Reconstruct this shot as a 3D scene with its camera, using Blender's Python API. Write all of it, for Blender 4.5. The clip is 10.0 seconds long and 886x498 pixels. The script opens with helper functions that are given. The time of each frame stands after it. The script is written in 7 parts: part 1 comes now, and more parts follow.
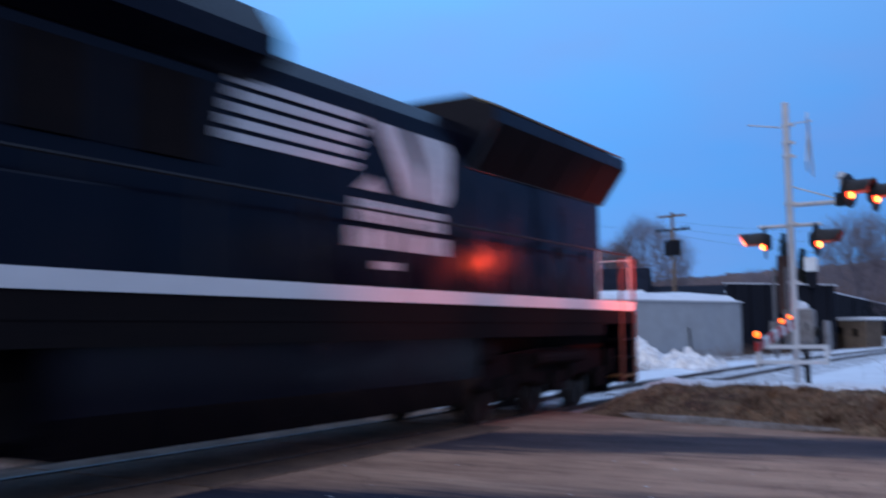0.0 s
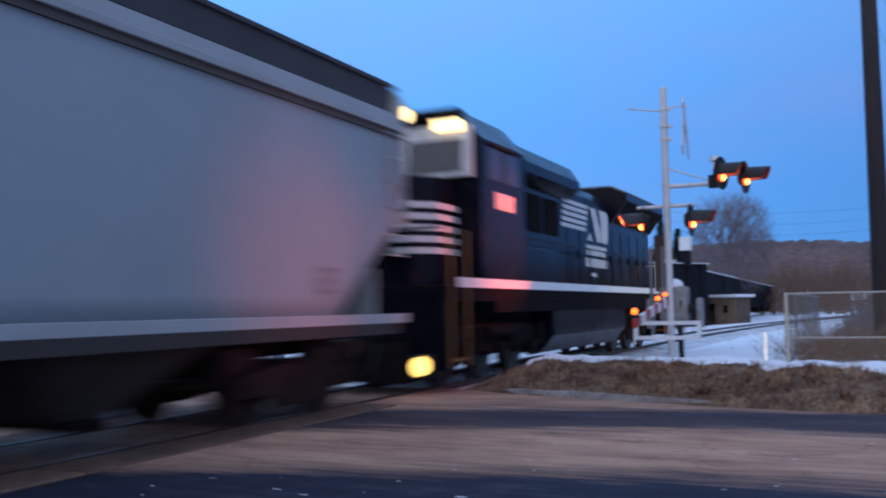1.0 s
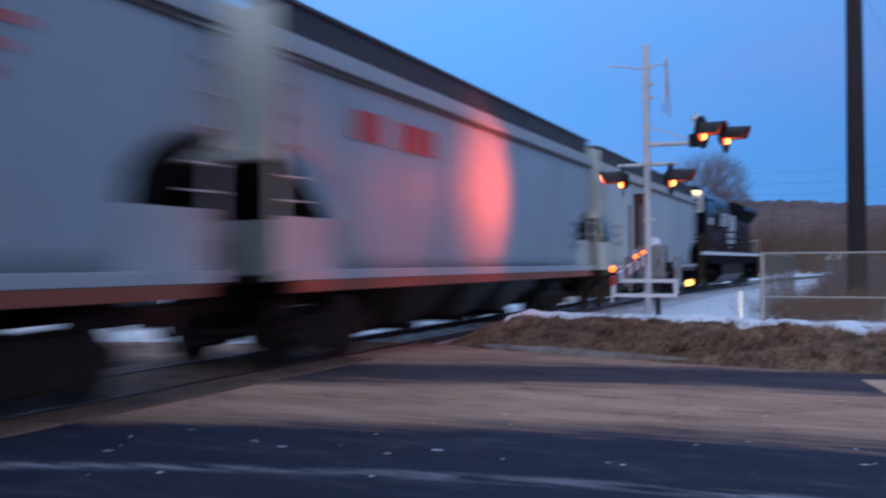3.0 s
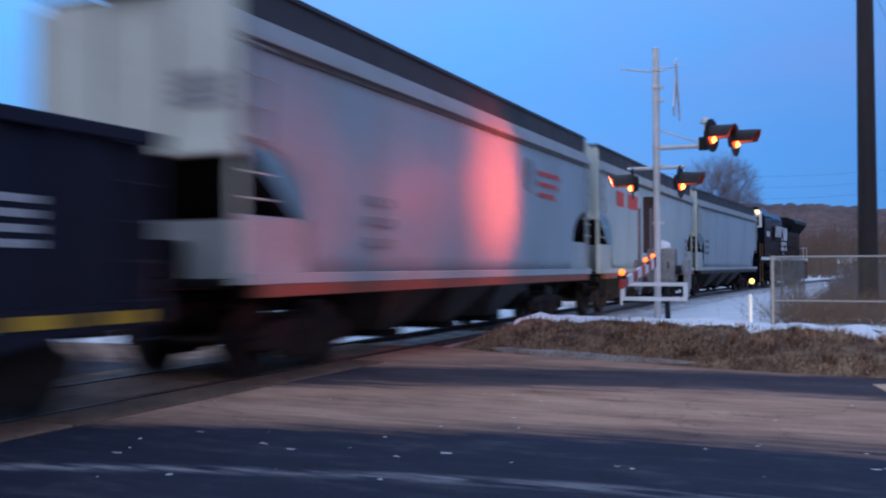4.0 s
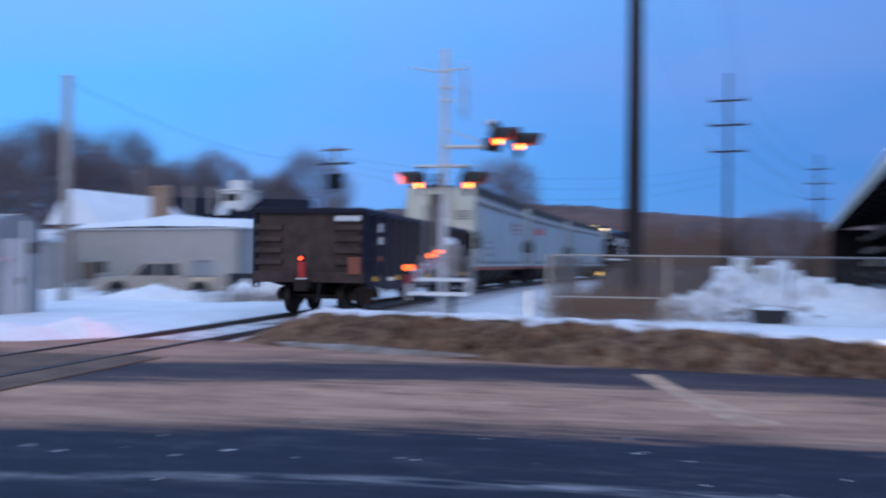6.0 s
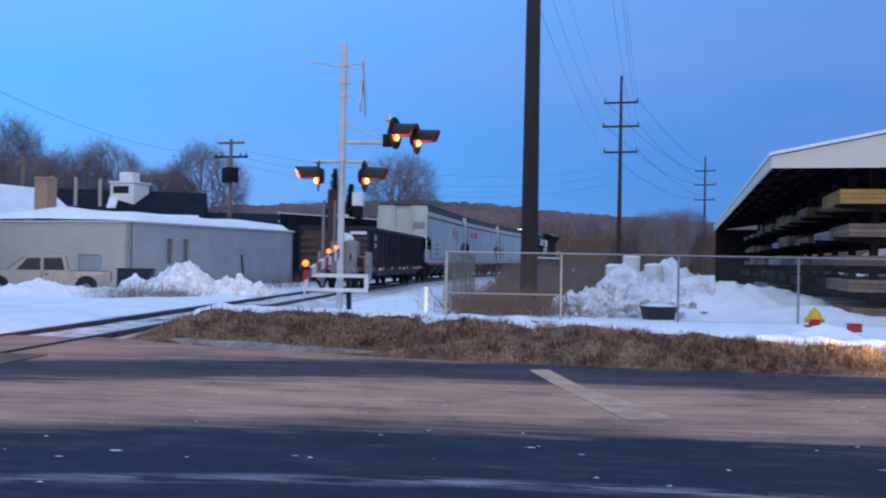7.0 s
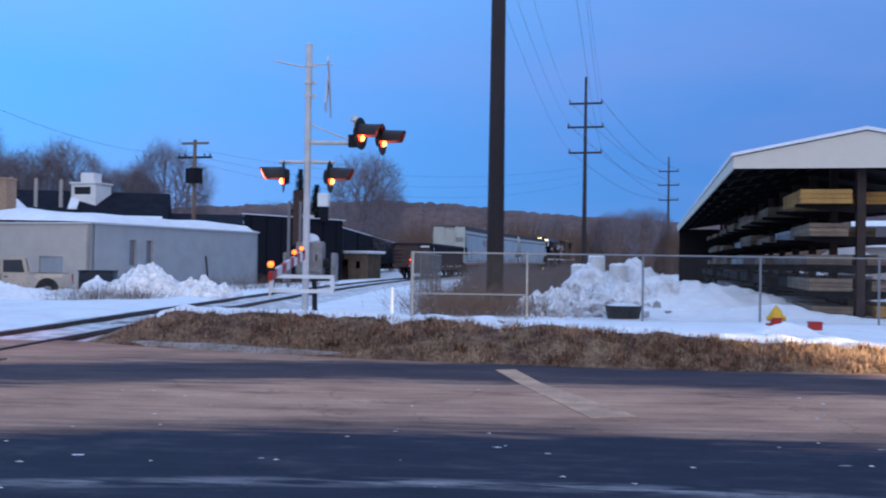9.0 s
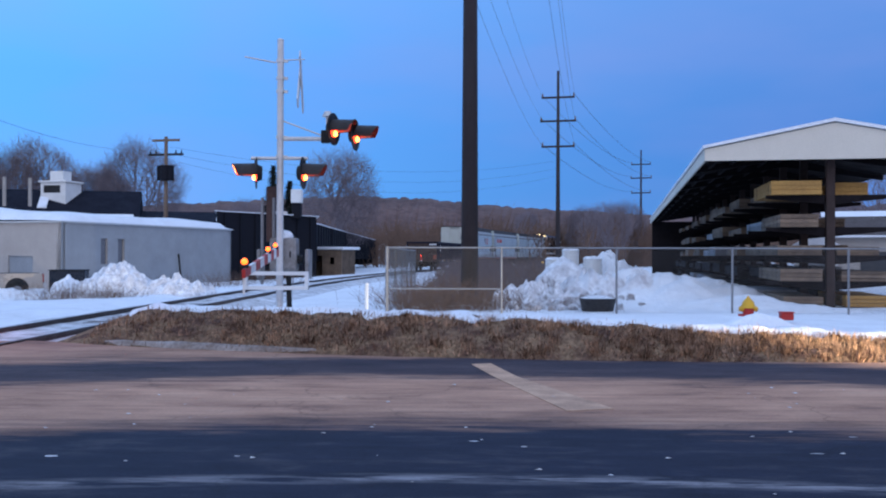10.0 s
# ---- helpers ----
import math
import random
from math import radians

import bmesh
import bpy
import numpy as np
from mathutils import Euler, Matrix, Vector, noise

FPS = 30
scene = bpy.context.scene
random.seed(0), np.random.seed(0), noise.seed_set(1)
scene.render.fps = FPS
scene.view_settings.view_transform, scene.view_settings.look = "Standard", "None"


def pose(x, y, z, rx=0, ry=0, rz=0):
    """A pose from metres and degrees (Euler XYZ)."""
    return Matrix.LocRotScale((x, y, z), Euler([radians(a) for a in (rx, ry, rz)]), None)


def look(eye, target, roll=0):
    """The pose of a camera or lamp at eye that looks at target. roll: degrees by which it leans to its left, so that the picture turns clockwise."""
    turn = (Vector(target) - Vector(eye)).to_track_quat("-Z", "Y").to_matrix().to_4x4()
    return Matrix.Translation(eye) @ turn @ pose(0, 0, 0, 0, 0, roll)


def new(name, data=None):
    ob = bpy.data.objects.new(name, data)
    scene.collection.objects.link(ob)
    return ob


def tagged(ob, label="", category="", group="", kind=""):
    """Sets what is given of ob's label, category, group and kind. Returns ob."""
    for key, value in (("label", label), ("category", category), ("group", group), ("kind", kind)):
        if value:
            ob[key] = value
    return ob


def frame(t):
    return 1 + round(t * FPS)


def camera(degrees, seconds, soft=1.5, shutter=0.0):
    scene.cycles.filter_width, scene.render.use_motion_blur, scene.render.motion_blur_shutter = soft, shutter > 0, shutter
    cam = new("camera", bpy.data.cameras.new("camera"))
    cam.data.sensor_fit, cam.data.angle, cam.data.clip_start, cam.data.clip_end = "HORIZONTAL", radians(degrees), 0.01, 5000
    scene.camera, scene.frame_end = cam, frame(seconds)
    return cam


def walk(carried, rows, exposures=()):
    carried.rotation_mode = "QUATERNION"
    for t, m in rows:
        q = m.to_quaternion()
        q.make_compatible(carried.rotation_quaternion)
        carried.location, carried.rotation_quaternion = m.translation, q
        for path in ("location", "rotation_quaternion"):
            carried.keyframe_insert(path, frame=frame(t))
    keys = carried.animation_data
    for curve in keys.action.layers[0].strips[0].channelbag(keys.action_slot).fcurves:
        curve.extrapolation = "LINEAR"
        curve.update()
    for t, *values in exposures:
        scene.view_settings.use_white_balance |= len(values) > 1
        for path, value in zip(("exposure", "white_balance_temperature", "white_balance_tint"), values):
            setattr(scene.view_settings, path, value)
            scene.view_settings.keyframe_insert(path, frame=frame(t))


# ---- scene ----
# World: the rail top is z = 0; the straight track runs along +y; the camera sits at x = y = 0, 1.4 m up.
cam = camera(50.69, 10.0, soft=2.0, shutter=1.3)
PATH = [  # seconds, yaw, pitch, roll
    (0, 31.29, 5.07, 0.71),
    (0.5, 27.83, 4.02, 1.41),
    (1, 24.35, 3.65, 1.03),
    (1.5, 23.21, 3.48, 0.31),
    (2, 22.32, 2.56, 0.45),
    (2.5, 22.21, 1.96, 0.43),
    (3, 23.08, 0.91, 0.34),
    (3.2, 24.32, 0.68, 0.16),
    (4.3, 22.51, 1.48, 0.41),
    (4.5, 21.19, 1.67, 0.58),
    (5, 19.58, 0.77, -0.09),
    (5.5, 18.27, -0.01, -0.10),
    (5.8, 14.90, 0.59, -1.32),
    (6, 10.71, 0.79, -0.67),
    (6.2, 8.37, 0.88, -0.24),
    (7.3, 4.16, 0.61, -1.28),
    (7.5, 4.16, 0.70, -1.26),
    (8, 3.86, 0.53, -1.21),
    (8.5, 3.11, 0.51, -0.99),
    (9, 2.39, 0.72, -0.84),
    (9.5, 1.35, 0.32, -0.51),
    (10, 0.83, 0.42, -0.17),
]
walk(cam, [(t, pose(0, 0, 1.4, 90 + p, r, y)) for t, y, p, r in PATH],
     [(0, -0.22), (1, -0.1), (2.5, -0.12), (3.2, -0.15), (4.5, -0.04), (5.5, 0.0), (7.5, 0.0), (10, 0.02)])

# ---- light ----
world = bpy.data.worlds.new("dusk_sky")
scene.world = world
world.use_nodes = True
wn, wl = world.node_tree.nodes, world.node_tree.links
wn.clear()
w_out = wn.new("ShaderNodeOutputWorld")
w_bg = wn.new("ShaderNodeBackground")
w_tc = wn.new("ShaderNodeTexCoord")
w_sep = wn.new("ShaderNodeSeparateXYZ")
wl.new(w_tc.outputs["Generated"], w_sep.inputs[0])


def ramp(nodes, stops):
    r = nodes.new("ShaderNodeValToRGB")
    el = r.color_ramp.elements
    el[0].position, el[0].color = stops[0][0], (*stops[0][1], 1)
    el[1].position, el[1].color = stops[-1][0], (*stops[-1][1], 1)
    for p, c in stops[1:-1]:
        e = el.new(p)
        e.color = (*c, 1)
    return r


# clear dusk sky: paler over the left, deep blue over the right, a warm afterglow behind the camera
w_left = ramp(wn, [(0.0, (0.165, 0.54, 1.20)), (0.18, (0.135, 0.54, 1.30)), (0.4, (0.24, 0.70, 1.46)), (1.0, (0.52, 0.76, 1.24))])
w_right = ramp(wn, [(0.0, (0.070, 0.245, 0.66)), (0.12, (0.080, 0.25, 0.71)), (0.4, (0.18, 0.37, 0.88)), (1.0, (0.52, 0.76, 1.24))])
w_glow = ramp(wn, [(0.0, (0.55, 0.52, 0.62)), (0.15, (0.90, 0.88, 1.06)), (0.38, (1.30, 1.42, 1.86)), (0.7, (1.06, 1.26, 1.76)), (1.0, (0.52, 0.76, 1.24))])
for r in (w_left, w_right, w_glow):
    wl.new(w_sep.outputs["Z"], r.inputs[0])
w_side = wn.new("ShaderNodeMapRange")
w_side.inputs["From Min"].default_value, w_side.inputs["From Max"].default_value = -0.75, 0.45
w_side.interpolation_type = "SMOOTHSTEP"
wl.new(w_sep.outputs["X"], w_side.inputs["Value"])
w_back = wn.new("ShaderNodeMapRange")
w_back.inputs["From Min"].default_value, w_back.inputs["From Max"].default_value = 0.35, -0.9
w_back.interpolation_type = "SMOOTHSTEP"
wl.new(w_sep.outputs["Y"], w_back.inputs["Value"])
w_mix = wn.new("ShaderNodeMixRGB")
w_mix2 = wn.new("ShaderNodeMixRGB")
wl.new(w_side.outputs[0], w_mix.inputs[0])
wl.new(w_left.outputs[0], w_mix.inputs[1])
wl.new(w_right.outputs[0], w_mix.inputs[2])
wl.new(w_back.outputs[0], w_mix2.inputs[0])
wl.new(w_mix.outputs[0], w_mix2.inputs[1])
wl.new(w_glow.outputs[0], w_mix2.inputs[2])
# thin lavender wisps of high cloud
w_map = wn.new("ShaderNodeMapping")
w_map.inputs["Scale"].default_value = (1.0, 1.0, 3.2)
wl.new(w_tc.outputs["Generated"], w_map.inputs["Vector"])
w_noise = wn.new("ShaderNodeTexNoise")
w_noise.inputs["Scale"].default_value, w_noise.inputs["Detail"].default_value = 2.6, 4
wl.new(w_map.outputs[0], w_noise.inputs["Vector"])
w_wisp = ramp(wn, [(0.42, (0.0,) * 3), (0.72, (0.34,) * 3)])
wl.new(w_noise.outputs["Fac"], w_wisp.inputs[0])
w_mix3 = wn.new("ShaderNodeMixRGB")
w_mix3.inputs[2].default_value = (0.30, 0.36, 0.80, 1)
wl.new(w_wisp.outputs[0], w_mix3.inputs[0])
wl.new(w_mix2.outputs[0], w_mix3.inputs[1])
wl.new(w_mix3.outputs[0], w_bg.inputs["Color"])
w_bg.inputs["Strength"].default_value = 1.0
wl.new(w_bg.outputs[0], w_out.inputs[0])


# ---- materials ----
def material(name, color, rough=0.7, metal=0.0, second=None, scale=3.0, amount=0.5, fine=40.0, fine_amount=0.25, bump=0.2, bump_scale=None, obj_random=0.0, stretch=(1, 1, 1), spec=0.3, island=False):
    """A surface with stains at one scale and grain at another; second is the colour of the stains."""
    m = bpy.data.materials.new(name)
    m.use_nodes = True
    n, l = m.node_tree.nodes, m.node_tree.links
    b = n["Principled BSDF"]
    b.inputs["Metallic"].default_value = metal
    b.inputs["Specular IOR Level"].default_value = spec
    tc = n.new("ShaderNodeTexCoord")
    mp = n.new("ShaderNodeMapping")
    mp.inputs["Scale"].default_value = stretch
    l.new(tc.outputs["Object"], mp.inputs["Vector"])
    n1 = n.new("ShaderNodeTexNoise")
    n1.inputs["Scale"].default_value, n1.inputs["Detail"].default_value, n1.inputs["Roughness"].default_value = scale, 6, 0.65
    n2 = n.new("ShaderNodeTexNoise")
    n2.inputs["Scale"].default_value, n2.inputs["Detail"].default_value = fine, 3
    for t in (n1, n2):
        l.new(mp.outputs[0], t.inputs["Vector"])
    second = second or tuple(c * 0.55 for c in color)
    r1 = ramp(n, [(0.38, (0, 0, 0)), (0.68, (amount,) * 3)])
    l.new(n1.outputs["Fac"], r1.inputs[0])
    mx = n.new("ShaderNodeMixRGB")
    mx.inputs[1].default_value, mx.inputs[2].default_value = (*color, 1), (*second, 1)
    l.new(r1.outputs[0], mx.inputs[0])
    r2 = ramp(n, [(0.25, (1 - fine_amount,) * 3), (0.75, (1 + fine_amount,) * 3)])
    l.new(n2.outputs["Fac"], r2.inputs[0])
    mul = n.new("ShaderNodeMixRGB")
    mul.blend_type = "MULTIPLY"
    mul.inputs[0].default_value = 1.0
    l.new(mx.outputs[0], mul.inputs[1])
    l.new(r2.outputs[0], mul.inputs[2])
    last = mul
    if obj_random:
        r3 = ramp(n, [(0.0, (1 - obj_random,) * 3), (1.0, (1 + obj_random,) * 3)])
        if island:
            l.new(n.new("ShaderNodeNewGeometry").outputs["Random Per Island"], r3.inputs[0])
        else:
            l.new(n.new("ShaderNodeObjectInfo").outputs["Random"], r3.inputs[0])
        m2 = n.new("ShaderNodeMixRGB")
        m2.blend_type = "MULTIPLY"
        m2.inputs[0].default_value = 1.0
        l.new(mul.outputs[0], m2.inputs[1])
        l.new(r3.outputs[0], m2.inputs[2])
        last = m2
    l.new(last.outputs[0], b.inputs["Base Color"])
    rr = ramp(n, [(0.3, (max(0.05, rough - 0.12),) * 3), (0.7, (min(1, rough + 0.12),) * 3)])
    l.new(n1.outputs["Fac"], rr.inputs[0])
    l.new(rr.outputs[0], b.inputs["Roughness"])
    if bump:
        bp = n.new("ShaderNodeBump")
        bp.inputs["Strength"].default_value = bump
        bp.inputs["Distance"].default_value = 0.02
        l.new(n2.outputs["Fac"], bp.inputs["Height"])
        l.new(bp.outputs[0], b.inputs["Normal"])
    return m


def glowing(name, color, strength, rough=0.3):
    m = bpy.data.materials.new(name)
    m.use_nodes = True
    b = m.node_tree.nodes["Principled BSDF"]
    b.inputs["Base Color"].default_value = (*color, 1)
    b.inputs["Roughness"].default_value = rough
    b.inputs["Emission Color"].default_value = (*color, 1)
    b.inputs["Emission Strength"].default_value = strength
    return m


M_SNOW = material("snow", (0.80, 0.82, 0.85), 0.75, second=(0.62, 0.63, 0.66), scale=0.7, amount=0.6, fine=9, fine_amount=0.07, bump=0.5, spec=0.2)
M_DIRTY_SNOW = material("dirty_snow", (0.62, 0.62, 0.64), 0.8, second=(0.30, 0.27, 0.25), scale=1.6, amount=0.8, fine=14, fine_amount=0.15, bump=0.6)
# grey stains are dirt and also painted shadows between the clods
M_CLODS = material("ploughed_snow_clods", (0.80, 0.82, 0.85), 0.8, second=(0.36, 0.34, 0.36), scale=3.2, amount=0.75, fine=11, fine_amount=0.2, bump=1.0, bump_scale=5, spec=0.2)
M_CLOD_PIECES = material("loose_dirty_clods", (0.62, 0.64, 0.67), 0.85, second=(0.16, 0.12, 0.11), scale=1.1, amount=0.95, fine=11, fine_amount=0.2, bump=0.8, spec=0.2, obj_random=0.3, island=True)
M_BANK = material("verge_soil", (0.085, 0.047, 0.036), 0.95, second=(0.29, 0.195, 0.12), scale=2.4, amount=0.9, fine=16, fine_amount=0.55, bump=1.0, spec=0.1)
M_GRASS = material("dead_grass", (0.36, 0.215, 0.135), 0.9, second=(0.095, 0.05, 0.038), scale=1.8, amount=0.95, fine=6, fine_amount=0.35, bump=0, spec=0.1, obj_random=0.8, island=True)
M_BALLAST = material("snowy_ballast", (0.70, 0.71, 0.74), 0.9, second=(0.16, 0.14, 0.13), scale=2.2, amount=0.75, fine=26, fine_amount=0.25, bump=0.8)
M_RAIL = material("rail_steel", (0.10, 0.075, 0.065), 0.5, 0.7, scale=6, fine=60)
M_TIE = material("creosoted_tie", (0.06, 0.045, 0.035), 0.9, scale=4, fine=30, obj_random=0.25)
M_PANEL = material("crossing_panel", (0.19, 0.11, 0.072), 0.85, second=(0.075, 0.048, 0.038), scale=1.3, amount=0.8, fine=35, fine_amount=0.25, bump=0.4, obj_random=0.15)
M_FENCE = material("dull_fence_pipe", (0.23, 0.23, 0.24), 0.55, 0.4, second=(0.2, 0.2, 0.2), scale=5, fine=50, fine_amount=0.1, bump=0)
M_MESH = material("dull_wire", (0.13, 0.125, 0.125), 0.7, 0.2, scale=5, fine=50, fine_amount=0.1, bump=0)
M_GALV = material("galvanised_steel", (0.64, 0.63, 0.62), 0.45, 0.3, second=(0.48, 0.46, 0.45), scale=5, fine=50, fine_amount=0.1, bump=0.1)
M_MECH = material("weathered_grey_case", (0.30, 0.29, 0.285), 0.6, 0.2, second=(0.14, 0.115, 0.10), scale=4, amount=0.8, fine=30, fine_amount=0.15, bump=0.1)
M_ALU = material("dull_aluminium", (0.58, 0.58, 0.57), 0.45, 0.5, second=(0.42, 0.40, 0.39), scale=3, fine=40, fine_amount=0.1, bump=0.1)
M_BLACK = material("flat_black_paint", (0.016, 0.016, 0.018), 0.65, scale=5, fine=40)
M_HOOD = material("hood_paint", (0.05, 0.045, 0.045), 0.6, scale=5, fine=40, bump=0)
M_GLOW_REFLECTOR = material("dull_hood_lining", (0.32, 0.26, 0.25), 0.6, second=(0.2, 0.17, 0.16), scale=5, fine=40, bump=0)
M_STEP = material("worn_step_paint", (0.20, 0.10, 0.03), 0.7, second=(0.08, 0.05, 0.03), scale=5, fine=40, bump=0.1)
M_WHITE = material("white_paint", (0.75, 0.75, 0.74), 0.55, second=(0.55, 0.54, 0.52), scale=3, fine=40, fine_amount=0.06, bump=0.1)
M_RED = material("red_paint", (0.45, 0.035, 0.03), 0.5, scale=4, fine=40, fine_amount=0.1, bump=0.1)
M_YELLOW = material("yellow_paint", (0.70, 0.40, 0.03), 0.5, second=(0.4, 0.2, 0.03), scale=5, fine=40, fine_amount=0.1, bump=0.1)
M_LENS = glowing("lit_red_lens", (1.0, 0.045, 0.012), 7.0)
M_LENS_HOT = glowing("lit_red_lens_core", (1.0, 0.36, 0.06), 9.0)
# shade below the hoppers' sills put into the colour
M_UNDERCAR_SHADE = material("grimy_hopper_bay", (0.05, 0.046, 0.044), 0.85, second=(0.03, 0.027, 0.025), scale=1.5, amount=0.8, fine=25)
M_LENS_DIM = glowing("dim_red_lens", (0.5, 0.02, 0.01), 0.25)
M_GATE_LAMP = glowing("gate_lamp_lens", (1.0, 0.13, 0.015), 4.6)
M_HEADLAMP = glowing("headlamp_lens", (1.0, 0.72, 0.34), 3.2)
M_DITCH = glowing("ditch_lamp_lens", (1.0, 0.62, 0.15), 3.2)
M_YARD = glowing("yard_lamp", (1.0, 0.8, 0.5), 3.0)
M_LOCO = material("locomotive_black", (0.0040, 0.0048, 0.010), 0.19, second=(0.008, 0.008, 0.013), scale=1.5, amount=0.6, fine=30, fine_amount=0.15, bump=0, spec=0.12)
M_LOCO_TOP = material("sooty_tan_roof", (0.20, 0.16, 0.10), 0.7, second=(0.05, 0.045, 0.04), scale=2, fine=30)
# grime on running gear; near black also paints shade in the hoppers' end recesses
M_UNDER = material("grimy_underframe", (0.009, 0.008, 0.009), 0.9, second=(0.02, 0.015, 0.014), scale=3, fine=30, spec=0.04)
M_RUST = material("rusty_running_gear", (0.022, 0.013, 0.010), 0.85, second=(0.03, 0.02, 0.017), scale=4, fine=40)
M_WHEEL = material("wheel_steel", (0.035, 0.028, 0.025), 0.5, 0.6, scale=4, fine=40)
M_HOPPER = material("pale_grey_hopper_paint", (0.56, 0.655, 0.71), 0.45, second=(0.47, 0.53, 0.56), scale=0.9, amount=0.7, fine=25, fine_amount=0.06, bump=0.06, stretch=(1, 1, 0.35), spec=0.5)
M_HOPPER_SILL = material("dull_grey_sill_paint", (0.34, 0.375, 0.395), 0.7, second=(0.27, 0.28, 0.285), scale=1.2, amount=0.7, fine=25, fine_amount=0.08, bump=0.06, spec=0.25)
M_HOPPER_END = material("cream_grey_end_paint", (0.50, 0.53, 0.48), 0.65, second=(0.40, 0.38, 0.34), scale=1.5, amount=0.6, fine=25, fine_amount=0.08, bump=0.1, stretch=(1, 1, 0.4))
M_HOPPER_ROOF = material("weathered_roof_walk", (0.055, 0.055, 0.06), 0.75, scale=2, fine=40)
M_SILL_RED = material("faded_red_sill", (0.26, 0.075, 0.045), 0.7, second=(0.16, 0.07, 0.05), scale=2, fine=30)
M_LETTER_RED = material("faded_red_lettering", (0.50, 0.06, 0.05), 0.6, second=(0.40, 0.12, 0.10), scale=3, fine=20, bump=0)
M_LETTER_DARK = material("faded_dark_lettering", (0.24, 0.25, 0.28), 0.7, scale=3, fine=20, bump=0)
M_LETTER = material("worn_white_lettering", (0.62, 0.62, 0.62), 0.55, second=(0.42, 0.42, 0.42), scale=4, fine=30, bump=0)
M_GOND = material("dark_blue_gondola_paint", (0.014, 0.015, 0.029), 0.5, second=(0.022, 0.018, 0.024), scale=1.4, amount=0.8, fine=20, fine_amount=0.2, bump=0.1, stretch=(1, 1, 0.4), spec=0.12)
M_GOND_END = material("rust_brown_gondola_end", (0.072, 0.046, 0.038), 0.85, second=(0.035, 0.025, 0.023), scale=2, amount=0.8, fine=25, fine_amount=0.2, bump=0.2)
M_CORTEN = material("weathering_steel_pole", (0.038, 0.029, 0.030), 0.75, second=(0.026, 0.020, 0.019), scale=2, fine=30, fine_amount=0.15, stretch=(1, 1, 0.2))
M_WOOD_POLE = material("weathered_wood_pole", (0.17, 0.12, 0.09), 0.9, second=(0.09, 0.07, 0.055), scale=3, fine=40, stretch=(1, 1, 0.15))
M_PATCH = material("sandy_concrete_patch", (0.58, 0.36, 0.235), 0.9, second=(0.36, 0.22, 0.15), scale=2.2, amount=0.95, fine=40, fine_amount=0.2, bump=0.3)
M_PALE_POLE = material("pale_wood_pole", (0.36, 0.33, 0.30), 0.85, second=(0.25, 0.22, 0.2), scale=3, fine=40, stretch=(1, 1, 0.15))
M_WIRE = material("cable", (0.03, 0.03, 0.035), 0.6, scale=3, bump=0)
M_WALL_TAN = material("tan_block_wall", (0.41, 0.375, 0.345), 0.85, second=(0.34, 0.31, 0.285), scale=0.8, amount=0.7, fine=18, fine_amount=0.07, bump=0.2)
M_WALL_GREY = material("grey_block_wall", (0.285, 0.305, 0.325), 0.85, second=(0.225, 0.24, 0.255), scale=0.8, amount=0.7, fine=18, fine_amount=0.07, bump=0.2)
M_DARK_WALL = material("dark_siding", (0.009, 0.010, 0.015), 0.75, second=(0.018, 0.018, 0.022), scale=1.5, fine=20, spec=0.1)
M_DARK_ROOF = material("dark_shingle_roof", (0.014, 0.016, 0.026), 0.9, scale=1, fine=8, fine_amount=0.3, spec=0.08)
M_CHIMNEY = material("tan_brick", (0.33, 0.22, 0.15), 0.9, second=(0.22, 0.14, 0.10), scale=3, fine=12)
M_PACKED = material("gritty_packed_snow", (0.31, 0.275, 0.26), 0.85, second=(0.17, 0.13, 0.11), scale=3, amount=0.9, fine=20, fine_amount=0.3, bump=0.5)
M_BRICK = material("red_brick", (0.20, 0.085, 0.06), 0.9, second=(0.13, 0.06, 0.045), scale=3, fine=12)
M_PLASTER = material("white_siding", (0.72, 0.72, 0.70), 0.7, second=(0.55, 0.54, 0.52), scale=1, fine=20, fine_amount=0.06)
M_CREAM = material("cream_sheet_metal", (0.66, 0.60, 0.50), 0.6, second=(0.57, 0.51, 0.42), scale=0.8, fine=20, fine_amount=0.05, bump=0.05)
# the open shed's inner shade put into its steel and low bundles
M_SHED_SHADE = material("dark_shed_steel", (0.014, 0.011, 0.012), 0.8, scale=2, fine=20, spec=0.1)
M_YARD_SOIL = material("dark_trodden_soil", (0.045, 0.035, 0.034), 0.95, second=(0.10, 0.09, 0.09), scale=1.4, amount=0.6, fine=12, fine_amount=0.4, bump=0.8)
M_RACK = material("brown_rack_steel", (0.045, 0.028, 0.024), 0.75, second=(0.025, 0.018, 0.017), scale=3, fine=25)
M_ROOF_BROWN = material("brown_shingles", (0.10, 0.08, 0.075), 0.9, second=(0.07, 0.055, 0.05), scale=1.5, fine=9, fine_amount=0.3)
M_LUMBER = material("sawn_lumber", (0.20, 0.14, 0.095), 0.85, second=(0.10, 0.075, 0.06), scale=1.5, amount=0.8, fine=20, obj_random=0.35)
M_LUMBER_WRAP = material("wrapped_lumber", (0.26, 0.27, 0.29), 0.6, second=(0.12, 0.12, 0.13), scale=2, fine=10, obj_random=0.3)
M_LUMBER_YEL = material("yellow_stained_lumber", (0.45, 0.25, 0.07), 0.75, second=(0.28, 0.15, 0.06), scale=2, fine=25, obj_random=0.15)
# bark paled to purple-grey in place of distance haze
M_HAZED_BARK = material("bare_bark", (0.215, 0.18, 0.195), 0.95, second=(0.145, 0.118, 0.128), scale=2, fine=10)
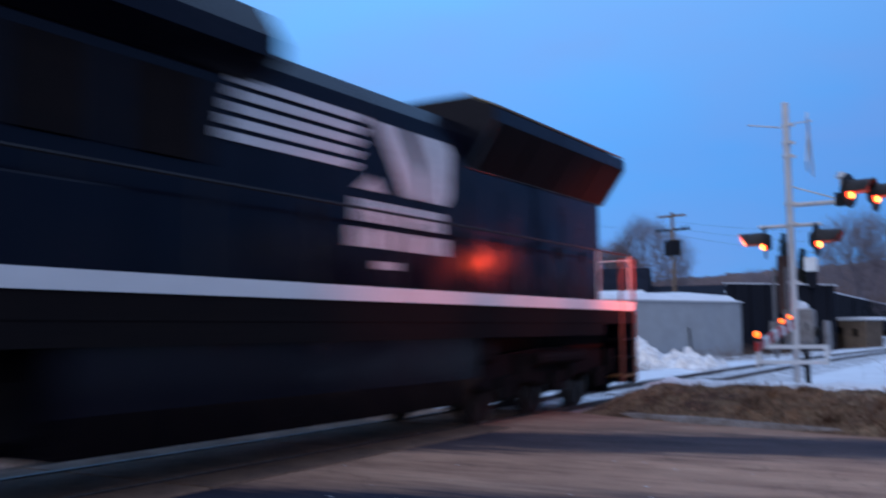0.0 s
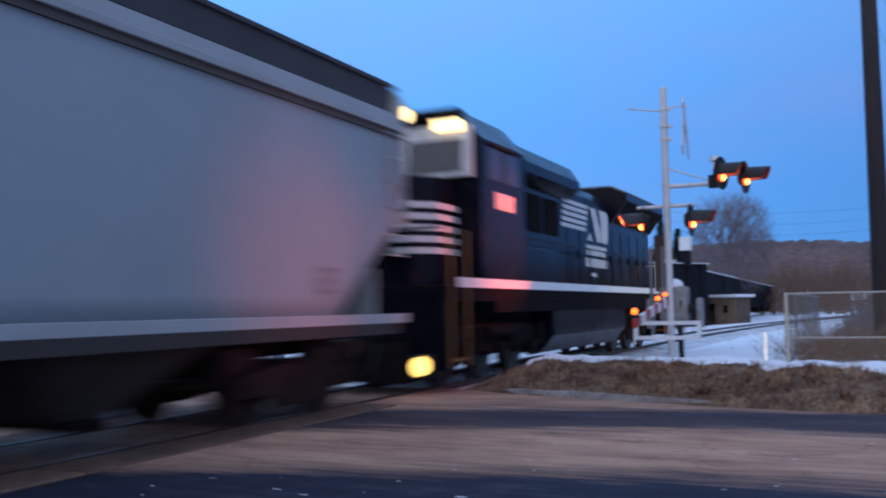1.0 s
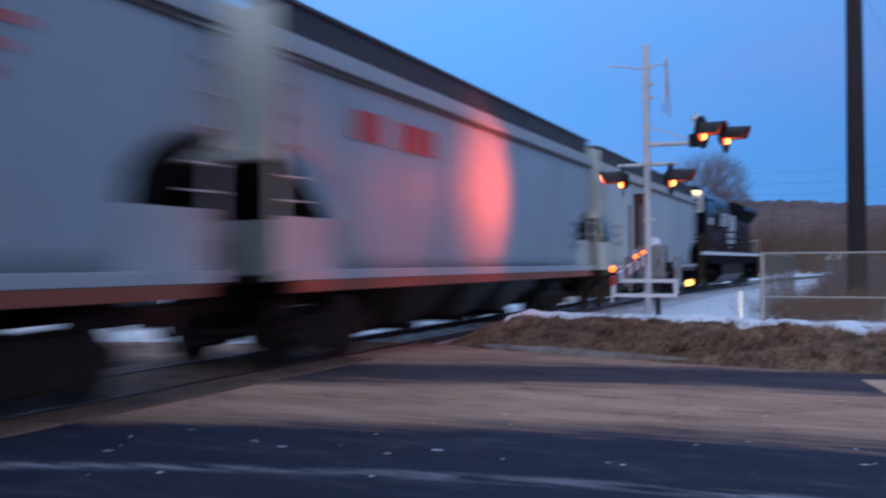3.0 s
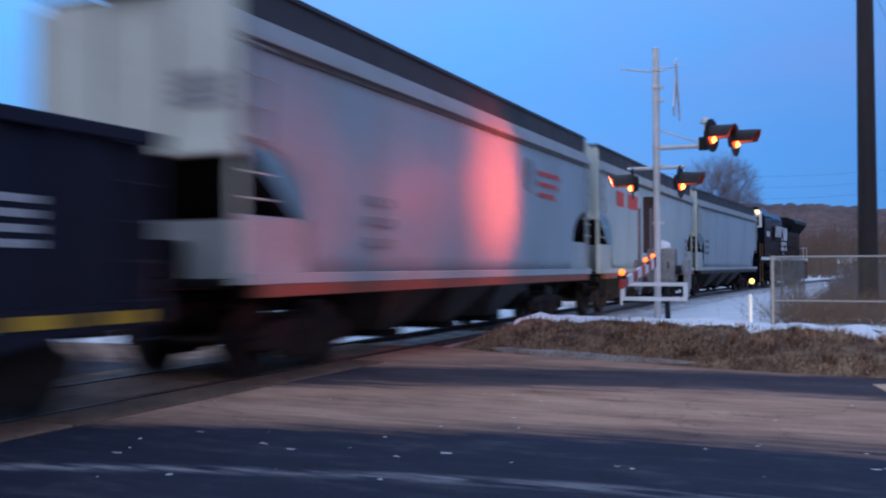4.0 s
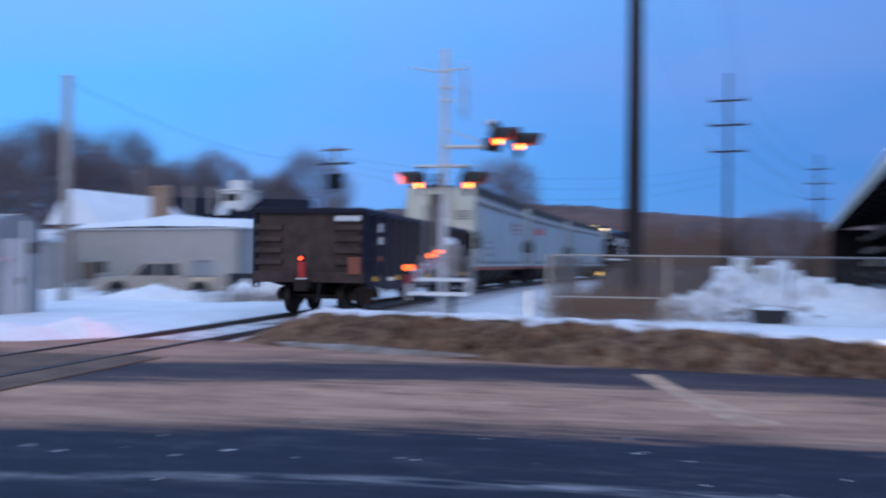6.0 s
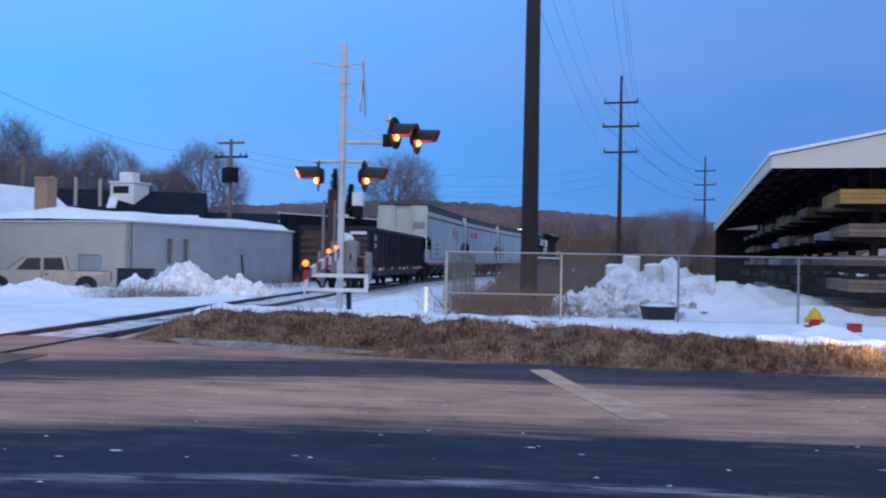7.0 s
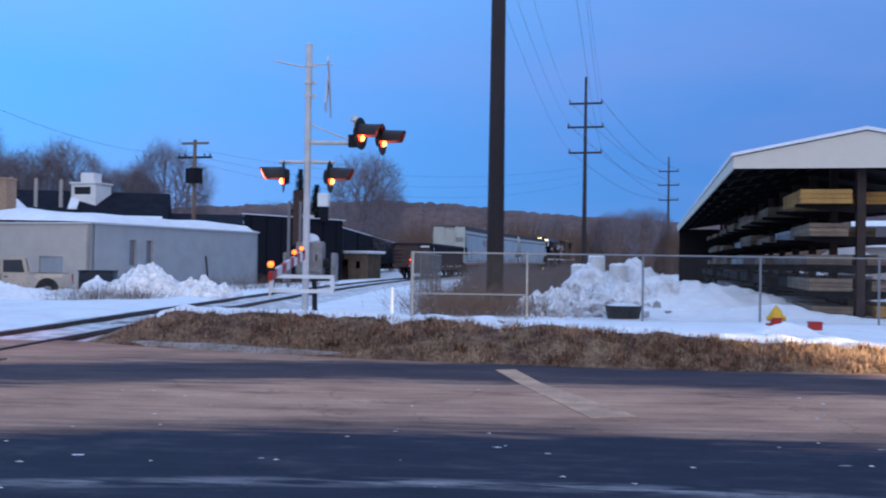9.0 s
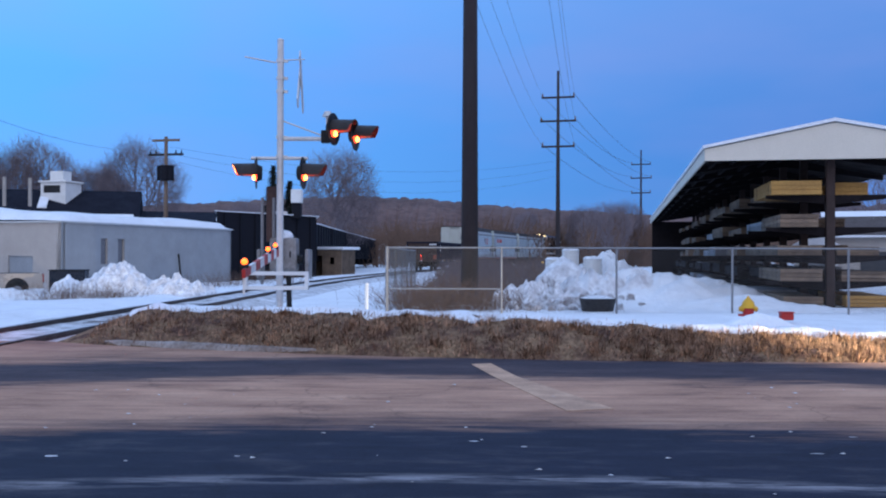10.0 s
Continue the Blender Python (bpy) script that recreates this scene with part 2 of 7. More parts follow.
M_BRUSH = material("grey_brown_weeds", (0.15, 0.112, 0.11), 0.95, second=(0.06, 0.045, 0.045), scale=1.2, fine=6, bump=0)
M_EAVE_SHADOW = material("grimy_eave_channel", (0.10, 0.088, 0.08), 0.8, second=(0.05, 0.042, 0.04), scale=3, fine=30)
M_OLD_PIPE = material("brown_painted_pipe", (0.085, 0.05, 0.045), 0.7, second=(0.05, 0.035, 0.03), scale=4, fine=30)
M_TWIG = material("brown_twigs", (0.16, 0.095, 0.065), 0.95, second=(0.10, 0.065, 0.05), scale=1, fine=6)
M_WOODS = material("winter_woods", (0.145, 0.086, 0.074), 0.95, second=(0.078, 0.051, 0.049), scale=0.02, amount=0.8, fine=0.16, fine_amount=0.4, bump=0)
M_EVERGREEN = material("dark_evergreen", (0.018, 0.026, 0.018), 0.9, scale=2, fine=9)
M_TRUCK = material("beige_truck_paint", (0.42, 0.36, 0.30), 0.35, 0.3, second=(0.32, 0.28, 0.24), scale=1.5, fine=30, fine_amount=0.05, bump=0)
M_CAR_DARK = material("dark_car_paint", (0.02, 0.025, 0.035), 0.3, scale=2, fine=30, bump=0)
M_CAR_RED = material("maroon_car_paint", (0.13, 0.02, 0.025), 0.3, scale=2, fine=30, bump=0)
M_PANE_GREY = material("dusty_grey_pane", (0.14, 0.15, 0.17), 0.35, second=(0.10, 0.10, 0.12), scale=2, fine=8, bump=0)
M_TYRE = material("tyre_rubber", (0.018, 0.018, 0.018), 0.85, scale=5, fine=40)
M_GLASS = material("dark_window_glass", (0.02, 0.025, 0.03), 0.08, second=(0.03, 0.03, 0.035), scale=1, fine=5, fine_amount=0.05, bump=0, spec=0.6)
M_HUT = material("weathered_aluminium", (0.30, 0.32, 0.34), 0.5, 0.35, second=(0.20, 0.21, 0.23), scale=2, fine=30, fine_amount=0.12, bump=0.1)
M_CONCRETE = material("pale_concrete", (0.42, 0.40, 0.38), 0.85, second=(0.3, 0.28, 0.27), scale=2, fine=30)


def road_material():
    """Asphalt with a salt-dusted pale band along it, tar-dark edges and a worn edge line."""
    m = bpy.data.materials.new("salted_asphalt")
    m.use_nodes = True
    n, l = m.node_tree.nodes, m.node_tree.links
    b = n["Principled BSDF"]
    tc = n.new("ShaderNodeTexCoord")
    sep = n.new("ShaderNodeSeparateXYZ")
    l.new(tc.outputs["Object"], sep.inputs[0])

    def math_node(op, a, c=None):
        q = n.new("ShaderNodeMath")
        q.operation = op
        for i, v in enumerate((a, c)):
            if v is None:
                continue
            if isinstance(v, (int, float)):
                q.inputs[i].default_value = v
            else:
                l.new(v, q.inputs[i])
        return q.outputs[0]

    def noise_node(scale, detail=5, stretch=(1, 1, 1)):
        mp = n.new("ShaderNodeMapping")
        mp.inputs["Scale"].default_value = stretch
        l.new(tc.outputs["Object"], mp.inputs["Vector"])
        t = n.new("ShaderNodeTexNoise")
        t.inputs["Scale"].default_value, t.inputs["Detail"].default_value, t.inputs["Roughness"].default_value = scale, detail, 0.65
        l.new(mp.outputs[0], t.inputs["Vector"])
        return t.outputs["Fac"]

    # distance across the road, following its slight bend
    x2 = math_node("MINIMUM", math_node("MULTIPLY", sep.outputs["X"], sep.outputs["X"]), 60.0)
    across = math_node("ADD", sep.outputs["Y"], math_node("MULTIPLY", x2, 0.034))
    streak = noise_node(1.0, 6, (0.35, 1.6, 1))
    fine_streak = noise_node(5.0, 8, (0.16, 1.6, 1))
    across_n = math_node("ADD", math_node("ADD", across, math_node("MULTIPLY", math_node("SUBTRACT", streak, 0.5), 1.5)), math_node("MULTIPLY", math_node("SUBTRACT", fine_streak, 0.5), 1.5))
    r = ramp(n, [(0.0, (0.0,) * 3), (0.415, (0.0,) * 3), (0.44, (0.5,) * 3), (0.468, (0.85,) * 3), (0.55, (1.0,) * 3), (0.585, (0.85,) * 3), (0.61, (0.12,) * 3), (0.70, (0.05,) * 3), (0.735, (0.75,) * 3), (1.0, (0.8,) * 3)])
    l.new(math_node("DIVIDE", across_n, 18.5), r.inputs[0])
    grain = noise_node(45, 4)
    patch = noise_node(1.1, 7, (0.5, 1.3, 1))
    dark = ramp(n, [(0.33, (0.009, 0.0105, 0.022)), (0.52, (0.016, 0.018, 0.035)), (0.63, (0.045, 0.043, 0.056)), (0.74, (0.11, 0.10, 0.11))])
    mottle = math_node("ADD", math_node("MULTIPLY", patch, 0.55), math_node("MULTIPLY", noise_node(4.5, 6, (0.55, 1.7, 1)), 0.45))
    l.new(mottle, dark.inputs[0])
    tan = ramp(n, [(0.28, (0.12, 0.068, 0.052)), (0.42, (0.38, 0.205, 0.134)), (0.60, (0.53, 0.30, 0.195)), (0.8, (0.58, 0.37, 0.255))])
    l.new(patch, tan.inputs[0])
    mx = n.new("ShaderNodeMixRGB")
    l.new(r.outputs[0], mx.inputs[0])
    l.new(dark.outputs[0], mx.inputs[1])
    l.new(tan.outputs[0], mx.inputs[2])
    # worn white edge line
    off = math_node("ABSOLUTE", math_node("SUBTRACT", across, 6.02), None)
    line = n.new("ShaderNodeMapRange")
    line.inputs["From Min"].default_value, line.inputs["From Max"].default_value = 0.17, 0.03
    l.new(off, line.inputs["Value"])
    worn = ramp(n, [(0.42, (0.0,) * 3), (0.60, (0.85,) * 3)])
    l.new(noise_node(3.0, 7, (0.5, 3, 1)), worn.inputs[0])
    lm = math_node("MULTIPLY", line.outputs[0], worn.outputs[0])
    m2 = n.new("ShaderNodeMixRGB")
    l.new(lm, m2.inputs[0])
    l.new(mx.outputs[0], m2.inputs[1])
    m2.inputs[2].default_value = (0.25, 0.24, 0.26, 1)
    # cracks and scraps of salt
    vor = n.new("ShaderNodeTexVoronoi")
    vor.feature = "DISTANCE_TO_EDGE"
    vor.inputs["Scale"].default_value = 0.30
    warp = n.new("ShaderNodeVectorMath")
    warp.operation = "MULTIPLY_ADD"
    wn2 = n.new("ShaderNodeTexNoise")
    wn2.inputs["Scale"].default_value, wn2.inputs["Detail"].default_value = 0.9, 5
    l.new(tc.outputs["Object"], wn2.inputs["Vector"])
    l.new(wn2.outputs["Color"], warp.inputs[0])
    warp.inputs[1].default_value = (2.4, 2.4, 0)
    l.new(tc.outputs["Object"], warp.inputs[2])
    l.new(warp.outputs[0], vor.inputs["Vector"])
    crack = ramp(n, [(0.0, (0.5,) * 3), (0.006, (1.0,) * 3)])
    l.new(vor.outputs["Distance"], crack.inputs[0])
    mul = n.new("ShaderNodeMixRGB")
    mul.blend_type = "MULTIPLY"
    mul.inputs[0].default_value = 0.6
    l.new(m2.outputs[0], mul.inputs[1])
    l.new(crack.outputs[0], mul.inputs[2])
    gr = ramp(n, [(0.28, (0.62,) * 3), (0.72, (1.38,) * 3)])
    l.new(math_node("ADD", math_node("MULTIPLY", grain, 0.45), math_node("MULTIPLY", noise_node(2.2, 8, (0.25, 3.2, 1)), 0.55)), gr.inputs[0])
    mul2 = n.new("ShaderNodeMixRGB")
    mul2.blend_type = "MULTIPLY"
    mul2.inputs[0].default_value = 1.0
    l.new(mul.outputs[0], mul2.inputs[1])
    l.new(gr.outputs[0], mul2.inputs[2])
    l.new(mul2.outputs[0], b.inputs["Base Color"])
    b.inputs["Roughness"].default_value = 0.85
    b.inputs["Specular IOR Level"].default_value = 0.25
    bp = n.new("ShaderNodeBump")
    bp.inputs["Strength"].default_value, bp.inputs["Distance"].default_value = 0.5, 0.01
    l.new(grain, bp.inputs["Height"])
    l.new(bp.outputs[0], b.inputs["Normal"])
    return m


M_ROAD = road_material()


# ---- mesh helpers ----
def mesh_of(name, bm, mat, smooth=False):
    me = bpy.data.meshes.new(name)
    bm.normal_update()
    bm.to_mesh(me)
    bm.free()
    me.materials.append(mat)
    if smooth:
        for p in me.polygons:
            p.use_smooth = True
    return me


def part(name, bm, mat, parent=None, label="", smooth=False, at=None):
    """One mesh object under a thing or a part."""
    ob = new(name, mesh_of(name, bm, mat, smooth))
    ob.parent = parent
    if at is not None:
        ob.matrix_basis = at
    if label:
        tagged(ob, label)
    return ob


def again(ob, m):
    """Another part on the same mesh under the same parent."""
    o = new(ob.name.split(".")[0], ob.data)
    o.parent = ob.parent
    o.matrix_basis = m
    if "label" in ob:
        o["label"] = ob["label"]
    return o


def thing(name, m, label, category, group="", kind=""):
    ob = new(name)
    ob.empty_display_size = 0.2
    ob.matrix_basis = m
    return tagged(ob, label, category, group, kind)


def box(bm, x0, x1, y0, y1, z0, z1, bevel=0.0):
    vs = [bm.verts.new(p) for p in ((x0, y0, z0), (x1, y0, z0), (x1, y1, z0), (x0, y1, z0), (x0, y0, z1), (x1, y0, z1), (x1, y1, z1), (x0, y1, z1))]
    fs = [bm.faces.new([vs[i] for i in q]) for q in ((3, 2, 1, 0), (4, 5, 6, 7), (0, 1, 5, 4), (1, 2, 6, 5), (2, 3, 7, 6), (3, 0, 4, 7))]
    if bevel:
        bmesh.ops.bevel(bm, geom=list({e for f in fs for e in f.edges}), offset=bevel, segments=2, affect="EDGES", profile=0.5)
    return bm


def tube(bm, p, q, r0, r1=None, seg=10, caps=True):
    r1 = r0 if r1 is None else r1
    p, q = Vector(p), Vector(q)
    d = (q - p).normalized()
    u = d.orthogonal().normalized()
    v = d.cross(u)
    a = [bm.verts.new(p + r0 * (math.cos(k * math.tau / seg) * u + math.sin(k * math.tau / seg) * v)) for k in range(seg)]
    b = [bm.verts.new(q + r1 * (math.cos(k * math.tau / seg) * u + math.sin(k * math.tau / seg) * v)) for k in range(seg)]
    for k in range(seg):
        bm.faces.new((a[k], a[(k + 1) % seg], b[(k + 1) % seg], b[k]))
    if caps:
        bm.faces.new(a[::-1])
        bm.faces.new(b)
    return bm


def prism(bm, outline, axis, lo, hi):
    """A plane outline pushed along x, y or z: (y, z), (x, z) or (x, y) pairs."""
    def at(p, t):
        return {"x": (t, p[0], p[1]), "y": (p[0], t, p[1]), "z": (p[0], p[1], t)}[axis]
    a = [bm.verts.new(at(p, lo)) for p in outline]
    b = [bm.verts.new(at(p, hi)) for p in outline]
    k = len(outline)
    bm.faces.new(a)
    bm.faces.new(b[::-1])
    for i in range(k):
        bm.faces.new((a[i], b[i], b[(i + 1) % k], a[(i + 1) % k]))
    bmesh.ops.recalc_face_normals(bm, faces=bm.faces[:])
    return bm


def B():
    return bmesh.new()


def wobble(x, y, z=0.0, s=1.0):
    return noise.noise(Vector((x * s, y * s, z)))


# ---- the track's line ----
TX, Y0, RAD = -7.92, 30.0, 390.0   # track centre, start of the curve to the right, its radius


def track(s, off=0.0):
    """Place and heading on the track, s metres along it, off metres to its right."""
    if s <= Y0:
        return TX + off, s, 0.0
    a = (s - Y0) / RAD
    return TX + RAD - (RAD - off) * math.cos(a), Y0 + (RAD - off) * math.sin(a), a


def near_track(x, y):
    """Distance to the right of the track centre."""
    if y <= Y0:
        return x - TX
    return RAD - math.hypot(x - (TX + RAD), y - Y0)


# ---- ground ----
def foot(x):
    """The verge's edge along the road."""
    return 12.75 + (0.022 * (x - 4) ** 2 if x < 4 else 0.004 * (x - 4) ** 2)


def ground_z(x, y):
    """The snowy ground: level by the road, a little lower by the buildings."""
    d = abs(near_track(x, y))
    low = max(0.0, min(1.0, (y - 20) / 22)) * max(0.0, min(1.0, (d - 2.6) / 6))
    z = -0.10 - (0.34 if x < TX else 0.10) * low
    z += 0.05 * wobble(x, y, 0, 0.35) + 0.03 * wobble(x, y, 4, 1.1)
    if d < 2.6:
        z = min(z, -0.22)
    if y < foot(x) + 0.2:
        z = -0.16
    return z


def build_ground():
    bm = B()
    xs = [-2500, -1200, -600, -300, -160, -100, -70] + [-52 + 0.8 * i for i in range(115)] + [44, 52, 64, 80, 110, 160, 300, 600, 1200, 2500]
    ys = [-2500, -800, -200, -60, -20, 0, 8] + [11 + 0.7 * i for i in range(90)] + [78, 84, 92, 102, 114, 130, 150, 180, 230, 320, 500, 900, 2600]
    grid = [[bm.verts.new((x, y, ground_z(x, y) if abs(x) < 60 and y < 140 else -0.45)) for x in xs] for y in ys]
    for j in range(len(ys) - 1):
        for i in range(len(xs) - 1):
            bm.faces.new((grid[j][i], grid[j][i + 1], grid[j + 1][i + 1], grid[j + 1][i]))
    ob = part("ground", bm, M_SNOW, smooth=True)
    tagged(ob, "trampled blue-white snow over level ground", "snow", kind="structure")


def build_road():
    bm = B()
    xs = [-400, -200, -100, -60, -40] + [-30 + i for i in range(61)] + [40, 60, 100, 200, 400]

    def edge(x):
        return foot(max(-6.5, min(x, 30))) + 0.25 if x > -9.2 else 13.9 + 0.14 * min(8, max(-8, x + 12.6))
    lo = [bm.verts.new((x, -14, -0.03)) for x in xs]
    hi = [bm.verts.new((x, edge(x), -0.03)) for x in xs]
    for i in range(len(xs) - 1):
        bm.faces.new((lo[i], lo[i + 1], hi[i + 1], hi[i]))
    ob = part("road", bm, M_ROAD)
    tagged(ob, "worn asphalt road streaked with salt and tar", "road", kind="structure")
    # long pale concrete patch let into the far lane
    bm = B()
    prism(bm, [(0.20, 12.35), (0.46, 12.45), (0.72, 11.1), (1.48, 8.78), (1.02, 8.64), (0.48, 10.9)], "z", -0.028, -0.024)
    tagged(part("pavement", bm, M_PATCH), "pale concrete patch strip across the road", "pavement", kind="structure")
    # scraps of ice and salt on the asphalt
    bm = B()
    rng = random.Random(4)
    for _ in range(130):
        x, y = rng.uniform(-9, 9), rng.uniform(4.3, 10.5)
        r = rng.uniform(0.005, 0.018)
        vs = [bm.verts.new((x + r * rng.uniform(0.7, 2.4) * math.cos(a), y + r * rng.uniform(0.5, 1.0) * math.sin(a), -0.026)) for a in (0, 1.2, 2.3, 3.4, 4.6, 5.4)]
        top = bm.verts.new((x, y, -0.026 + r * 0.5))
        for k in range(6):
            bm.faces.new((vs[k], vs[(k + 1) % 6], top))
    for _ in range(30):
        x, y = rng.uniform(-8, 8), rng.uniform(4.4, 7.6)
        w, d = rng.uniform(0.02, 0.07), rng.uniform(0.012, 0.03)
        vs = [bm.verts.new((x + w * math.cos(k * 0.785) * rng.uniform(0.6, 1.1), y + d * math.sin(k * 0.785) * rng.uniform(0.6, 1.1), -0.0285)) for k in range(8)]
        top = bm.verts.new((x, y, -0.0265))
        for k in range(8):
            bm.faces.new((vs[k], vs[(k + 1) % 8], top))
    tagged(part("ice_scraps", bm, M_DIRTY_SNOW), "scattered scraps of ice and salt on the asphalt", "ice", kind="stuff")


def crest(x):
    return 0.52 if x < 0 else max(0.22, 0.52 - 0.048 * x)


def bank_z(x, k):
    """Height of the verge, k from 0 at the road to 1 at its back."""
    end = max(0.0, min(1.0, (x + 6.6) / 1.3))
    prof = 0.0 if k <= 0 else (math.sin(min(1, k / 0.55) * math.pi / 2) ** 0.72 if k < 0.55 else 1 - 0.75 * ((k - 0.55) / 0.45) ** 1.5)
    y = foot(x) + 3.4 * k
    lump = 0.06 * wobble(x, y, 2, 0.7) + 0.06 * wobble(x, y, 7, 2.1) + 0.04 * wobble(x, y, 9, 5)
    return -0.04 + crest(x) * prof * (end ** 0.6) + lump * min(1, k * 6) * end


def build_bank():
    bm = B()
    xs = [-6.6 + 0.14 * i for i in range(240)] + [28 + 3 * i for i in range(20)]
    ks = [-0.03, 0.0] + [0.04 * i for i in range(1, 26)]
    g = [[bm.verts.new((x, foot(x) + 3.4 * k + 0.06 * wobble(x, k * 3, 5, 1.7), bank_z(x, k) if k >= 0 else -0.08)) for k in ks] for x in xs]
    for i in range(len(xs) - 1):
        for j in range(len(ks) - 1):
            bm.faces.new((g[i][j], g[i + 1][j], g[i + 1][j + 1], g[i][j + 1]))
    tagged(part("verge", bm, M_BANK, smooth=True), "raised roadside verge of bare brown soil and dead grass", "verge", kind="structure")
    # a thin lip of snow on the back of the crest
    bm = B()
    xs = [-5.7 + 0.12 * i for i in range(270)]
    rows = []
    for x in xs:
        row = []
        for q, k in enumerate((0.40, 0.47, 0.60, 0.76, 0.9, 1.05)):
            k2 = k + 0.10 * wobble(x, 3, 1, 1.3) * (q < 2) + 0.05 * wobble(x, 8, 1, 4) * (q < 2)
            t = (0.0, 0.05, 0.06, 0.06, 0.05, 0.0)[q] + 0.02 * wobble(x, k, 3, 2.5)
            row.append(bm.verts.new((x, foot(x) + 3.4 * k2, bank_z(x, min(1, k2)) + t - (0.01 if q == 0 else 0) - (0.2 if q == 5 else 0))))
        rows.append(row)
    for i in range(len(xs) - 1):
        for j in range(5):
            bm.faces.new((rows[i][j], rows[i + 1][j], rows[i + 1][j + 1], rows[i][j + 1]))
    tagged(part("snow_lip", bm, M_SNOW, smooth=True), "thin crust of snow along the verge's crest", "snow", kind="stuff")
    # strip of packed snow left at the verge's foot
    bm = B()
    rows = []
    for i in range(80):
        x = -5.6 + 0.045 * i
        w = 0.06 * (1 + wobble(x, 1, 1, 1.3)) * min(1, i / 6, (79 - i) / 20)
        y = foot(x) + 0.05
        rows.append([bm.verts.new((x, y + w * q, bank_z(x, (y + w * q - foot(x)) / 3.4) + (0.03 if abs(q) < 0.9 else -0.03))) for q in (-1, -0.5, 0, 0.5, 1)])
    for i in range(79):
        for j in range(4):
            bm.faces.new((rows[i][j], rows[i + 1][j], rows[i + 1][j + 1], rows[i][j + 1]))
    tagged(part("packed_snow", bm, M_PACKED, smooth=True), "strip of grey packed snow at the verge's foot", "snow", kind="stuff")
    # dead grass
    rng = random.Random(11)
    vs, fs = [], []
    for _ in range(46000):
        x = rng.uniform(-6.0, 16.0)
        k = rng.betavariate(1.3, 1.5) * 0.46
        dens = 0.5 + 0.9 * wobble(x, k * 3.4, 6, 0.8) + 0.03 * x
        if rng.random() > dens + 0.25:
            continue
        y = foot(x) + 3.4 * k
        z = bank_z(x, k) - 0.01
        a = rng.uniform(0, math.tau)
        ln = rng.uniform(0.05, 0.15) * (1.25 if x > 4 else 1)
        w = rng.uniform(0.004, 0.009)
        tilt = rng.uniform(0.3, 1.3)
        dx, dy, dz = math.cos(a) * math.sin(tilt) * ln, math.sin(a) * math.sin(tilt) * ln, math.cos(tilt) * ln
        px, py = -math.sin(a) * w, math.cos(a) * w
        i = len(vs)
        vs += [(x - px, y - py, z), (x + px, y + py, z), (x + dx, y + dy, z + dz)]
        fs.append((i, i + 1, i + 2))
    # thicker pale tufts, more of them towards the yard
    for _ in range(420):
        cx = rng.uniform(-5.6, 14.0)
        if rng.random() > 0.35 + 0.08 * cx:
            continue
        ck = rng.uniform(0.03, 0.40)
        lean = rng.uniform(0, math.tau)
        for _b in range(rng.randint(26, 60)):
            x, k = cx + rng.gauss(0, 0.06), min(0.46, max(0.0, ck + rng.gauss(0, 0.015)))
            y, z = foot(x) + 3.4 * k, bank_z(x, k) - 0.02
            a, tilt, ln, w = lean + rng.gauss(0, 1.1), rng.uniform(0.1, 0.9), rng.uniform(0.08, 0.18), rng.uniform(0.006, 0.012)
            px, py = -math.sin(a) * w, math.cos(a) * w
            i = len(vs)
            vs += [(x - px, y - py, z), (x + px, y + py, z), (x + math.cos(a) * math.sin(tilt) * ln, y + math.sin(a) * math.sin(tilt) * ln, z + math.cos(tilt) * ln)]
            fs.append((i, i + 1, i + 2))
    me = bpy.data.meshes.new("grass")
    me.from_pydata(vs, [], fs)
    me.materials.append(M_GRASS)
    tagged(new("grass", me), "matted dead brown grass on the verge", "grass", kind="stuff")


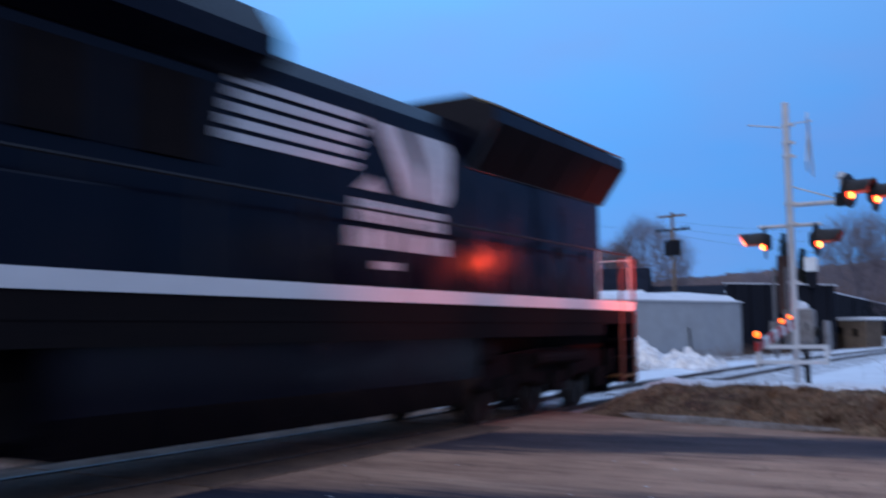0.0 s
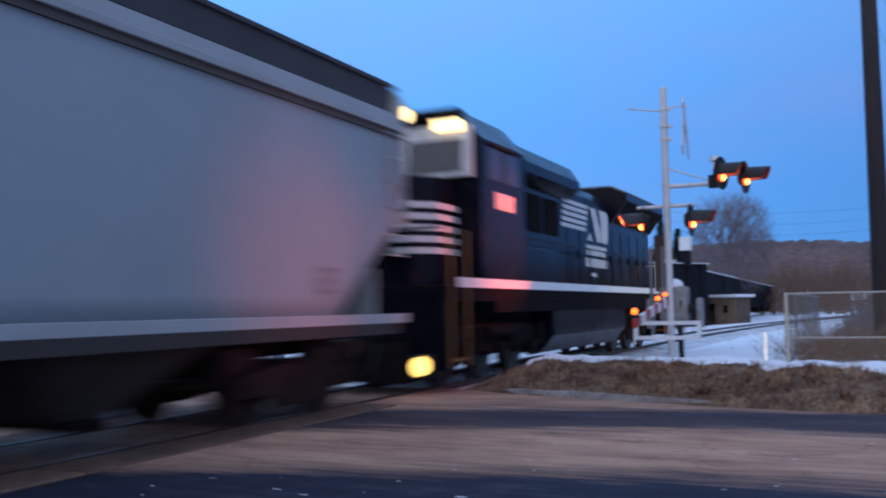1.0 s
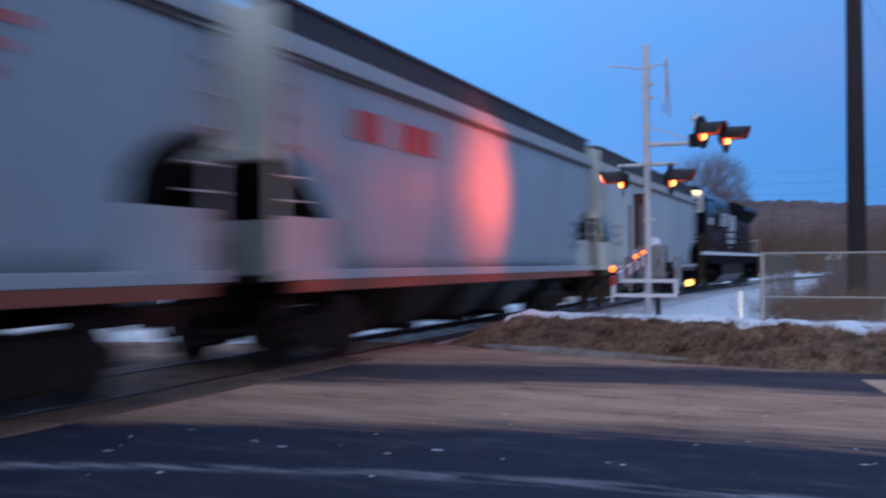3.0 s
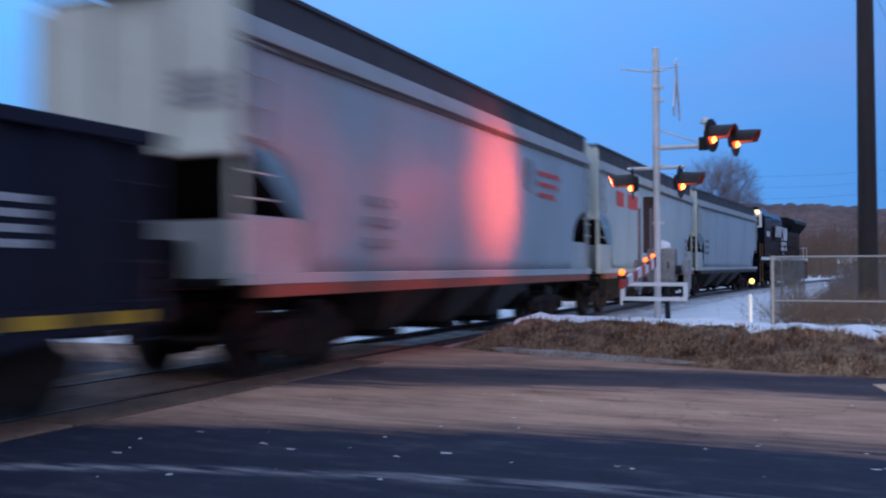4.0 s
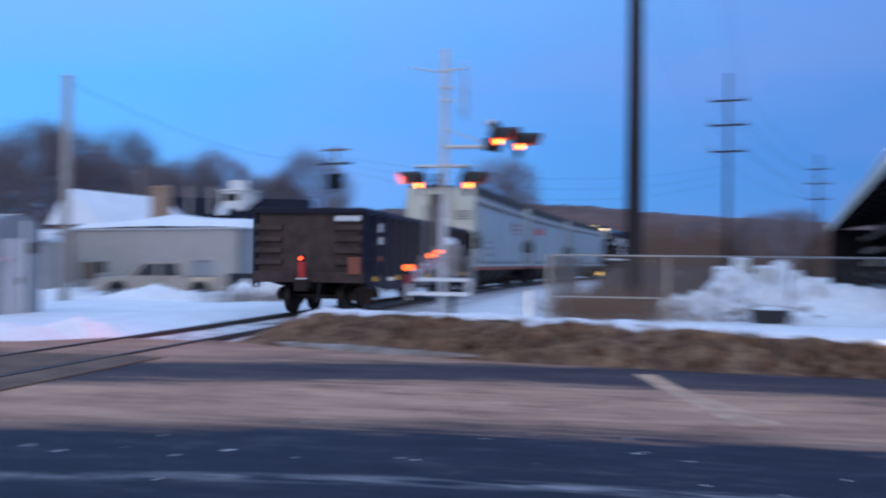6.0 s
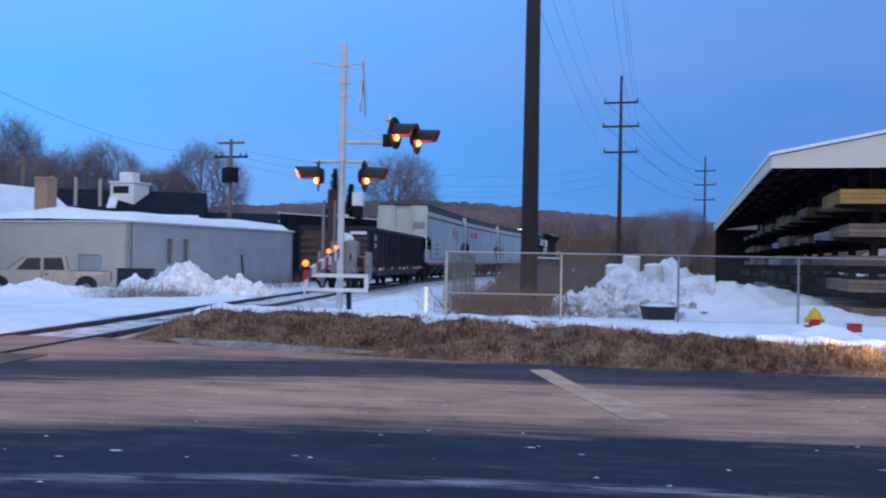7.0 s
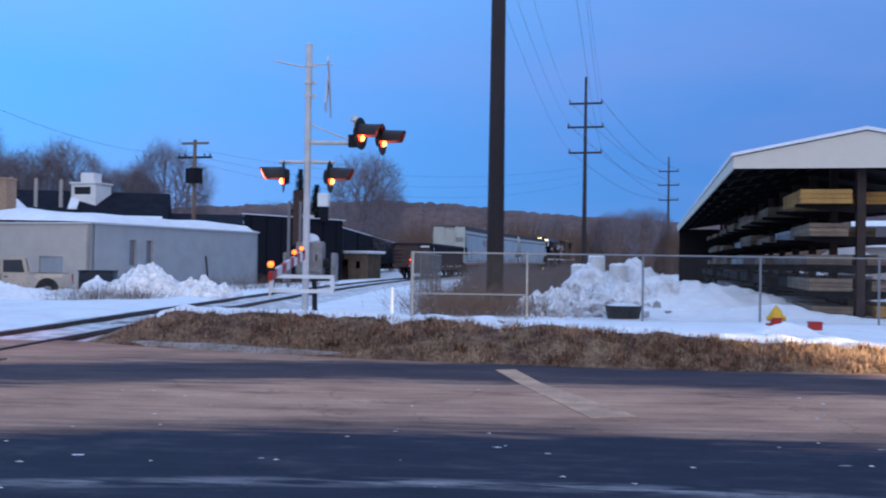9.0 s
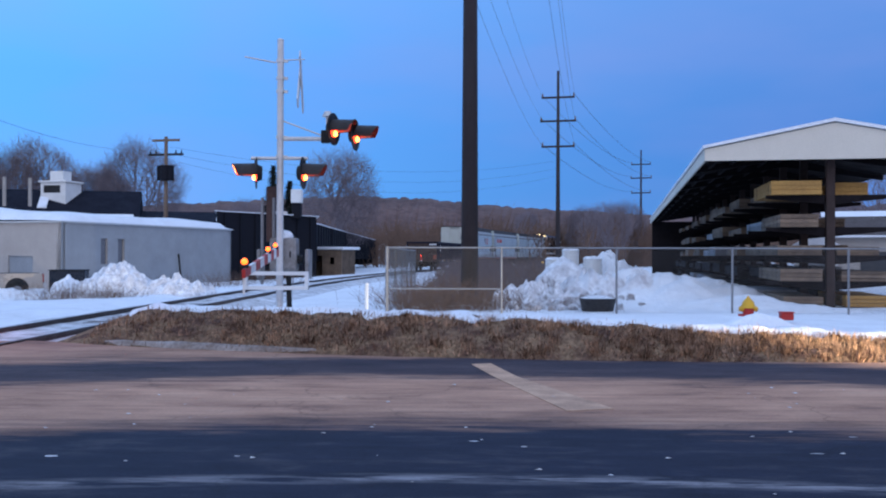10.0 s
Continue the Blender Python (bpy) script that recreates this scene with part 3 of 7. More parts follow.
def build_track():
    t = thing("railway_track", pose(0, 0, 0), "single railway track with brown rails on snowy ballast", "railway track", kind="structure")
    ss = [-30 + 1.25 * i for i in range(220)]
    bm = B()
    prof = [(-2.7, -0.36), (-1.7, -0.13), (-1.3, -0.105), (-0.9, -0.10), (-0.4, -0.115), (0.4, -0.115), (0.9, -0.10), (1.3, -0.105), (1.7, -0.13), (2.7, -0.36)]
    rows = []
    for s in [x for x in ss if x > 13.5]:
        row = []
        for o, z in prof:
            x, y, _ = track(s, o)
            row.append(bm.verts.new((x, y, z + 0.045 * wobble(x, y, 1, 1.2))))
        rows.append(row)
    for i in range(len(rows) - 1):
        for j in range(len(prof) - 1):
            bm.faces.new((rows[i][j], rows[i][j + 1], rows[i + 1][j + 1], rows[i + 1][j]))
    part("ballast", bm, M_BALLAST, t, smooth=True)
    head = [(-0.036, 0), (0.036, 0), (0.036, -0.035), (0.01, -0.05), (0.01, -0.13), (0.07, -0.15), (-0.07, -0.15), (-0.01, -0.13), (-0.01, -0.05), (-0.036, -0.035)]
    for side in (-0.755, 0.755):
        bm = B()
        rows = []
        for s in ss:
            rows.append([bm.verts.new((*track(s, side + o)[:2], z)) for o, z in head])
        for i in range(len(rows) - 1):
            for j in range(len(head)):
                bm.faces.new((rows[i][j], rows[i][(j + 1) % len(head)], rows[i + 1][(j + 1) % len(head)], rows[i + 1][j]))
        part("rail", bm, M_RAIL, t)
    first = None
    for i in range(120):
        s = 16.2 + 0.52 * i
        x, y, a = track(s)
        m = pose(x, y, 0, 0, 0, -math.degrees(a) + 1.5 * wobble(i, 0, 0, 3.3))
        if first is None:
            first = part("tie", box(B(), -1.3, 1.3, -0.11, 0.11, -0.30, -0.125), M_TIE, t, at=m)
        else:
            again(first, m)
    # concrete crossing panels between and beside the rails
    mid = out = None
    for i in range(9):
        y = -13.4 + 3.05 * i
        if mid is None:
            mid = part("crossing_panel", box(B(), -0.64, 0.64, -1.51, 1.51, -0.10, -0.006, 0.012), M_PANEL, t, at=pose(TX, y, 0))
            out = part("crossing_panel", box(B(), -0.33, 0.33, -1.51, 1.51, -0.10, -0.008, 0.012), M_PANEL, t, at=pose(TX + 1.145, y, 0))
        else:
            again(mid, pose(TX, y, 0))
            again(out, pose(TX + 1.145, y, 0))
        again(out, pose(TX - 1.145, y, 0))


def heap(name, cx, cy, rx, ry, hgt, mat, label, seed, rough=0.35, base=None, category="snow heap"):
    """A lumpy mound."""
    bm = B()
    nr, na = 36, 100
    base = ground_z(cx, cy) if base is None else base
    rows = []
    for i in range(nr + 1):
        r = i / nr
        row = []
        for j in range(na):
            a = j * math.tau / na
            rr = r * (1 + 0.22 * wobble(math.cos(a) * 1.5, math.sin(a) * 1.5, seed))
            x, y = rx * rr * math.cos(a), ry * rr * math.sin(a)
            k = (1 - r * r) ** 1.3
            z = hgt * k * (1 + 0.7 * wobble(x, y, seed + 1, 0.55)) + rough * (k ** 0.4) * (0.5 * wobble(x, y, seed + 2, 1.3) + 0.35 * wobble(x, y, seed + 3, 3.1) + 0.15 * wobble(x, y, seed + 5, 7) + rough * (0.34 * abs(wobble(x, y, seed + 7, 2.3)) - 0.42 * abs(wobble(x, y, seed + 9, 4.7)) * (0.4 + abs(wobble(x, y, seed + 4, 1.1)))))
            row.append(bm.verts.new((x, y, z if i < nr else -0.25)))
        rows.append(row)
    for i in range(nr):
        for j in range(na):
            bm.faces.new((rows[i][j], rows[i + 1][j], rows[i + 1][(j + 1) % na], rows[i][(j + 1) % na]))
    bmesh.ops.remove_doubles(bm, verts=bm.verts[:], dist=0.001)
    ob = part(name, bm, mat, smooth=True, at=pose(cx, cy, base))
    return tagged(ob, label, category)


def build_snow():
    heap("snow_mound", -13.3, 36.5, 2.0, 1.9, 1.15, M_CLODS, "ploughed snow heap with dirty and shade-grey lumps beside the yard", 3, 0.9)
    heap("snow_mound", -15.3, 37.4, 1.5, 1.4, 0.6, M_SNOW, "low ploughed snow ridge beside the truck", 8, 0.6)
    heap("snow_mound", -11.0, 37.0, 1.6, 1.3, 0.6, M_CLODS, "small ploughed snow heap with dirty and shade-grey lumps", 13, 0.9)
    heap("snow_mound", 6.7, 32.0, 4.3, 3.6, 0.95, M_SNOW, "broad smooth snow heap behind the fence", 21, 0.5)
    heap("snow_mound", 4.9, 31.0, 2.7, 1.8, 0.8, M_CLODS, "lumpy grey snow heap by the fence", 27, 0.9)
    heap("snow_mound", 2.4, 29.5, 1.7, 1.3, 0.6, M_CLODS, "lumpy grey snow heap beside the steel pole", 33, 0.9)
    heap("snow_mound", -19.6, 37.6, 3.6, 1.2, 0.45, M_SNOW, "low bank of ploughed snow before the parked truck", 61, 0.4)
    heap("snow_mound", -24.5, 36.0, 3.6, 1.3, 0.45, M_SNOW, "low bank of ploughed snow at the yard's edge", 64, 0.4)
    heap("snow_mound", 5.6, 36.8, 2.4, 2.2, 1.35, M_SNOW, "tall snow heap by the lumber yard", 43, 0.8)
    heap("snow_mound", 4.5, 35.0, 2.5, 1.3, 1.2, M_CLODS, "snow heap with white drums half buried in it", 47, 0.4)
    heap("snow_mound", 7.6, 27.2, 4.2, 1.7, 0.3, M_SNOW, "low snow drift along the fence", 45, 0.2)
    # loose frozen clods before the heaps
    rng = random.Random(31)
    bm = B()
    for _ in range(190):
        x, y = rng.uniform(1.7, 5.4), rng.uniform(26.4, 29.4)
        r = rng.uniform(0.05, 0.24) * (0.7 + 0.1 * (y - 26))
        m = pose(x, y, ground_z(x, y) + r * 0.35 + 0.10 * max(0, y - 27.5), rng.uniform(0, 90), rng.uniform(0, 90), rng.uniform(0, 360)) @ Matrix.Diagonal((r, r * rng.uniform(0.6, 1), r * rng.uniform(0.5, 0.9), 1))
        got = bmesh.ops.create_icosphere(bm, subdivisions=1, radius=1.0, matrix=m)
        for v in got["verts"]:
            v.co += Vector((rng.gauss(0, 0.12), rng.gauss(0, 0.12), rng.gauss(0, 0.12))) * r
    tagged(part("snow_clods", bm, M_CLOD_PIECES), "loose frozen clods of dirty snow", "snow", kind="stuff")
    # banks thrown up by the plough across the road
    for i, (x, y, rx, ry, hg) in enumerate([(-13.0, 16.4, 2.6, 0.95, 0.42), (-16.4, 16.2, 2.4, 1.0, 0.5), (-10.9, 17.2, 1.2, 0.7, 0.28), (-19.8, 15.6, 2.5, 1.1, 0.5), (-24, 15, 3, 1.2, 0.5)]):
        heap("snow_bank", x, y, rx, ry, hg, M_SNOW, "rough bank of ploughed snow along the road", 51 + i * 3, 0.3, category="snow bank")
    heap("snow_mound", 6.6, 20.55, 0.8, 0.32, 0.26, M_SNOW, "little ridge of snow round the hydrant", 91, 0.1)


def shrub(cx, cy, w, hgt, n, seed, mat=None, base=None):
    """A bush of many bare stems."""
    rng = random.Random(seed)
    vs, fs = [], []
    for _ in range(n):
        x, y = rng.gauss(0, w * 0.4), rng.gauss(0, w * 0.25)
        p = Vector((x, y, -0.1))
        d = Vector((rng.gauss(0, 0.35) + x / w * 0.5, rng.gauss(0, 0.3), 1)).normalized()
        ln = hgt * rng.uniform(0.45, 1.05)
        r = rng.uniform(0.006, 0.012) * max(1, hgt / 1.5)
        for seg in range(3):
            q = p + d * ln / 3
            side = d.orthogonal().normalized() * r
            up = d.cross(side).normalized() * r
            i = len(vs)
            vs += [p + side, p - side * 0.5 + up, p - side * 0.5 - up, q]
            fs += [(i, i + 1, i + 3), (i + 1, i + 2, i + 3), (i + 2, i, i + 3)]
            p = q - d * 0.02
            d = (d + Vector((rng.gauss(0, 0.35), rng.gauss(0, 0.35), rng.gauss(0, 0.15)))).normalized()
            r *= 0.75
    me = bpy.data.meshes.new("shrub")
    me.from_pydata([tuple(v) for v in vs], [], fs)
    me.materials.append(mat or M_TWIG)
    ob = new("shrub", me)
    ob.matrix_basis = pose(cx, cy, ground_z(cx, cy) if base is None else base)
    return tagged(ob, "leafless brown shrub standing in the snow", "shrub")


def build_brush():
    """Dead weeds and brambles between the yard fence and the track."""
    rng = random.Random(77)
    vs, fs = [], []
    for _ in range(15000):
        y = 26.3 + 66 * rng.random() ** 1.25
        x = rng.uniform(-2.2 + 0.02 * y, 3.2 + 0.10 * (y - 26))
        if near_track(x, y) < 3.2 or (y < 28.5 and x > 1.9) or math.hypot(x - 0.42, y - 30) < 0.5:
            continue
        if rng.random() > 0.55 + 0.9 * wobble(x, y, 3, 0.35):
            continue
        p = Vector((x, y, ground_z(x, y) - 0.05))
        d = Vector((rng.gauss(0, 0.28), rng.gauss(0, 0.28), 1)).normalized()
        ln = rng.uniform(0.3, 1.2) * (1 + 0.7 * wobble(x, y, 8, 0.5)) * (0.62 + 0.014 * min(60, y - 26))
        r = rng.uniform(0.007, 0.013) * (1 + 0.02 * (y - 26))
        for seg in range(2):
            q = p + d * ln * 0.55
            a = d.orthogonal().normalized() * r
            b = d.cross(a).normalized() * r
            i = len(vs)
            vs += [p + a, p - a * 0.5 + b, p - a * 0.5 - b, q]
            fs += [(i, i + 1, i + 3), (i + 1, i + 2, i + 3), (i + 2, i, i + 3)]
            for _k in range(2):
                f = rng.uniform(0.3, 0.9)
                o = p.lerp(q, f)
                w = o + (d + Vector((rng.gauss(0, 0.6), rng.gauss(0, 0.6), 0.2))).normalized() * ln * 0.28
                i = len(vs)
                vs += [o + a * 0.6, o - a * 0.6, w]
                fs.append((i, i + 1, i + 2))
            p = q - d * 0.02
            d = (d + Vector((rng.gauss(0, 0.4), rng.gauss(0, 0.4), 0))).normalized()
            r *= 0.7
    me = bpy.data.meshes.new("brush")
    me.from_pydata([tuple(v) for v in vs], [], fs)
    me.materials.append(M_BRUSH)
    tagged(new("brush", me), "dense belt of dead brown weeds and brambles", "weeds", kind="stuff")


# ---- crossing signals ----
def lamp_head(parent, p, facing, lit, tilt=0.0):
    """Round flasher: black backing disc, hood, housing and lens; facing -1 looks along -x, +1 along +x."""
    h = part("flasher", tube(B(), (-0.10, 0, 0), (0.0, 0, 0), 0.13, 0.17, 16), M_BLACK, parent, at=pose(*p, 0, 0, (0 if facing > 0 else 180) + tilt))
    bm = tube(B(), (0.0, 0, 0), (0.012, 0, 0), 0.305, 0.305, 28)
    part("backing_disc", bm, M_BLACK, h, "round flat black backing disc")
    bm = B()
    seg = 18
    for k in range(seg):
        a0, a1 = math.radians(-16 + 212 * k / seg), math.radians(-16 + 212 * (k + 1) / seg)
        r0, r1 = 0.185, 0.165
        ln0, ln1 = 0.38 + 0.08 * math.sin(a0), 0.38 + 0.08 * math.sin(a1)
        q = [(0.01, r0 * math.cos(a0), r0 * math.sin(a0)), (0.01, r0 * math.cos(a1), r0 * math.sin(a1)), (ln1, r1 * math.cos(a1), r1 * math.sin(a1)), (ln0, r1 * math.cos(a0), r1 * math.sin(a0))]
        inner = [(x, y * 0.95, z * 0.95) for x, y, z in q]
        o, n2 = [bm.verts.new(v) for v in q], [bm.verts.new(v) for v in inner]
        bm.faces.new(o)
        bm.faces.new(n2[::-1])
        bm.faces.new((o[2], o[3], n2[3], n2[2]))
    bmesh.ops.remove_doubles(bm, verts=bm.verts[:], dist=0.0005)
    part("hood", bm, M_HOOD, h, smooth=True)
    # added pale shell that reflects the lens; the hood's own inside is black
    bm = B()
    for k in range(seg):
        a0, a1 = math.radians(-14 + 208 * k / seg), math.radians(-14 + 208 * (k + 1) / seg)
        bm.faces.new([bm.verts.new(v) for v in ((0.014, 0.173 * math.cos(a1), 0.173 * math.sin(a1)), (0.014, 0.173 * math.cos(a0), 0.173 * math.sin(a0)),
                      (0.28 + 0.08 * math.sin(a0), 0.156 * math.cos(a0), 0.154 * math.sin(a0)), (0.28 + 0.08 * math.sin(a1), 0.156 * math.cos(a1), 0.154 * math.sin(a1)))])
    part("hood_lining", bm, M_GLOW_REFLECTOR, h, "pale inner shell added to catch the lens's glow")
    bm = B()
    bmesh.ops.create_uvsphere(bm, u_segments=18, v_segments=10, radius=0.15, matrix=Matrix.Translation((0.012, 0, 0)) @ Matrix.Diagonal((0.22, 1, 1, 1)))
    part("lens", bm, M_LENS if lit else M_LENS_DIM, h, "glowing red lens" if lit else "unlit red lens", smooth=True)
    if lit:
        bm = B()
        bmesh.ops.create_uvsphere(bm, u_segments=12, v_segments=8, radius=0.055, matrix=Matrix.Translation((0.04, 0, -0.085)) @ Matrix.Diagonal((0.8, 1, 1, 1)))
        part("bulb_glow", bm, M_LENS_HOT, h, smooth=True)
    return h


def crossing_signal(x, y, z0, top, way, label, lit, buck=5, turn=0):
    """A flasher mast with cantilever arm, gate mechanism and lowered gate; way +1 sends the long arm along +x."""
    s = thing("crossing_signal", pose(x, y, z0), label, "crossing signal", "crossing signals")
    part("foundation", box(B(), -0.28, 0.28, -0.28, 0.28, -0.3, 0.12, 0.02), M_CONCRETE, s)
    part("mast", tube(B(), (0, 0, 0.05), (0, 0, top), 0.068, 0.062, 16), M_GALV, s, "galvanised tubular mast")
    part("mast_cap", tube(B(), (0, 0, top), (0, 0, top + 0.03), 0.07, 0.05, 14), M_GALV, s)
    for zz in (top - 0.42, top - 0.75, top - 1.0, top - 1.87, top - 2.24, top - 3.3):
        part("clamp_band", box(tube(B(), (0, 0, zz), (0, 0, zz + 0.06), 0.082, 0.082, 14), 0.06, 0.14, -0.03, 0.03, zz, zz + 0.05), M_GALV, s)
    # crossbuck, set square to the road
    bm = tube(B(), (-0.68 * way, 0, top - 0.31), (-0.1 * way, 0, top - 0.42), 0.014, 0.016, 8)
    part("bracket_arm", bm, M_GALV, s)
    bm = tube(B(), (0, 0, top - 0.38), (0.46 * way, 0, top - 0.36), 0.014, 0.012, 8)
    part("bracket_arm", bm, M_GALV, s)
    for sg in (-1, 1):
        bm = box(B(), -0.012, 0.012, -0.11, 0.11, -0.62, 0.62)
        part("crossbuck_blade", bm, M_GALV, s, "weathered crossbuck blade seen on edge", at=pose((0.38 + 0.02 * sg) * way, 0, top - 0.80, 42 * sg, 0, buck))
    # cantilever arm with its pair of flashers
    za = top - 1.87
    part("cantilever_arm", tube(B(), (0, 0, za), (0.93 * way, 0, za), 0.042, 0.042, 12), M_GALV, s)
    part("tie_rod", tube(B(), (0, 0, za + 0.36), (0.80 * way, 0, za + 0.06), 0.014, 0.014, 8), M_GALV, s)
    part("junction_box", box(B(), 0.86 * way - 0.08, 0.86 * way + 0.08, -0.07, 0.07, za - 0.08, za + 0.16, 0.015), M_BLACK, s)
    part("bell", box(tube(B(), (0.90 * way, 0, za + 0.42), (0.90 * way, 0, za + 0.52), 0.11, 0.06, 14), 0.87 * way, 0.93 * way, -0.03, 0.03, za + 0.1, za + 0.44), M_ALU, s, "dull metal bell")
    lamp_head(s, (1.02 * way, -0.10, za + 0.17), way, lit[0], 16 * -way + turn)
    lamp_head(s, (1.40 * way, 0.18, za + 0.10), way, lit[1], 10 * -way + turn)
    part("arm_bracket", tube(B(), (0.9 * way, 0, za + 0.30), (1.45 * way, 0.1, za + 0.30), 0.03, 0.03, 8), M_BLACK, s)
    # lower pair on a cross arm
    zb = top - 2.24
    part("cross_arm", tube(B(), (-0.55, 0, zb), (0.52, 0, zb), 0.035, 0.035, 10), M_GALV, s)
    for sx in (-0.46, 0.44):
        part("drop_pipe", tube(B(), (sx, 0, zb + 0.02), (sx, 0, zb - 0.28), 0.025, 0.025, 8), M_BLACK, s)
    lamp_head(s, (-0.44, -0.03, zb - 0.28), -1, lit[2], 16 + turn)
    lamp_head(s, (0.44, -0.03, zb - 0.28), 1, lit[3], -4)
    # gate mechanism
    gm = part("gate_mechanism", box(B(), -0.22, 0.30, 0.09, 0.46, 1.20, 1.84, 0.05), M_MECH, s, "dull grey gate mechanism case")
    part("case_door", box(B(), -0.16, 0.24, 0.075, 0.09, 1.26, 1.76, 0.006), M_MECH, gm)
    part("latch", box(B(), 0.17, 0.20, 0.06, 0.078, 1.46, 1.58), M_BLACK, gm)
    part("shaft_hub", tube(B(), (0.30, 0.26, 1.42), (0.40, 0.26, 1.42), 0.09, 0.09, 14), M_BLACK, gm)
    # pair of upright pipes beside the mast
    for px, z0p, z1 in ((-0.36, 0.95, 2.60), (-0.14, 1.84, 2.60)):
        part("upright_pipe", tube(B(), (px, 0.12, z0p), (px, 0.12, z1), 0.03, 0.03, 10), M_FENCE, s, "thin upright pipe")
    part("back_board", box(B(), -0.30, -0.04, 0.17, 0.21, 1.75, 2.82, 0.02), M_OLD_PIPE, s, "narrow brown upright board")
    bm = B()
    bmesh.ops.create_uvsphere(bm, u_segments=14, v_segments=8, radius=0.17, matrix=Matrix.Translation((0.04, 0.26, 1.86)) @ Matrix.Diagonal((1, 1, 0.75, 1)))
    part("snow_cap", bm, M_SNOW, s, "cap of snow", smooth=True)
    for sx in (-0.42, 0.50):
        part("counterweight", box(B(), sx - 0.035, sx + 0.035, 0.05, 0.55, 1.05, 1.62, 0.03), M_MECH, s)
    part("conduit", tube(B(), (0.16, 0.05, 1.16), (0.18, 0.1, 0.0), 0.05, 0.05, 10), M_BLACK, s)
    for zz in (0.86, 1.13):
        part("arm_channel", box(B(), -0.62, 0.60, -0.34, -0.27, zz, zz + 0.07), M_WHITE, s, "white steel channel")
    part("channel_end", box(B(), 0.53, 0.60, -0.36, -0.25, 0.86, 1.20), M_WHITE, s)
    part("channel_end", box(B(), -0.62, -0.55, -0.36, -0.25, 0.86, 1.20), M_WHITE, s)
    return s


def gate_arm(base, tip, lit_group, lamps):
    """The lowered gate arm with red and white bands and three small lamps."""
    b, t = Vector(base), Vector(tip)
    d = t - b
    yaw = math.degrees(math.atan2(-d.x, d.y))
    pit = math.degrees(math.asin(d.z / d.length))
    g = thing("gate_arm", pose(*b, pit, 0, yaw), "lowered crossing gate arm banded red and white", "gate arm", "crossing gates")
    n, ln = 9, d.length
    for i in range(n):
        w0, w1 = 0.10 - 0.05 * i / n, 0.10 - 0.05 * (i + 1) / n
        bm = B()
        box(bm, -0.02, 0.02, ln * i / n, ln * (i + 1) / n - 0.004, -w1, w1)
        part("band", bm, M_RED if i % 2 == 0 else M_WHITE, g)
    for f in lamps:
        y = ln * f
        la = part("gate_lamp", box(B(), -0.05, 0.05, y - 0.05, y + 0.05, 0.06, 0.10, 0.01), M_BLACK, g)
        bm = B()
        bmesh.ops.create_uvsphere(bm, u_segments=14, v_segments=8, radius=0.038, matrix=Matrix.Translation((0, y, 0.135)))
        part("lens", bm, M_GATE_LAMP, la, "glowing orange lens", smooth=True)
    part("tip_tag", box(B(), -0.012, 0.012, ln - 0.06, ln - 0.02, -0.24, -0.05), M_WHITE, g, "small white hanging tag")
    return g


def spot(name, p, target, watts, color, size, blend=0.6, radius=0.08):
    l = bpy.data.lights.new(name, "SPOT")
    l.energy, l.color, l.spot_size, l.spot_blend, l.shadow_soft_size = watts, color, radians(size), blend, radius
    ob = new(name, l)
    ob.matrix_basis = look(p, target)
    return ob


def build_signals():
    xa, ya = -3.35, 17.68
    crossing_signal(xa, ya, -0.1, 5.58, 1, "galvanised crossing signal mast with lit red flashers behind the verge", (True, True, True, True))
    gate_arm((xa + 0.02, ya - 0.3, 1.48), (-2.42, 10.6, 1.19), "a", (0.12, 0.40, 0.985))
    crossing_signal(-13.85, 17.2, -0.1, 5.78, -1, "galvanised crossing signal mast with lit red flashers in a snow bank", (True, True, True, False), 30, 44)
    gate_arm((-13.9, 17.5, 1.48), (-16.4, 23.0, 1.3), "b", (0.12, 0.5, 0.985))
    red, amber = (1.0, 0.07, 0.03), (1.0, 0.13, 0.07)
    spot("flasher_beam", (xa - 0.75, ya - 0.05, 2.96), (xa - 9, ya - 1.2, 2.9), 800, (1.0, 0.11, 0.035), 88, 1.0, 0.05)
    spot("flasher_beam", (xa - 0.75, ya - 0.05, 2.94), (xa - 9, ya - 5.0, 2.2), 190, red, 120, 1.0, 0.2)
    spot("gate_lamp_beam", (-2.6, 10.75, 1.35), (-9, 9.3, 2.6), 260, amber, 58, 1.0)
    spot("gate_lamp_beam", (-3.05, 14.0, 1.45), (-9, 12.6, 2.6), 170, amber, 58, 1.0)
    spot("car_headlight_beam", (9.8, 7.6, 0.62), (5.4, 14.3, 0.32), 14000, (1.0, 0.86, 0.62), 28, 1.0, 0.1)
    # white marker post beside the track
    m = thing("marker_post", pose(-1.98, 20.6, -0.1), "short white marker post in the snow", "marker post")
    part("post", tube(B(), (0, 0, -0.1), (0, 0, 0.86), 0.045, 0.045, 12), M_WHITE, m)
    part("cap", tube(B(), (0, 0, 0.86), (0, 0, 0.90), 0.055, 0.03, 12), M_WHITE, m)


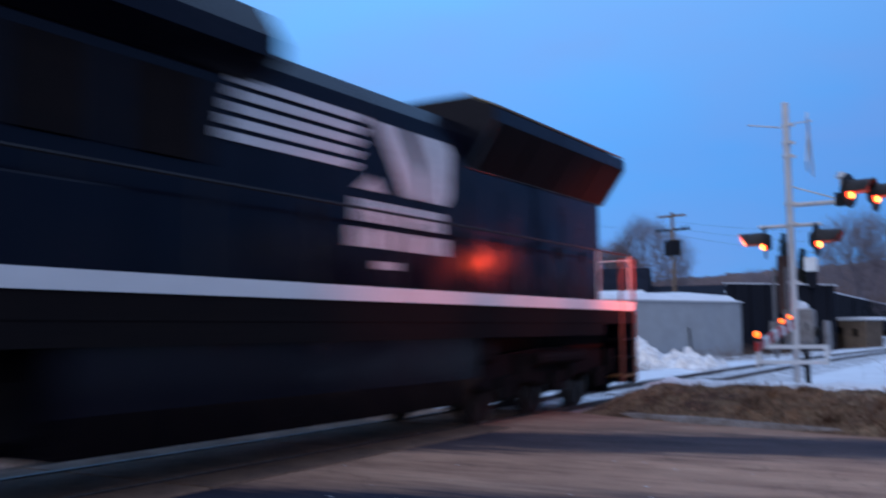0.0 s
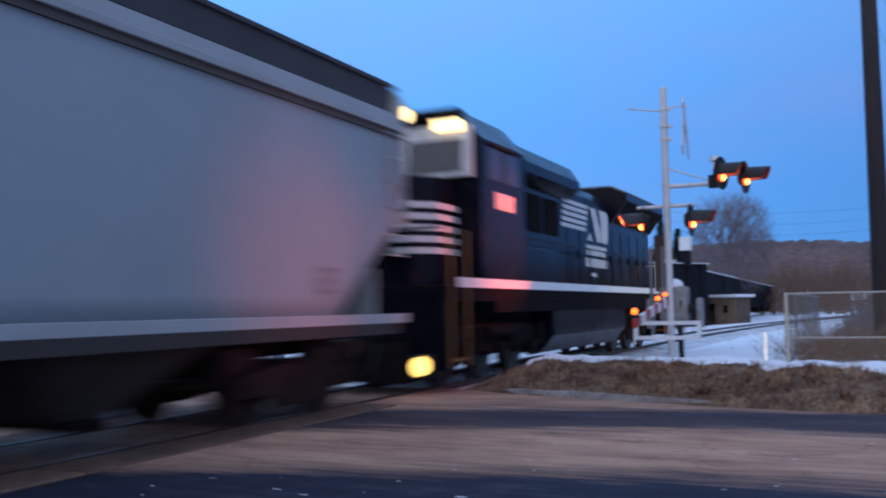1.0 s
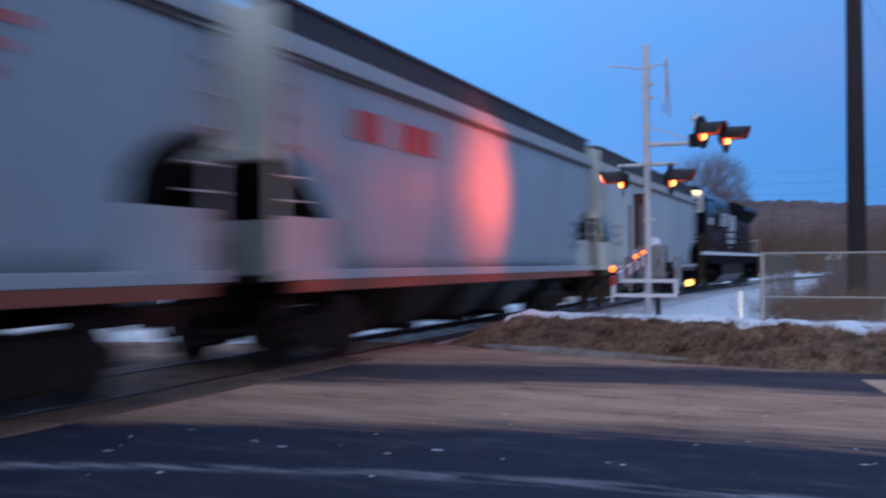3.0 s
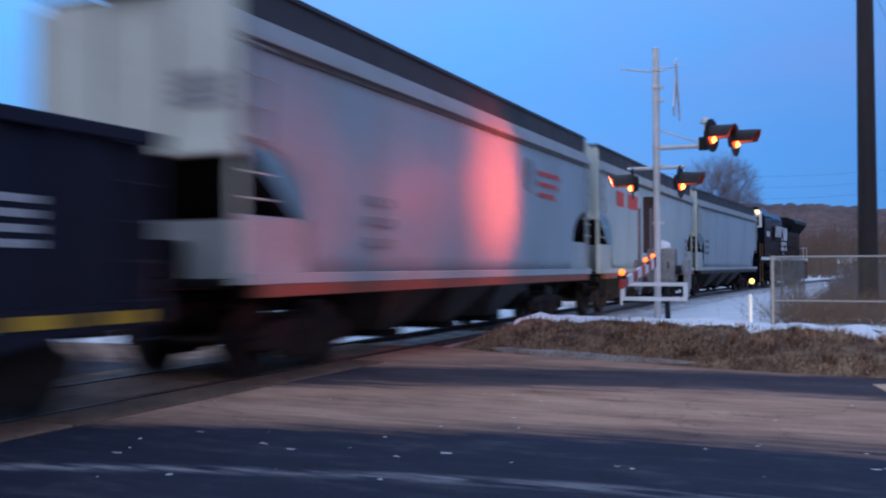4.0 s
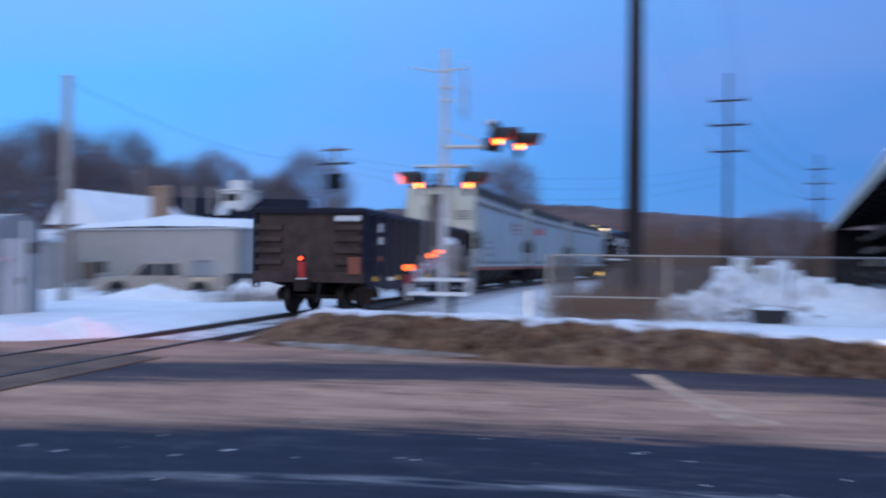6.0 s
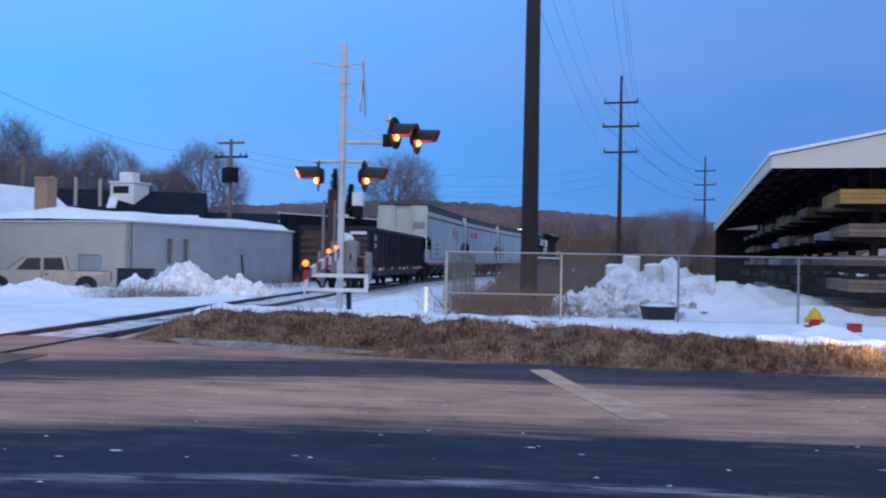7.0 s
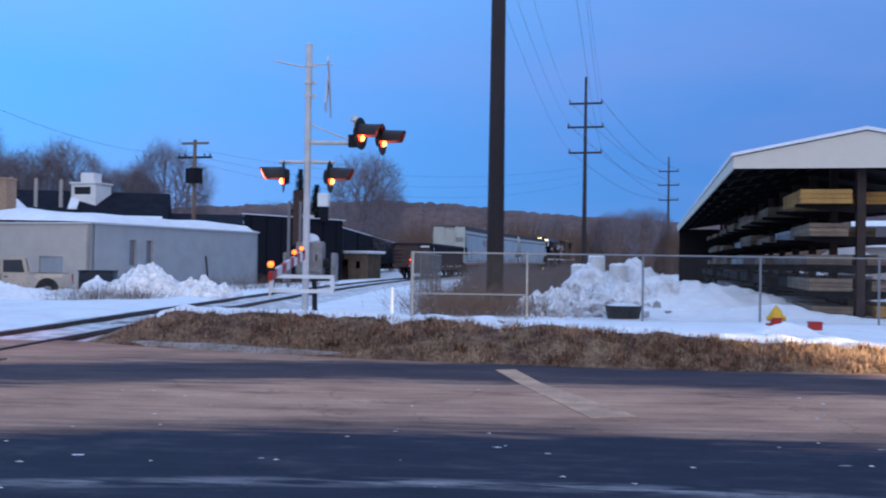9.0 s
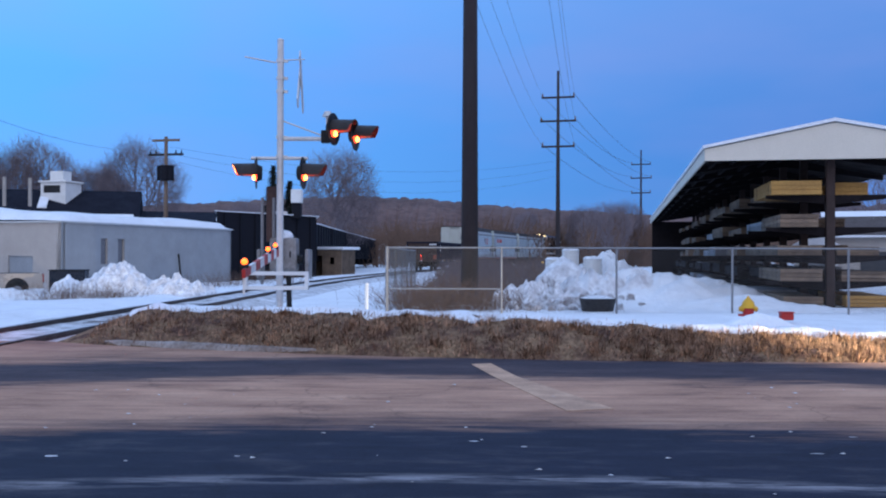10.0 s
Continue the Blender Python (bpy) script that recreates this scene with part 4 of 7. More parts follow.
# ---- fence ----
def build_fence():
    f = thing("chain_link_fence", pose(0, 0, 0), "galvanised chain-link fence with top rail around the yard", "fence", kind="")
    fy, fx, top, zb = 25.0, -1.86, 1.62, -0.12
    pts = [(fx + 3.06 * i, fy - 0.02 * i, True) for i in range(8)]
    back = [(fx + 0.02 * i, fy + 3.0 * i, True) for i in range(1, 6)]
    for x, y, _ in pts + back:
        r = 0.045 if (x, y) == pts[0][:2] else 0.03 if y < 26 else 0.02
        part("post", tube(B(), (x, y, zb - 0.2), (x, y, top + 0.03), r, r, 10), M_FENCE if y < 26 else M_MESH, f)

    def run(a, b, z, r=0.022):
        part("rail", tube(B(), (a[0], a[1], z), (b[0], b[1], z), r, r, 8), M_FENCE, f)
    for i in range(7):
        run(pts[i], pts[i + 1], top)
    chain = [pts[0]] + back
    for i in range(5):
        run(chain[i], chain[i + 1], top)
    run(pts[0], pts[1], 0.52, 0.02)

    def mesh(a, b, step, w):
        """Crossing wires of the mesh, each a thin square rod, for one bay."""
        vs, fs = [], []
        ln = math.hypot(b[0] - a[0], b[1] - a[1])
        hh = top - zb
        u = Vector(((b[0] - a[0]) / ln, (b[1] - a[1]) / ln, 0))
        nrm = Vector((-u.y, u.x, 0)) * w
        k = -int(hh / step) - 1
        while k * step < ln:
            for sgn in (1, -1):
                x0, z0, x1, z1 = k * step, 0.0, k * step + hh, hh
                if x0 < 0:
                    z0, x0 = -k * step, 0.0
                if x1 > ln:
                    z1, x1 = hh - (x1 - ln), ln
                if x1 - x0 < 0.02:
                    continue
                if sgn < 0:
                    z0, z1 = hh - z0, hh - z1
                p = Vector((a[0], a[1], zb)) + u * x0 + Vector((0, 0, z0))
                q = Vector((a[0], a[1], zb)) + u * x1 + Vector((0, 0, z1))
                s = Vector((-(z1 - z0), 0, (x1 - x0))).normalized()
                side = (u * s.x + Vector((0, 0, s.z))) * w
                i = len(vs)
                vs += [p + side, p - side, p + nrm, q + side, q - side, q + nrm]
                fs += [(i, i + 1, i + 4, i + 3), (i + 1, i + 2, i + 5, i + 4), (i + 2, i, i + 3, i + 5)]
            k += 1
        me = bpy.data.meshes.new("wire_mesh")
        me.from_pydata([tuple(v) for v in vs], [], fs)
        me.materials.append(M_MESH)
        ob = new("wire_mesh", me)
        ob.parent = f
    for i in range(7):
        mesh(pts[i], pts[i + 1], 0.07, 0.0017)
    for i in range(5):
        mesh(chain[i], chain[i + 1], 0.07, 0.0017)
    return f


# ---- poles and wires ----
def wire(a, b, sag, r=0.012, n=14):
    c = bpy.data.curves.new("overhead_wire", "CURVE")
    c.dimensions, c.bevel_depth, c.bevel_resolution = "3D", r, 1
    sp = c.splines.new("POLY")
    sp.points.add(n)
    for i in range(n + 1):
        t = i / n
        p = Vector(a).lerp(Vector(b), t) - Vector((0, 0, 4 * sag * t * (1 - t)))
        sp.points[i].co = (*p, 1)
    c.materials.append(M_WIRE)
    ob = new("overhead_wire", c)
    return tagged(ob, "thin dark overhead wire strung between poles", "wire", "overhead wires")


def line_pole(x, y, base, hgt, r0, r1, arms, yaw, label):
    p = thing("utility_pole", pose(x, y, base, 0, 0, yaw), label, "utility pole", "power line poles")
    part("shaft", tube(B(), (0, 0, -0.3), (0, 0, hgt), r0, r1, 20), M_CORTEN, p, smooth=True)
    for z, w in arms:
        part("crossarm", box(B(), -w, w, -0.09, 0.09, z - 0.1, z + 0.1, 0.02), M_CORTEN, p)
        for sx in (-w + 0.1, w - 0.1):
            part("insulator", tube(B(), (sx, 0, z + 0.05), (sx, 0, z + 0.45), 0.10, 0.06, 10), M_WOOD_POLE, p)
    return p


def build_poles():
    arms = ((19.6, 1.75), (17.1, 1.95), (14.6, 1.75))
    line_pole(0.42, 30.0, -0.1, 21.5, 0.285, 0.16, arms, -8, "thick weathering-steel utility pole behind the fence")
    line_pole(10.7, 99.0, -0.4, 21.4, 0.27, 0.13, ((18.6, 1.75), (16.1, 1.9), (13.4, 1.75)), -12, "tall dark utility pole with three crossarms")
    line_pole(33.6, 171.0, -0.4, 21.2, 0.27, 0.13, ((18.6, 1.75), (16.1, 1.9), (13.4, 1.75)), -18, "tall dark utility pole with three crossarms")
    for (za, w), zb, in zip(arms, (18.6, 16.1, 13.4)):
        for sx in (-1, 1):
            wire((0.42 + sx * w, 30 - sx * 0.2, za + 0.3), (10.7 + sx * 1.7, 99 - sx * 0.3, zb - 0.1), 1.3, 0.009)
            wire((10.7 + sx * 1.7, 99 - sx * 0.3, zb - 0.1), (33.6 + sx * 1.7, 171 - sx * 0.5, zb - 0.1), 1.3, 0.02)
            wire((0.42 + sx * w, 30 - sx * 0.2, za + 0.3), (-1.5 + sx * w, -40, za + 0.3), 1.3, 0.014)
    # wooden pole with transformers behind the block building
    x, y = -21.5, 68.8
    p = thing("utility_pole", pose(x, y, -0.45, 0, 0, -12), "wooden utility pole with two crossarms and dark transformers", "utility pole")
    part("shaft", tube(B(), (0, 0, -0.3), (0, 0, 10.6), 0.19, 0.13, 14), M_WOOD_POLE, p, smooth=True)
    part("crossarm", box(B(), -1.1, 1.1, -0.07, 0.07, 10.25, 10.42, 0.01), M_WOOD_POLE, p)
    part("crossarm", box(B(), -1.4, 1.4, -0.07, 0.07, 9.2, 9.36, 0.01), M_BLACK, p)
    for sx in (-1.25, -0.8, 0.8, 1.25):
        part("insulator", tube(B(), (sx, 0, 9.36), (sx, 0, 9.58), 0.06, 0.04, 8), M_BLACK, p)
    for sx, yy in ((-0.35, -0.1), (0.4, -0.15), (0.1, -0.4)):
        part("transformer", tube(B(), (sx, yy, 7.35), (sx, yy, 8.45), 0.30, 0.30, 16), M_DARK_WALL, p)
    part("light_arm", tube(B(), (0, 0, 7.6), (0.9, -0.2, 8.5), 0.03, 0.03, 8), M_BLACK, p)
    # tall pale pole with one service wire, left of the track
    x, y = -21.6, 33.6
    p = thing("utility_pole", pose(x, y, -0.4), "pale bare wooden utility pole", "utility pole")
    part("shaft", tube(B(), (0, 0, -0.3), (0, 0, 9.0), 0.19, 0.15, 14), M_PALE_POLE, p, smooth=True)
    part("cap", tube(B(), (0, 0, 9.0), (0, 0, 9.06), 0.17, 0.12, 14), M_GALV, p)
    wire((-21.6, 33.6, 8.4), (-21.5, 68.8, 9.2), 1.1, 0.009)
    for k in range(3):
        wire((-21.2, 68.8, 9.4 - 0.5 * k), (10.6, 99, 11.5 - 0.8 * k), 1.5 + 0.3 * k, 0.008)
    # short far pole behind the brick house
    p = thing("utility_pole", pose(-45.5, 83, -0.4), "distant wooden utility pole above the roofs", "utility pole")
    part("shaft", tube(B(), (0, 0, -0.3), (0, 0, 10.4), 0.2, 0.16, 12), M_WOOD_POLE, p, smooth=True)
    part("crossarm", box(B(), -0.5, 0.5, -0.06, 0.06, 9.9, 10.05), M_WOOD_POLE, p)


# ---- the train ----
WHEELS = []   # (wheelset, radius)


def wheelset(parent, y, r):
    bm = B()
    for sx in (-0.755, 0.755):
        tube(bm, (sx - 0.065, 0, 0), (sx + 0.065, 0, 0), r, r, 24)
        tube(bm, (sx - 0.1 * math.copysign(1, sx), 0, 0), (sx - 0.06 * math.copysign(1, sx), 0, 0), r + 0.025, r + 0.025, 24)
        for k in range(3):
            a = k * math.tau / 3
            box(bm, sx + 0.06, sx + 0.085, math.cos(a) * r * 0.55 - 0.05, math.cos(a) * r * 0.55 + 0.05, math.sin(a) * r * 0.55 - 0.05, math.sin(a) * r * 0.55 + 0.05)
    tube(bm, (-0.98, 0, 0), (0.98, 0, 0), 0.085, 0.085, 12)
    ob = part("wheelset", bm, M_WHEEL, parent, "worn steel wheels on their axle", at=pose(0, y, r))
    WHEELS.append((ob, r, y))
    return ob


def freight_truck(car, y):
    """Two-axle truck with cast side frames."""
    for sx in (-1, 1):
        bm = B()
        out = [(-1.25, 0.55), (-1.05, 0.66), (-0.45, 0.72), (0.45, 0.72), (1.05, 0.66), (1.25, 0.55), (1.2, 0.36), (0.7, 0.36), (0.4, 0.18), (-0.4, 0.18), (-0.7, 0.36), (-1.2, 0.36)]
        prism(bm, out, "x", min(sx * 0.92, sx * 1.06), max(sx * 0.92, sx * 1.06))
        for yy in (-0.89, 0.89):
            tube(bm, (sx * 1.04, yy, 0.46), (sx * 1.16, yy, 0.46), 0.11, 0.10, 12)
        for yy in (-0.2, 0.0, 0.2):
            tube(bm, (sx * 1.09, yy, 0.24), (sx * 1.09, yy, 0.56), 0.07, 0.07, 10)
        part("side_frame", bm, M_RUST, car, "rusty cast side frame", at=pose(0, y, 0))
    part("bolster", box(B(), -1.0, 1.0, y - 0.2, y + 0.2, 0.42, 0.78, 0.03), M_RUST, car)
    for yy in (-0.89, 0.89):
        wheelset(car, y + yy, 0.46)


def coupler(car, y, sgn):
    bm = box(B(), -0.09, 0.09, min(y, y + sgn * 0.65), max(y, y + sgn * 0.65), 0.68, 0.86, 0.02)
    box(bm, -0.16, 0.16, y + sgn * 0.55 - 0.12, y + sgn * 0.55 + 0.12, 0.62, 0.92, 0.03)
    part("coupler", bm, M_RUST, car)
    part("air_hose", tube(B(), (0.35, y + sgn * 0.1, 0.8), (0.4, y + sgn * 0.5, 0.35), 0.03, 0.03, 8), M_BLACK, car)


def ladder(car, x, y, z0, z1, axis, mat, w=0.42):
    bm = B()
    n = max(2, int((z1 - z0) / 0.36))
    if axis == "y":
        for yy in (y - w / 2, y + w / 2):
            tube(bm, (x, yy, z0), (x, yy, z1), 0.022, 0.022, 6)
        for i in range(n + 1):
            zz = z0 + (z1 - z0) * i / n
            tube(bm, (x, y - w / 2, zz), (x, y + w / 2, zz), 0.016, 0.016, 6)
    else:
        for xx in (x - w / 2, x + w / 2):
            tube(bm, (xx, y, z0), (xx, y, z1), 0.022, 0.022, 6)
        for i in range(n + 1):
            zz = z0 + (z1 - z0) * i / n
            tube(bm, (x - w / 2, y, zz), (x + w / 2, y, zz), 0.016, 0.016, 6)
    part("ladder", bm, mat, car)


def hopper(ln, label, sill_mat, slant):
    """Covered hopper car, ln metres over its end sills, standing on its own rails' centre."""
    c = thing("hopper_car", pose(0, 0, 0), label, "hopper car", "covered hopper cars")
    h = ln / 2
    e = h + 0.02           # end sheets
    top, low, hw = 4.12, 1.30, 1.60
    # sides: gently bulged sheets with rounded lower corners
    for sx in (-1, 1):
        bm = B()
        ny, nz = 96, 10
        cols = []
        for i in range(ny + 1):
            y = -e + 2 * e * i / ny
            d = e - abs(y)
            steep = slant and y > 0
            cut = 1.9 if steep else 1.55   # length of the cut at the lower corners
            if d >= cut:
                zb = low
            elif steep:
                zb = low + (2.85 - low) * (1 - d / cut)
            else:
                zb = 2.0 + 0.85 * math.sqrt(1 - (d / cut) ** 2)
            col = []
            for j in range(nz + 1):
                z = zb + (top - zb) * j / nz
                f = (z - low) / (top - low)
                x = hw - 0.10 * (1 - f) ** 2 - 0.05 * f ** 3
                col.append(bm.verts.new((sx * x, y, z)))
            cols.append(col)
        for i in range(ny):
            for j in range(nz):
                q = (cols[i][j], cols[i + 1][j], cols[i + 1][j + 1], cols[i][j + 1])
                bm.faces.new(q if sx > 0 else q[::-1])
        geo = bmesh.ops.solidify(bm, geom=bm.faces[:], thickness=0.05)
        part("side_sheet", bm, M_HOPPER, c, "smooth pale grey side sheet", smooth=True)
        # eave rail and side sill
        part("eave_rail", box(B(), sx * 1.60 - 0.05, sx * 1.60 + 0.05, -e, e, 4.06, 4.16, 0.012), M_HOPPER_SILL, c)
        # dark brown strip stands for the rail's shadow on the side sheet
        part("eave_channel", box(B(), sx * 1.585 - 0.02, sx * 1.585 + 0.02, -e, e, 3.97, 4.06), M_EAVE_SHADOW, c, "thin brown strip coloured as the eave rail's shadow")
        part("side_sill", box(B(), sx * 1.56 - 0.06, sx * 1.56 + 0.06, -h, h, 1.20, 1.34, 0.01), M_HOPPER_SILL, c)
        part("sill_flange", box(B(), sx * 1.56 - 0.07, sx * 1.56 + 0.07, -h + 0.3, h - 0.3, 1.05, 1.196), sill_mat, c)
    # roof: shallow curve
    bm = B()
    prof = [(-1.57, 4.13), (-1.56, 4.34), (-1.30, 4.44), (-0.6, 4.48), (0.6, 4.48), (1.30, 4.44), (1.56, 4.34), (1.57, 4.13)]
    prism(bm, prof + [(1.3, 4.0), (-1.3, 4.0)], "y", -e + 0.03, e - 0.03)
    part("roof", bm, M_HOPPER_SILL, c)
    # running boards and hatch trough
    for sx in (-1, 1):
        part("running_board", box(B(), sx * 1.22 - 0.30, sx * 1.22 + 0.30, -h + 0.05, h - 0.05, 4.74, 4.80), M_HOPPER_ROOF, c, "dark grating walkway along the roof")
        part("board_skirt", box(B(), sx * 1.46 - 0.02, sx * 1.46 + 0.02, -e + 0.15, e - 0.15, 4.39, 4.75), M_HOPPER_ROOF, c)
    first = None
    for i in range(10):
        y = -e + 0.9 + (2 * e - 1.8) * i / 9
        m = pose(0, y, 0)
        if first is None:
            first = part("hatch_cover", box(B(), -0.42, 0.42, -0.70, 0.70, 4.42, 4.72, 0.04), M_HOPPER_ROOF, c, at=m)
        else:
            again(first, m)
    for sy in (-1, 1):
        part("end_walk", box(B(), -0.55, 0.55, min(sy * (e - 0.3), sy * (h + 0.25)), max(sy * (e - 0.3), sy * (h + 0.25)), 4.72, 4.78), M_HOPPER_ROOF, c)
        # upper end sheet with posts, sloped sheet below
        part("end_sheet", box(B(), -1.52, 1.52, min(sy * e, sy * (e - 0.06)), max(sy * e, sy * (e - 0.025)), 2.82, 4.70), M_HOPPER_END, c, "cream-grey upper end sheet")
        for sx in (-1.5, -0.52, 0.52, 1.5):
            part("end_post", box(B(), sx - 0.055, sx + 0.055, min(sy * e, sy * (e + 0.09)), max(sy * e, sy * (e + 0.09)), 2.74, 4.62, 0.01), M_HOPPER_END, c)
        part("end_beam", box(B(), -1.55, 1.55, min(sy * (e - 0.05), sy * (e + 0.12)), max(sy * (e - 0.05), sy * (e + 0.12)), 2.70, 2.82, 0.01), M_HOPPER_END, c)
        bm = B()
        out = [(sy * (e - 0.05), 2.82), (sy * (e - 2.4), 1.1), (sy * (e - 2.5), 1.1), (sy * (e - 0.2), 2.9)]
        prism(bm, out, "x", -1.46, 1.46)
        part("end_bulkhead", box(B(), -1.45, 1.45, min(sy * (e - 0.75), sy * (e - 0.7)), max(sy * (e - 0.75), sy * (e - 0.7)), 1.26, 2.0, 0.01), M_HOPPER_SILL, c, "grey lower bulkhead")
        # near black here is the shade of the recess, put into the colour
        part("slope_sheet", bm, M_UNDER, c, "sloped end sheet coloured near black for the recess's shade")
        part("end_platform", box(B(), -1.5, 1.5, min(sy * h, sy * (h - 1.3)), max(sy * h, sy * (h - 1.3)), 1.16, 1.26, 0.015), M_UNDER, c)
        for sx in (-1, 1):
            if not (slant and sy > 0):
                part("gusset", box(B(), sx * 1.46 - 0.02, sx * 1.46 + 0.02, min(sy * (e - 1.66), sy * (e - 0.1)), max(sy * (e - 1.66), sy * (e - 0.1)), 1.3, 2.02, 0.01), M_HOPPER_SILL, c, "grey corner gusset plate")
            if not (slant and sy > 0):
                part("corner_post", box(B(), sx * 1.5 - 0.04, sx * 1.5 + 0.04, min(sy * (e - 0.05), sy * e), max(sy * (e - 0.05), sy * e), 1.2, 2.74), M_HOPPER_END if sy < 0 else M_HOPPER_SILL, c)
            ladder(c, sx * 1.62, sy * (e - 0.26), 2.9, 4.0, "y", M_HOPPER_SILL)
            for gz in (2.2, 2.5):
                part("grab_iron", tube(B(), (sx * 1.6, sy * (e - 0.05), gz), (sx * 1.6, sy * (e - 0.6), gz), 0.014, 0.014, 6), M_HOPPER_END, c)
            part("stirrup", box(B(), sx * 1.55 - 0.02, sx * 1.55 + 0.02, min(sy * (h - .05), sy * (h - .5)), max(sy * (h - .05), sy * (h - .5)), 0.55, 0.60), M_UNDER, c)
            for yy in (h - 0.06, h - 0.48):
                part("stirrup_leg", box(B(), sx * 1.55 - 0.02, sx * 1.55 + 0.02, sy * yy - 0.02, sy * yy + 0.02, 0.58, 1.2), M_UNDER, c)
        part("brake_gear", box(B(), -0.5, 0.2, min(sy * (h - 0.9), sy * (h - 0.4)), max(sy * (h - 0.9), sy * (h - 0.4)), 1.26, 1.75, 0.05), M_UNDER, c)
        freight_truck(c, sy * (h - 2.1))
        coupler(c, sy * h, sy)
    part("centre_sill", box(B(), -0.3, 0.3, -h, h, 0.78, 1.1, 0.01), M_UNDER, c)
    # discharge bays
    n = 3
    span = 2 * (h - 4.0)
    for i in range(n):
        y = -span / 2 + span * (i + 0.5) / n
        w = span / n * 0.5
        bm = B()
        a = [bm.verts.new(p) for p in ((-1.5, y - w, 1.25), (1.5, y - w, 1.25), (1.5, y + w, 1.25), (-1.5, y + w, 1.25))]
        b = [bm.verts.new(p) for p in ((-0.75, y - 0.3, 0.35), (0.75, y - 0.3, 0.35), (0.75, y + 0.3, 0.35), (-0.75, y + 0.3, 0.35))]
        for k in range(4):
            bm.faces.new((a[(k + 1) % 4], a[k], b[k], b[(k + 1) % 4]))
        bm.faces.new(a)
        bm.faces.new(b[::-1])
        # the bay's dark colour carries the shade under the car
        part("discharge_bay", bm, M_UNDERCAR_SHADE, c, "sloped discharge bay coloured dark for the shade under the car")
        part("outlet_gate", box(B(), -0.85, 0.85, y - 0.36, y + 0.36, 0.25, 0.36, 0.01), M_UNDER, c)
    return c


def plate(car, x, y0, y1, z0, z1, mat, name="lettering", t=0.012):
    """A thin painted mark standing a little proud of the side at x."""
    part(name, box(B(), min(x, x + t), max(x, x + t), y0, y1, z0, z1), mat, car)


def gondola(ln):
    c = thing("gondola_car", pose(0, 0, 0), "dark blue ribbed gondola car with a rusty brown end", "gondola car")
    h, top, low = ln / 2, 2.76, 0.95
    for sx in (-1, 1):
        part("side_wall", box(B(), min(sx * 1.36, sx * 1.42), max(sx * 1.36, sx * 1.42), -h, h, low, top - 0.05), M_GOND, c, "dark blue steel side wall")
        part("top_chord", box(B(), sx * 1.44 - 0.11, sx * 1.44 + 0.11, -h, h, top - 0.14, top, 0.02), M_GOND, c)
        # deep fish-belly side sill, cut up towards the ends
        bm = B()
        prism(bm, [(-h, low + 0.10), (-h, low - 0.12), (-h + 0.9, low - 0.14), (-h + 2.6, 0.60), (h - 2.6, 0.60), (h - 0.9, low - 0.14), (h, low - 0.12), (h, low + 0.10)], "x", sx * 1.42 - 0.06, sx * 1.42 + 0.06)
        part("side_sill", bm, M_GOND, c, "deep dark side sill")
        for i in range(16):
            y = -h + 0.08 + (ln - 0.16) * i / 15
            bm = B()
            prism(bm, [(sx * 1.42, y - 0.10), (sx * 1.42, y + 0.10), (sx * 1.54, y + 0.06), (sx * 1.54, y - 0.06)], "z", low - 0.05, top - 0.13)
            part("side_rib", bm, M_GOND, c)
        for i, y in enumerate((-6.9, -4.6, -2.3, 0.0, 2.4, 4.6, 6.6, 7.6)):
            plate(c, sx * 1.485, y - 0.28, y + 0.28, low - 0.08, low + 0.04, M_YELLOW, "reflector_strip", 0.02 * sx)
        for i, y in enumerate((-5.3, 1.3, 5.6)):
            plate(c, sx * 1.485, y - 0.28, y + 0.28, low - 0.10, low + 0.0, M_LETTER, "stencil_strip", 0.02 * sx)
        # lettering patches, unreadable
        for z0, z1, w, mat in ((2.20, 2.44, 0.36, M_LETTER), (1.86, 2.06, 0.42, M_LETTER), (1.40, 1.54, 0.24, M_SILL_RED)):
            for q in range(4):
                y0 = -h + 1.75 - w + q * w / 2
                plate(c, sx * 1.424, y0 + 0.02 * (q % 2), y0 + w * 0.31, z0, z1 - 0.03 * (q % 3 == 1), mat, "lettering", 0.012 * sx)
        for k in range(4):
            plate(c, sx * 1.424, h - 1.95, h - 1.55, 1.58 + 0.13 * k, 1.65 + 0.13 * k, M_LETTER, "lettering", 0.012 * sx)
        ladder(c, sx * 1.56, -h + 0.32, 0.7, 2.6, "y", M_GOND)
        ladder(c, sx * 1.56, h - 0.32, 0.7, 2.6, "y", M_GOND)
    part("floor", box(B(), -1.38, 1.38, -h + 0.05, h - 0.05, low, low + 0.08), M_RUST, c)
    part("centre_sill", box(B(), -0.3, 0.3, -h, h, 0.66, 0.95, 0.01), M_UNDER, c)
    for sy in (-1, 1):
        y0, y1 = sorted((sy * h, sy * (h - 0.06)))
        part("end_wall", box(B(), -1.46, 1.46, y0, y1, low - 0.05, top - 0.02), M_GOND_END, c, "rusty brown end wall")
        part("end_chord", box(B(), -1.54, 1.54, min(sy * (h - 0.1), sy * (h + 0.1)), max(sy * (h - 0.1), sy * (h + 0.1)), top - 0.15, top + 0.005, 0.02), M_GOND, c)
        part("end_sill", box(B(), -1.5, 1.5, min(sy * (h - 0.1), sy * (h + 0.12)), max(sy * (h - 0.1), sy * (h + 0.12)), low - 0.12, low + 0.16, 0.02), M_GOND_END, c)
        for z in (1.35, 1.65, 1.95, 2.25):
            for sx in (-1, 1):
                bm = B()
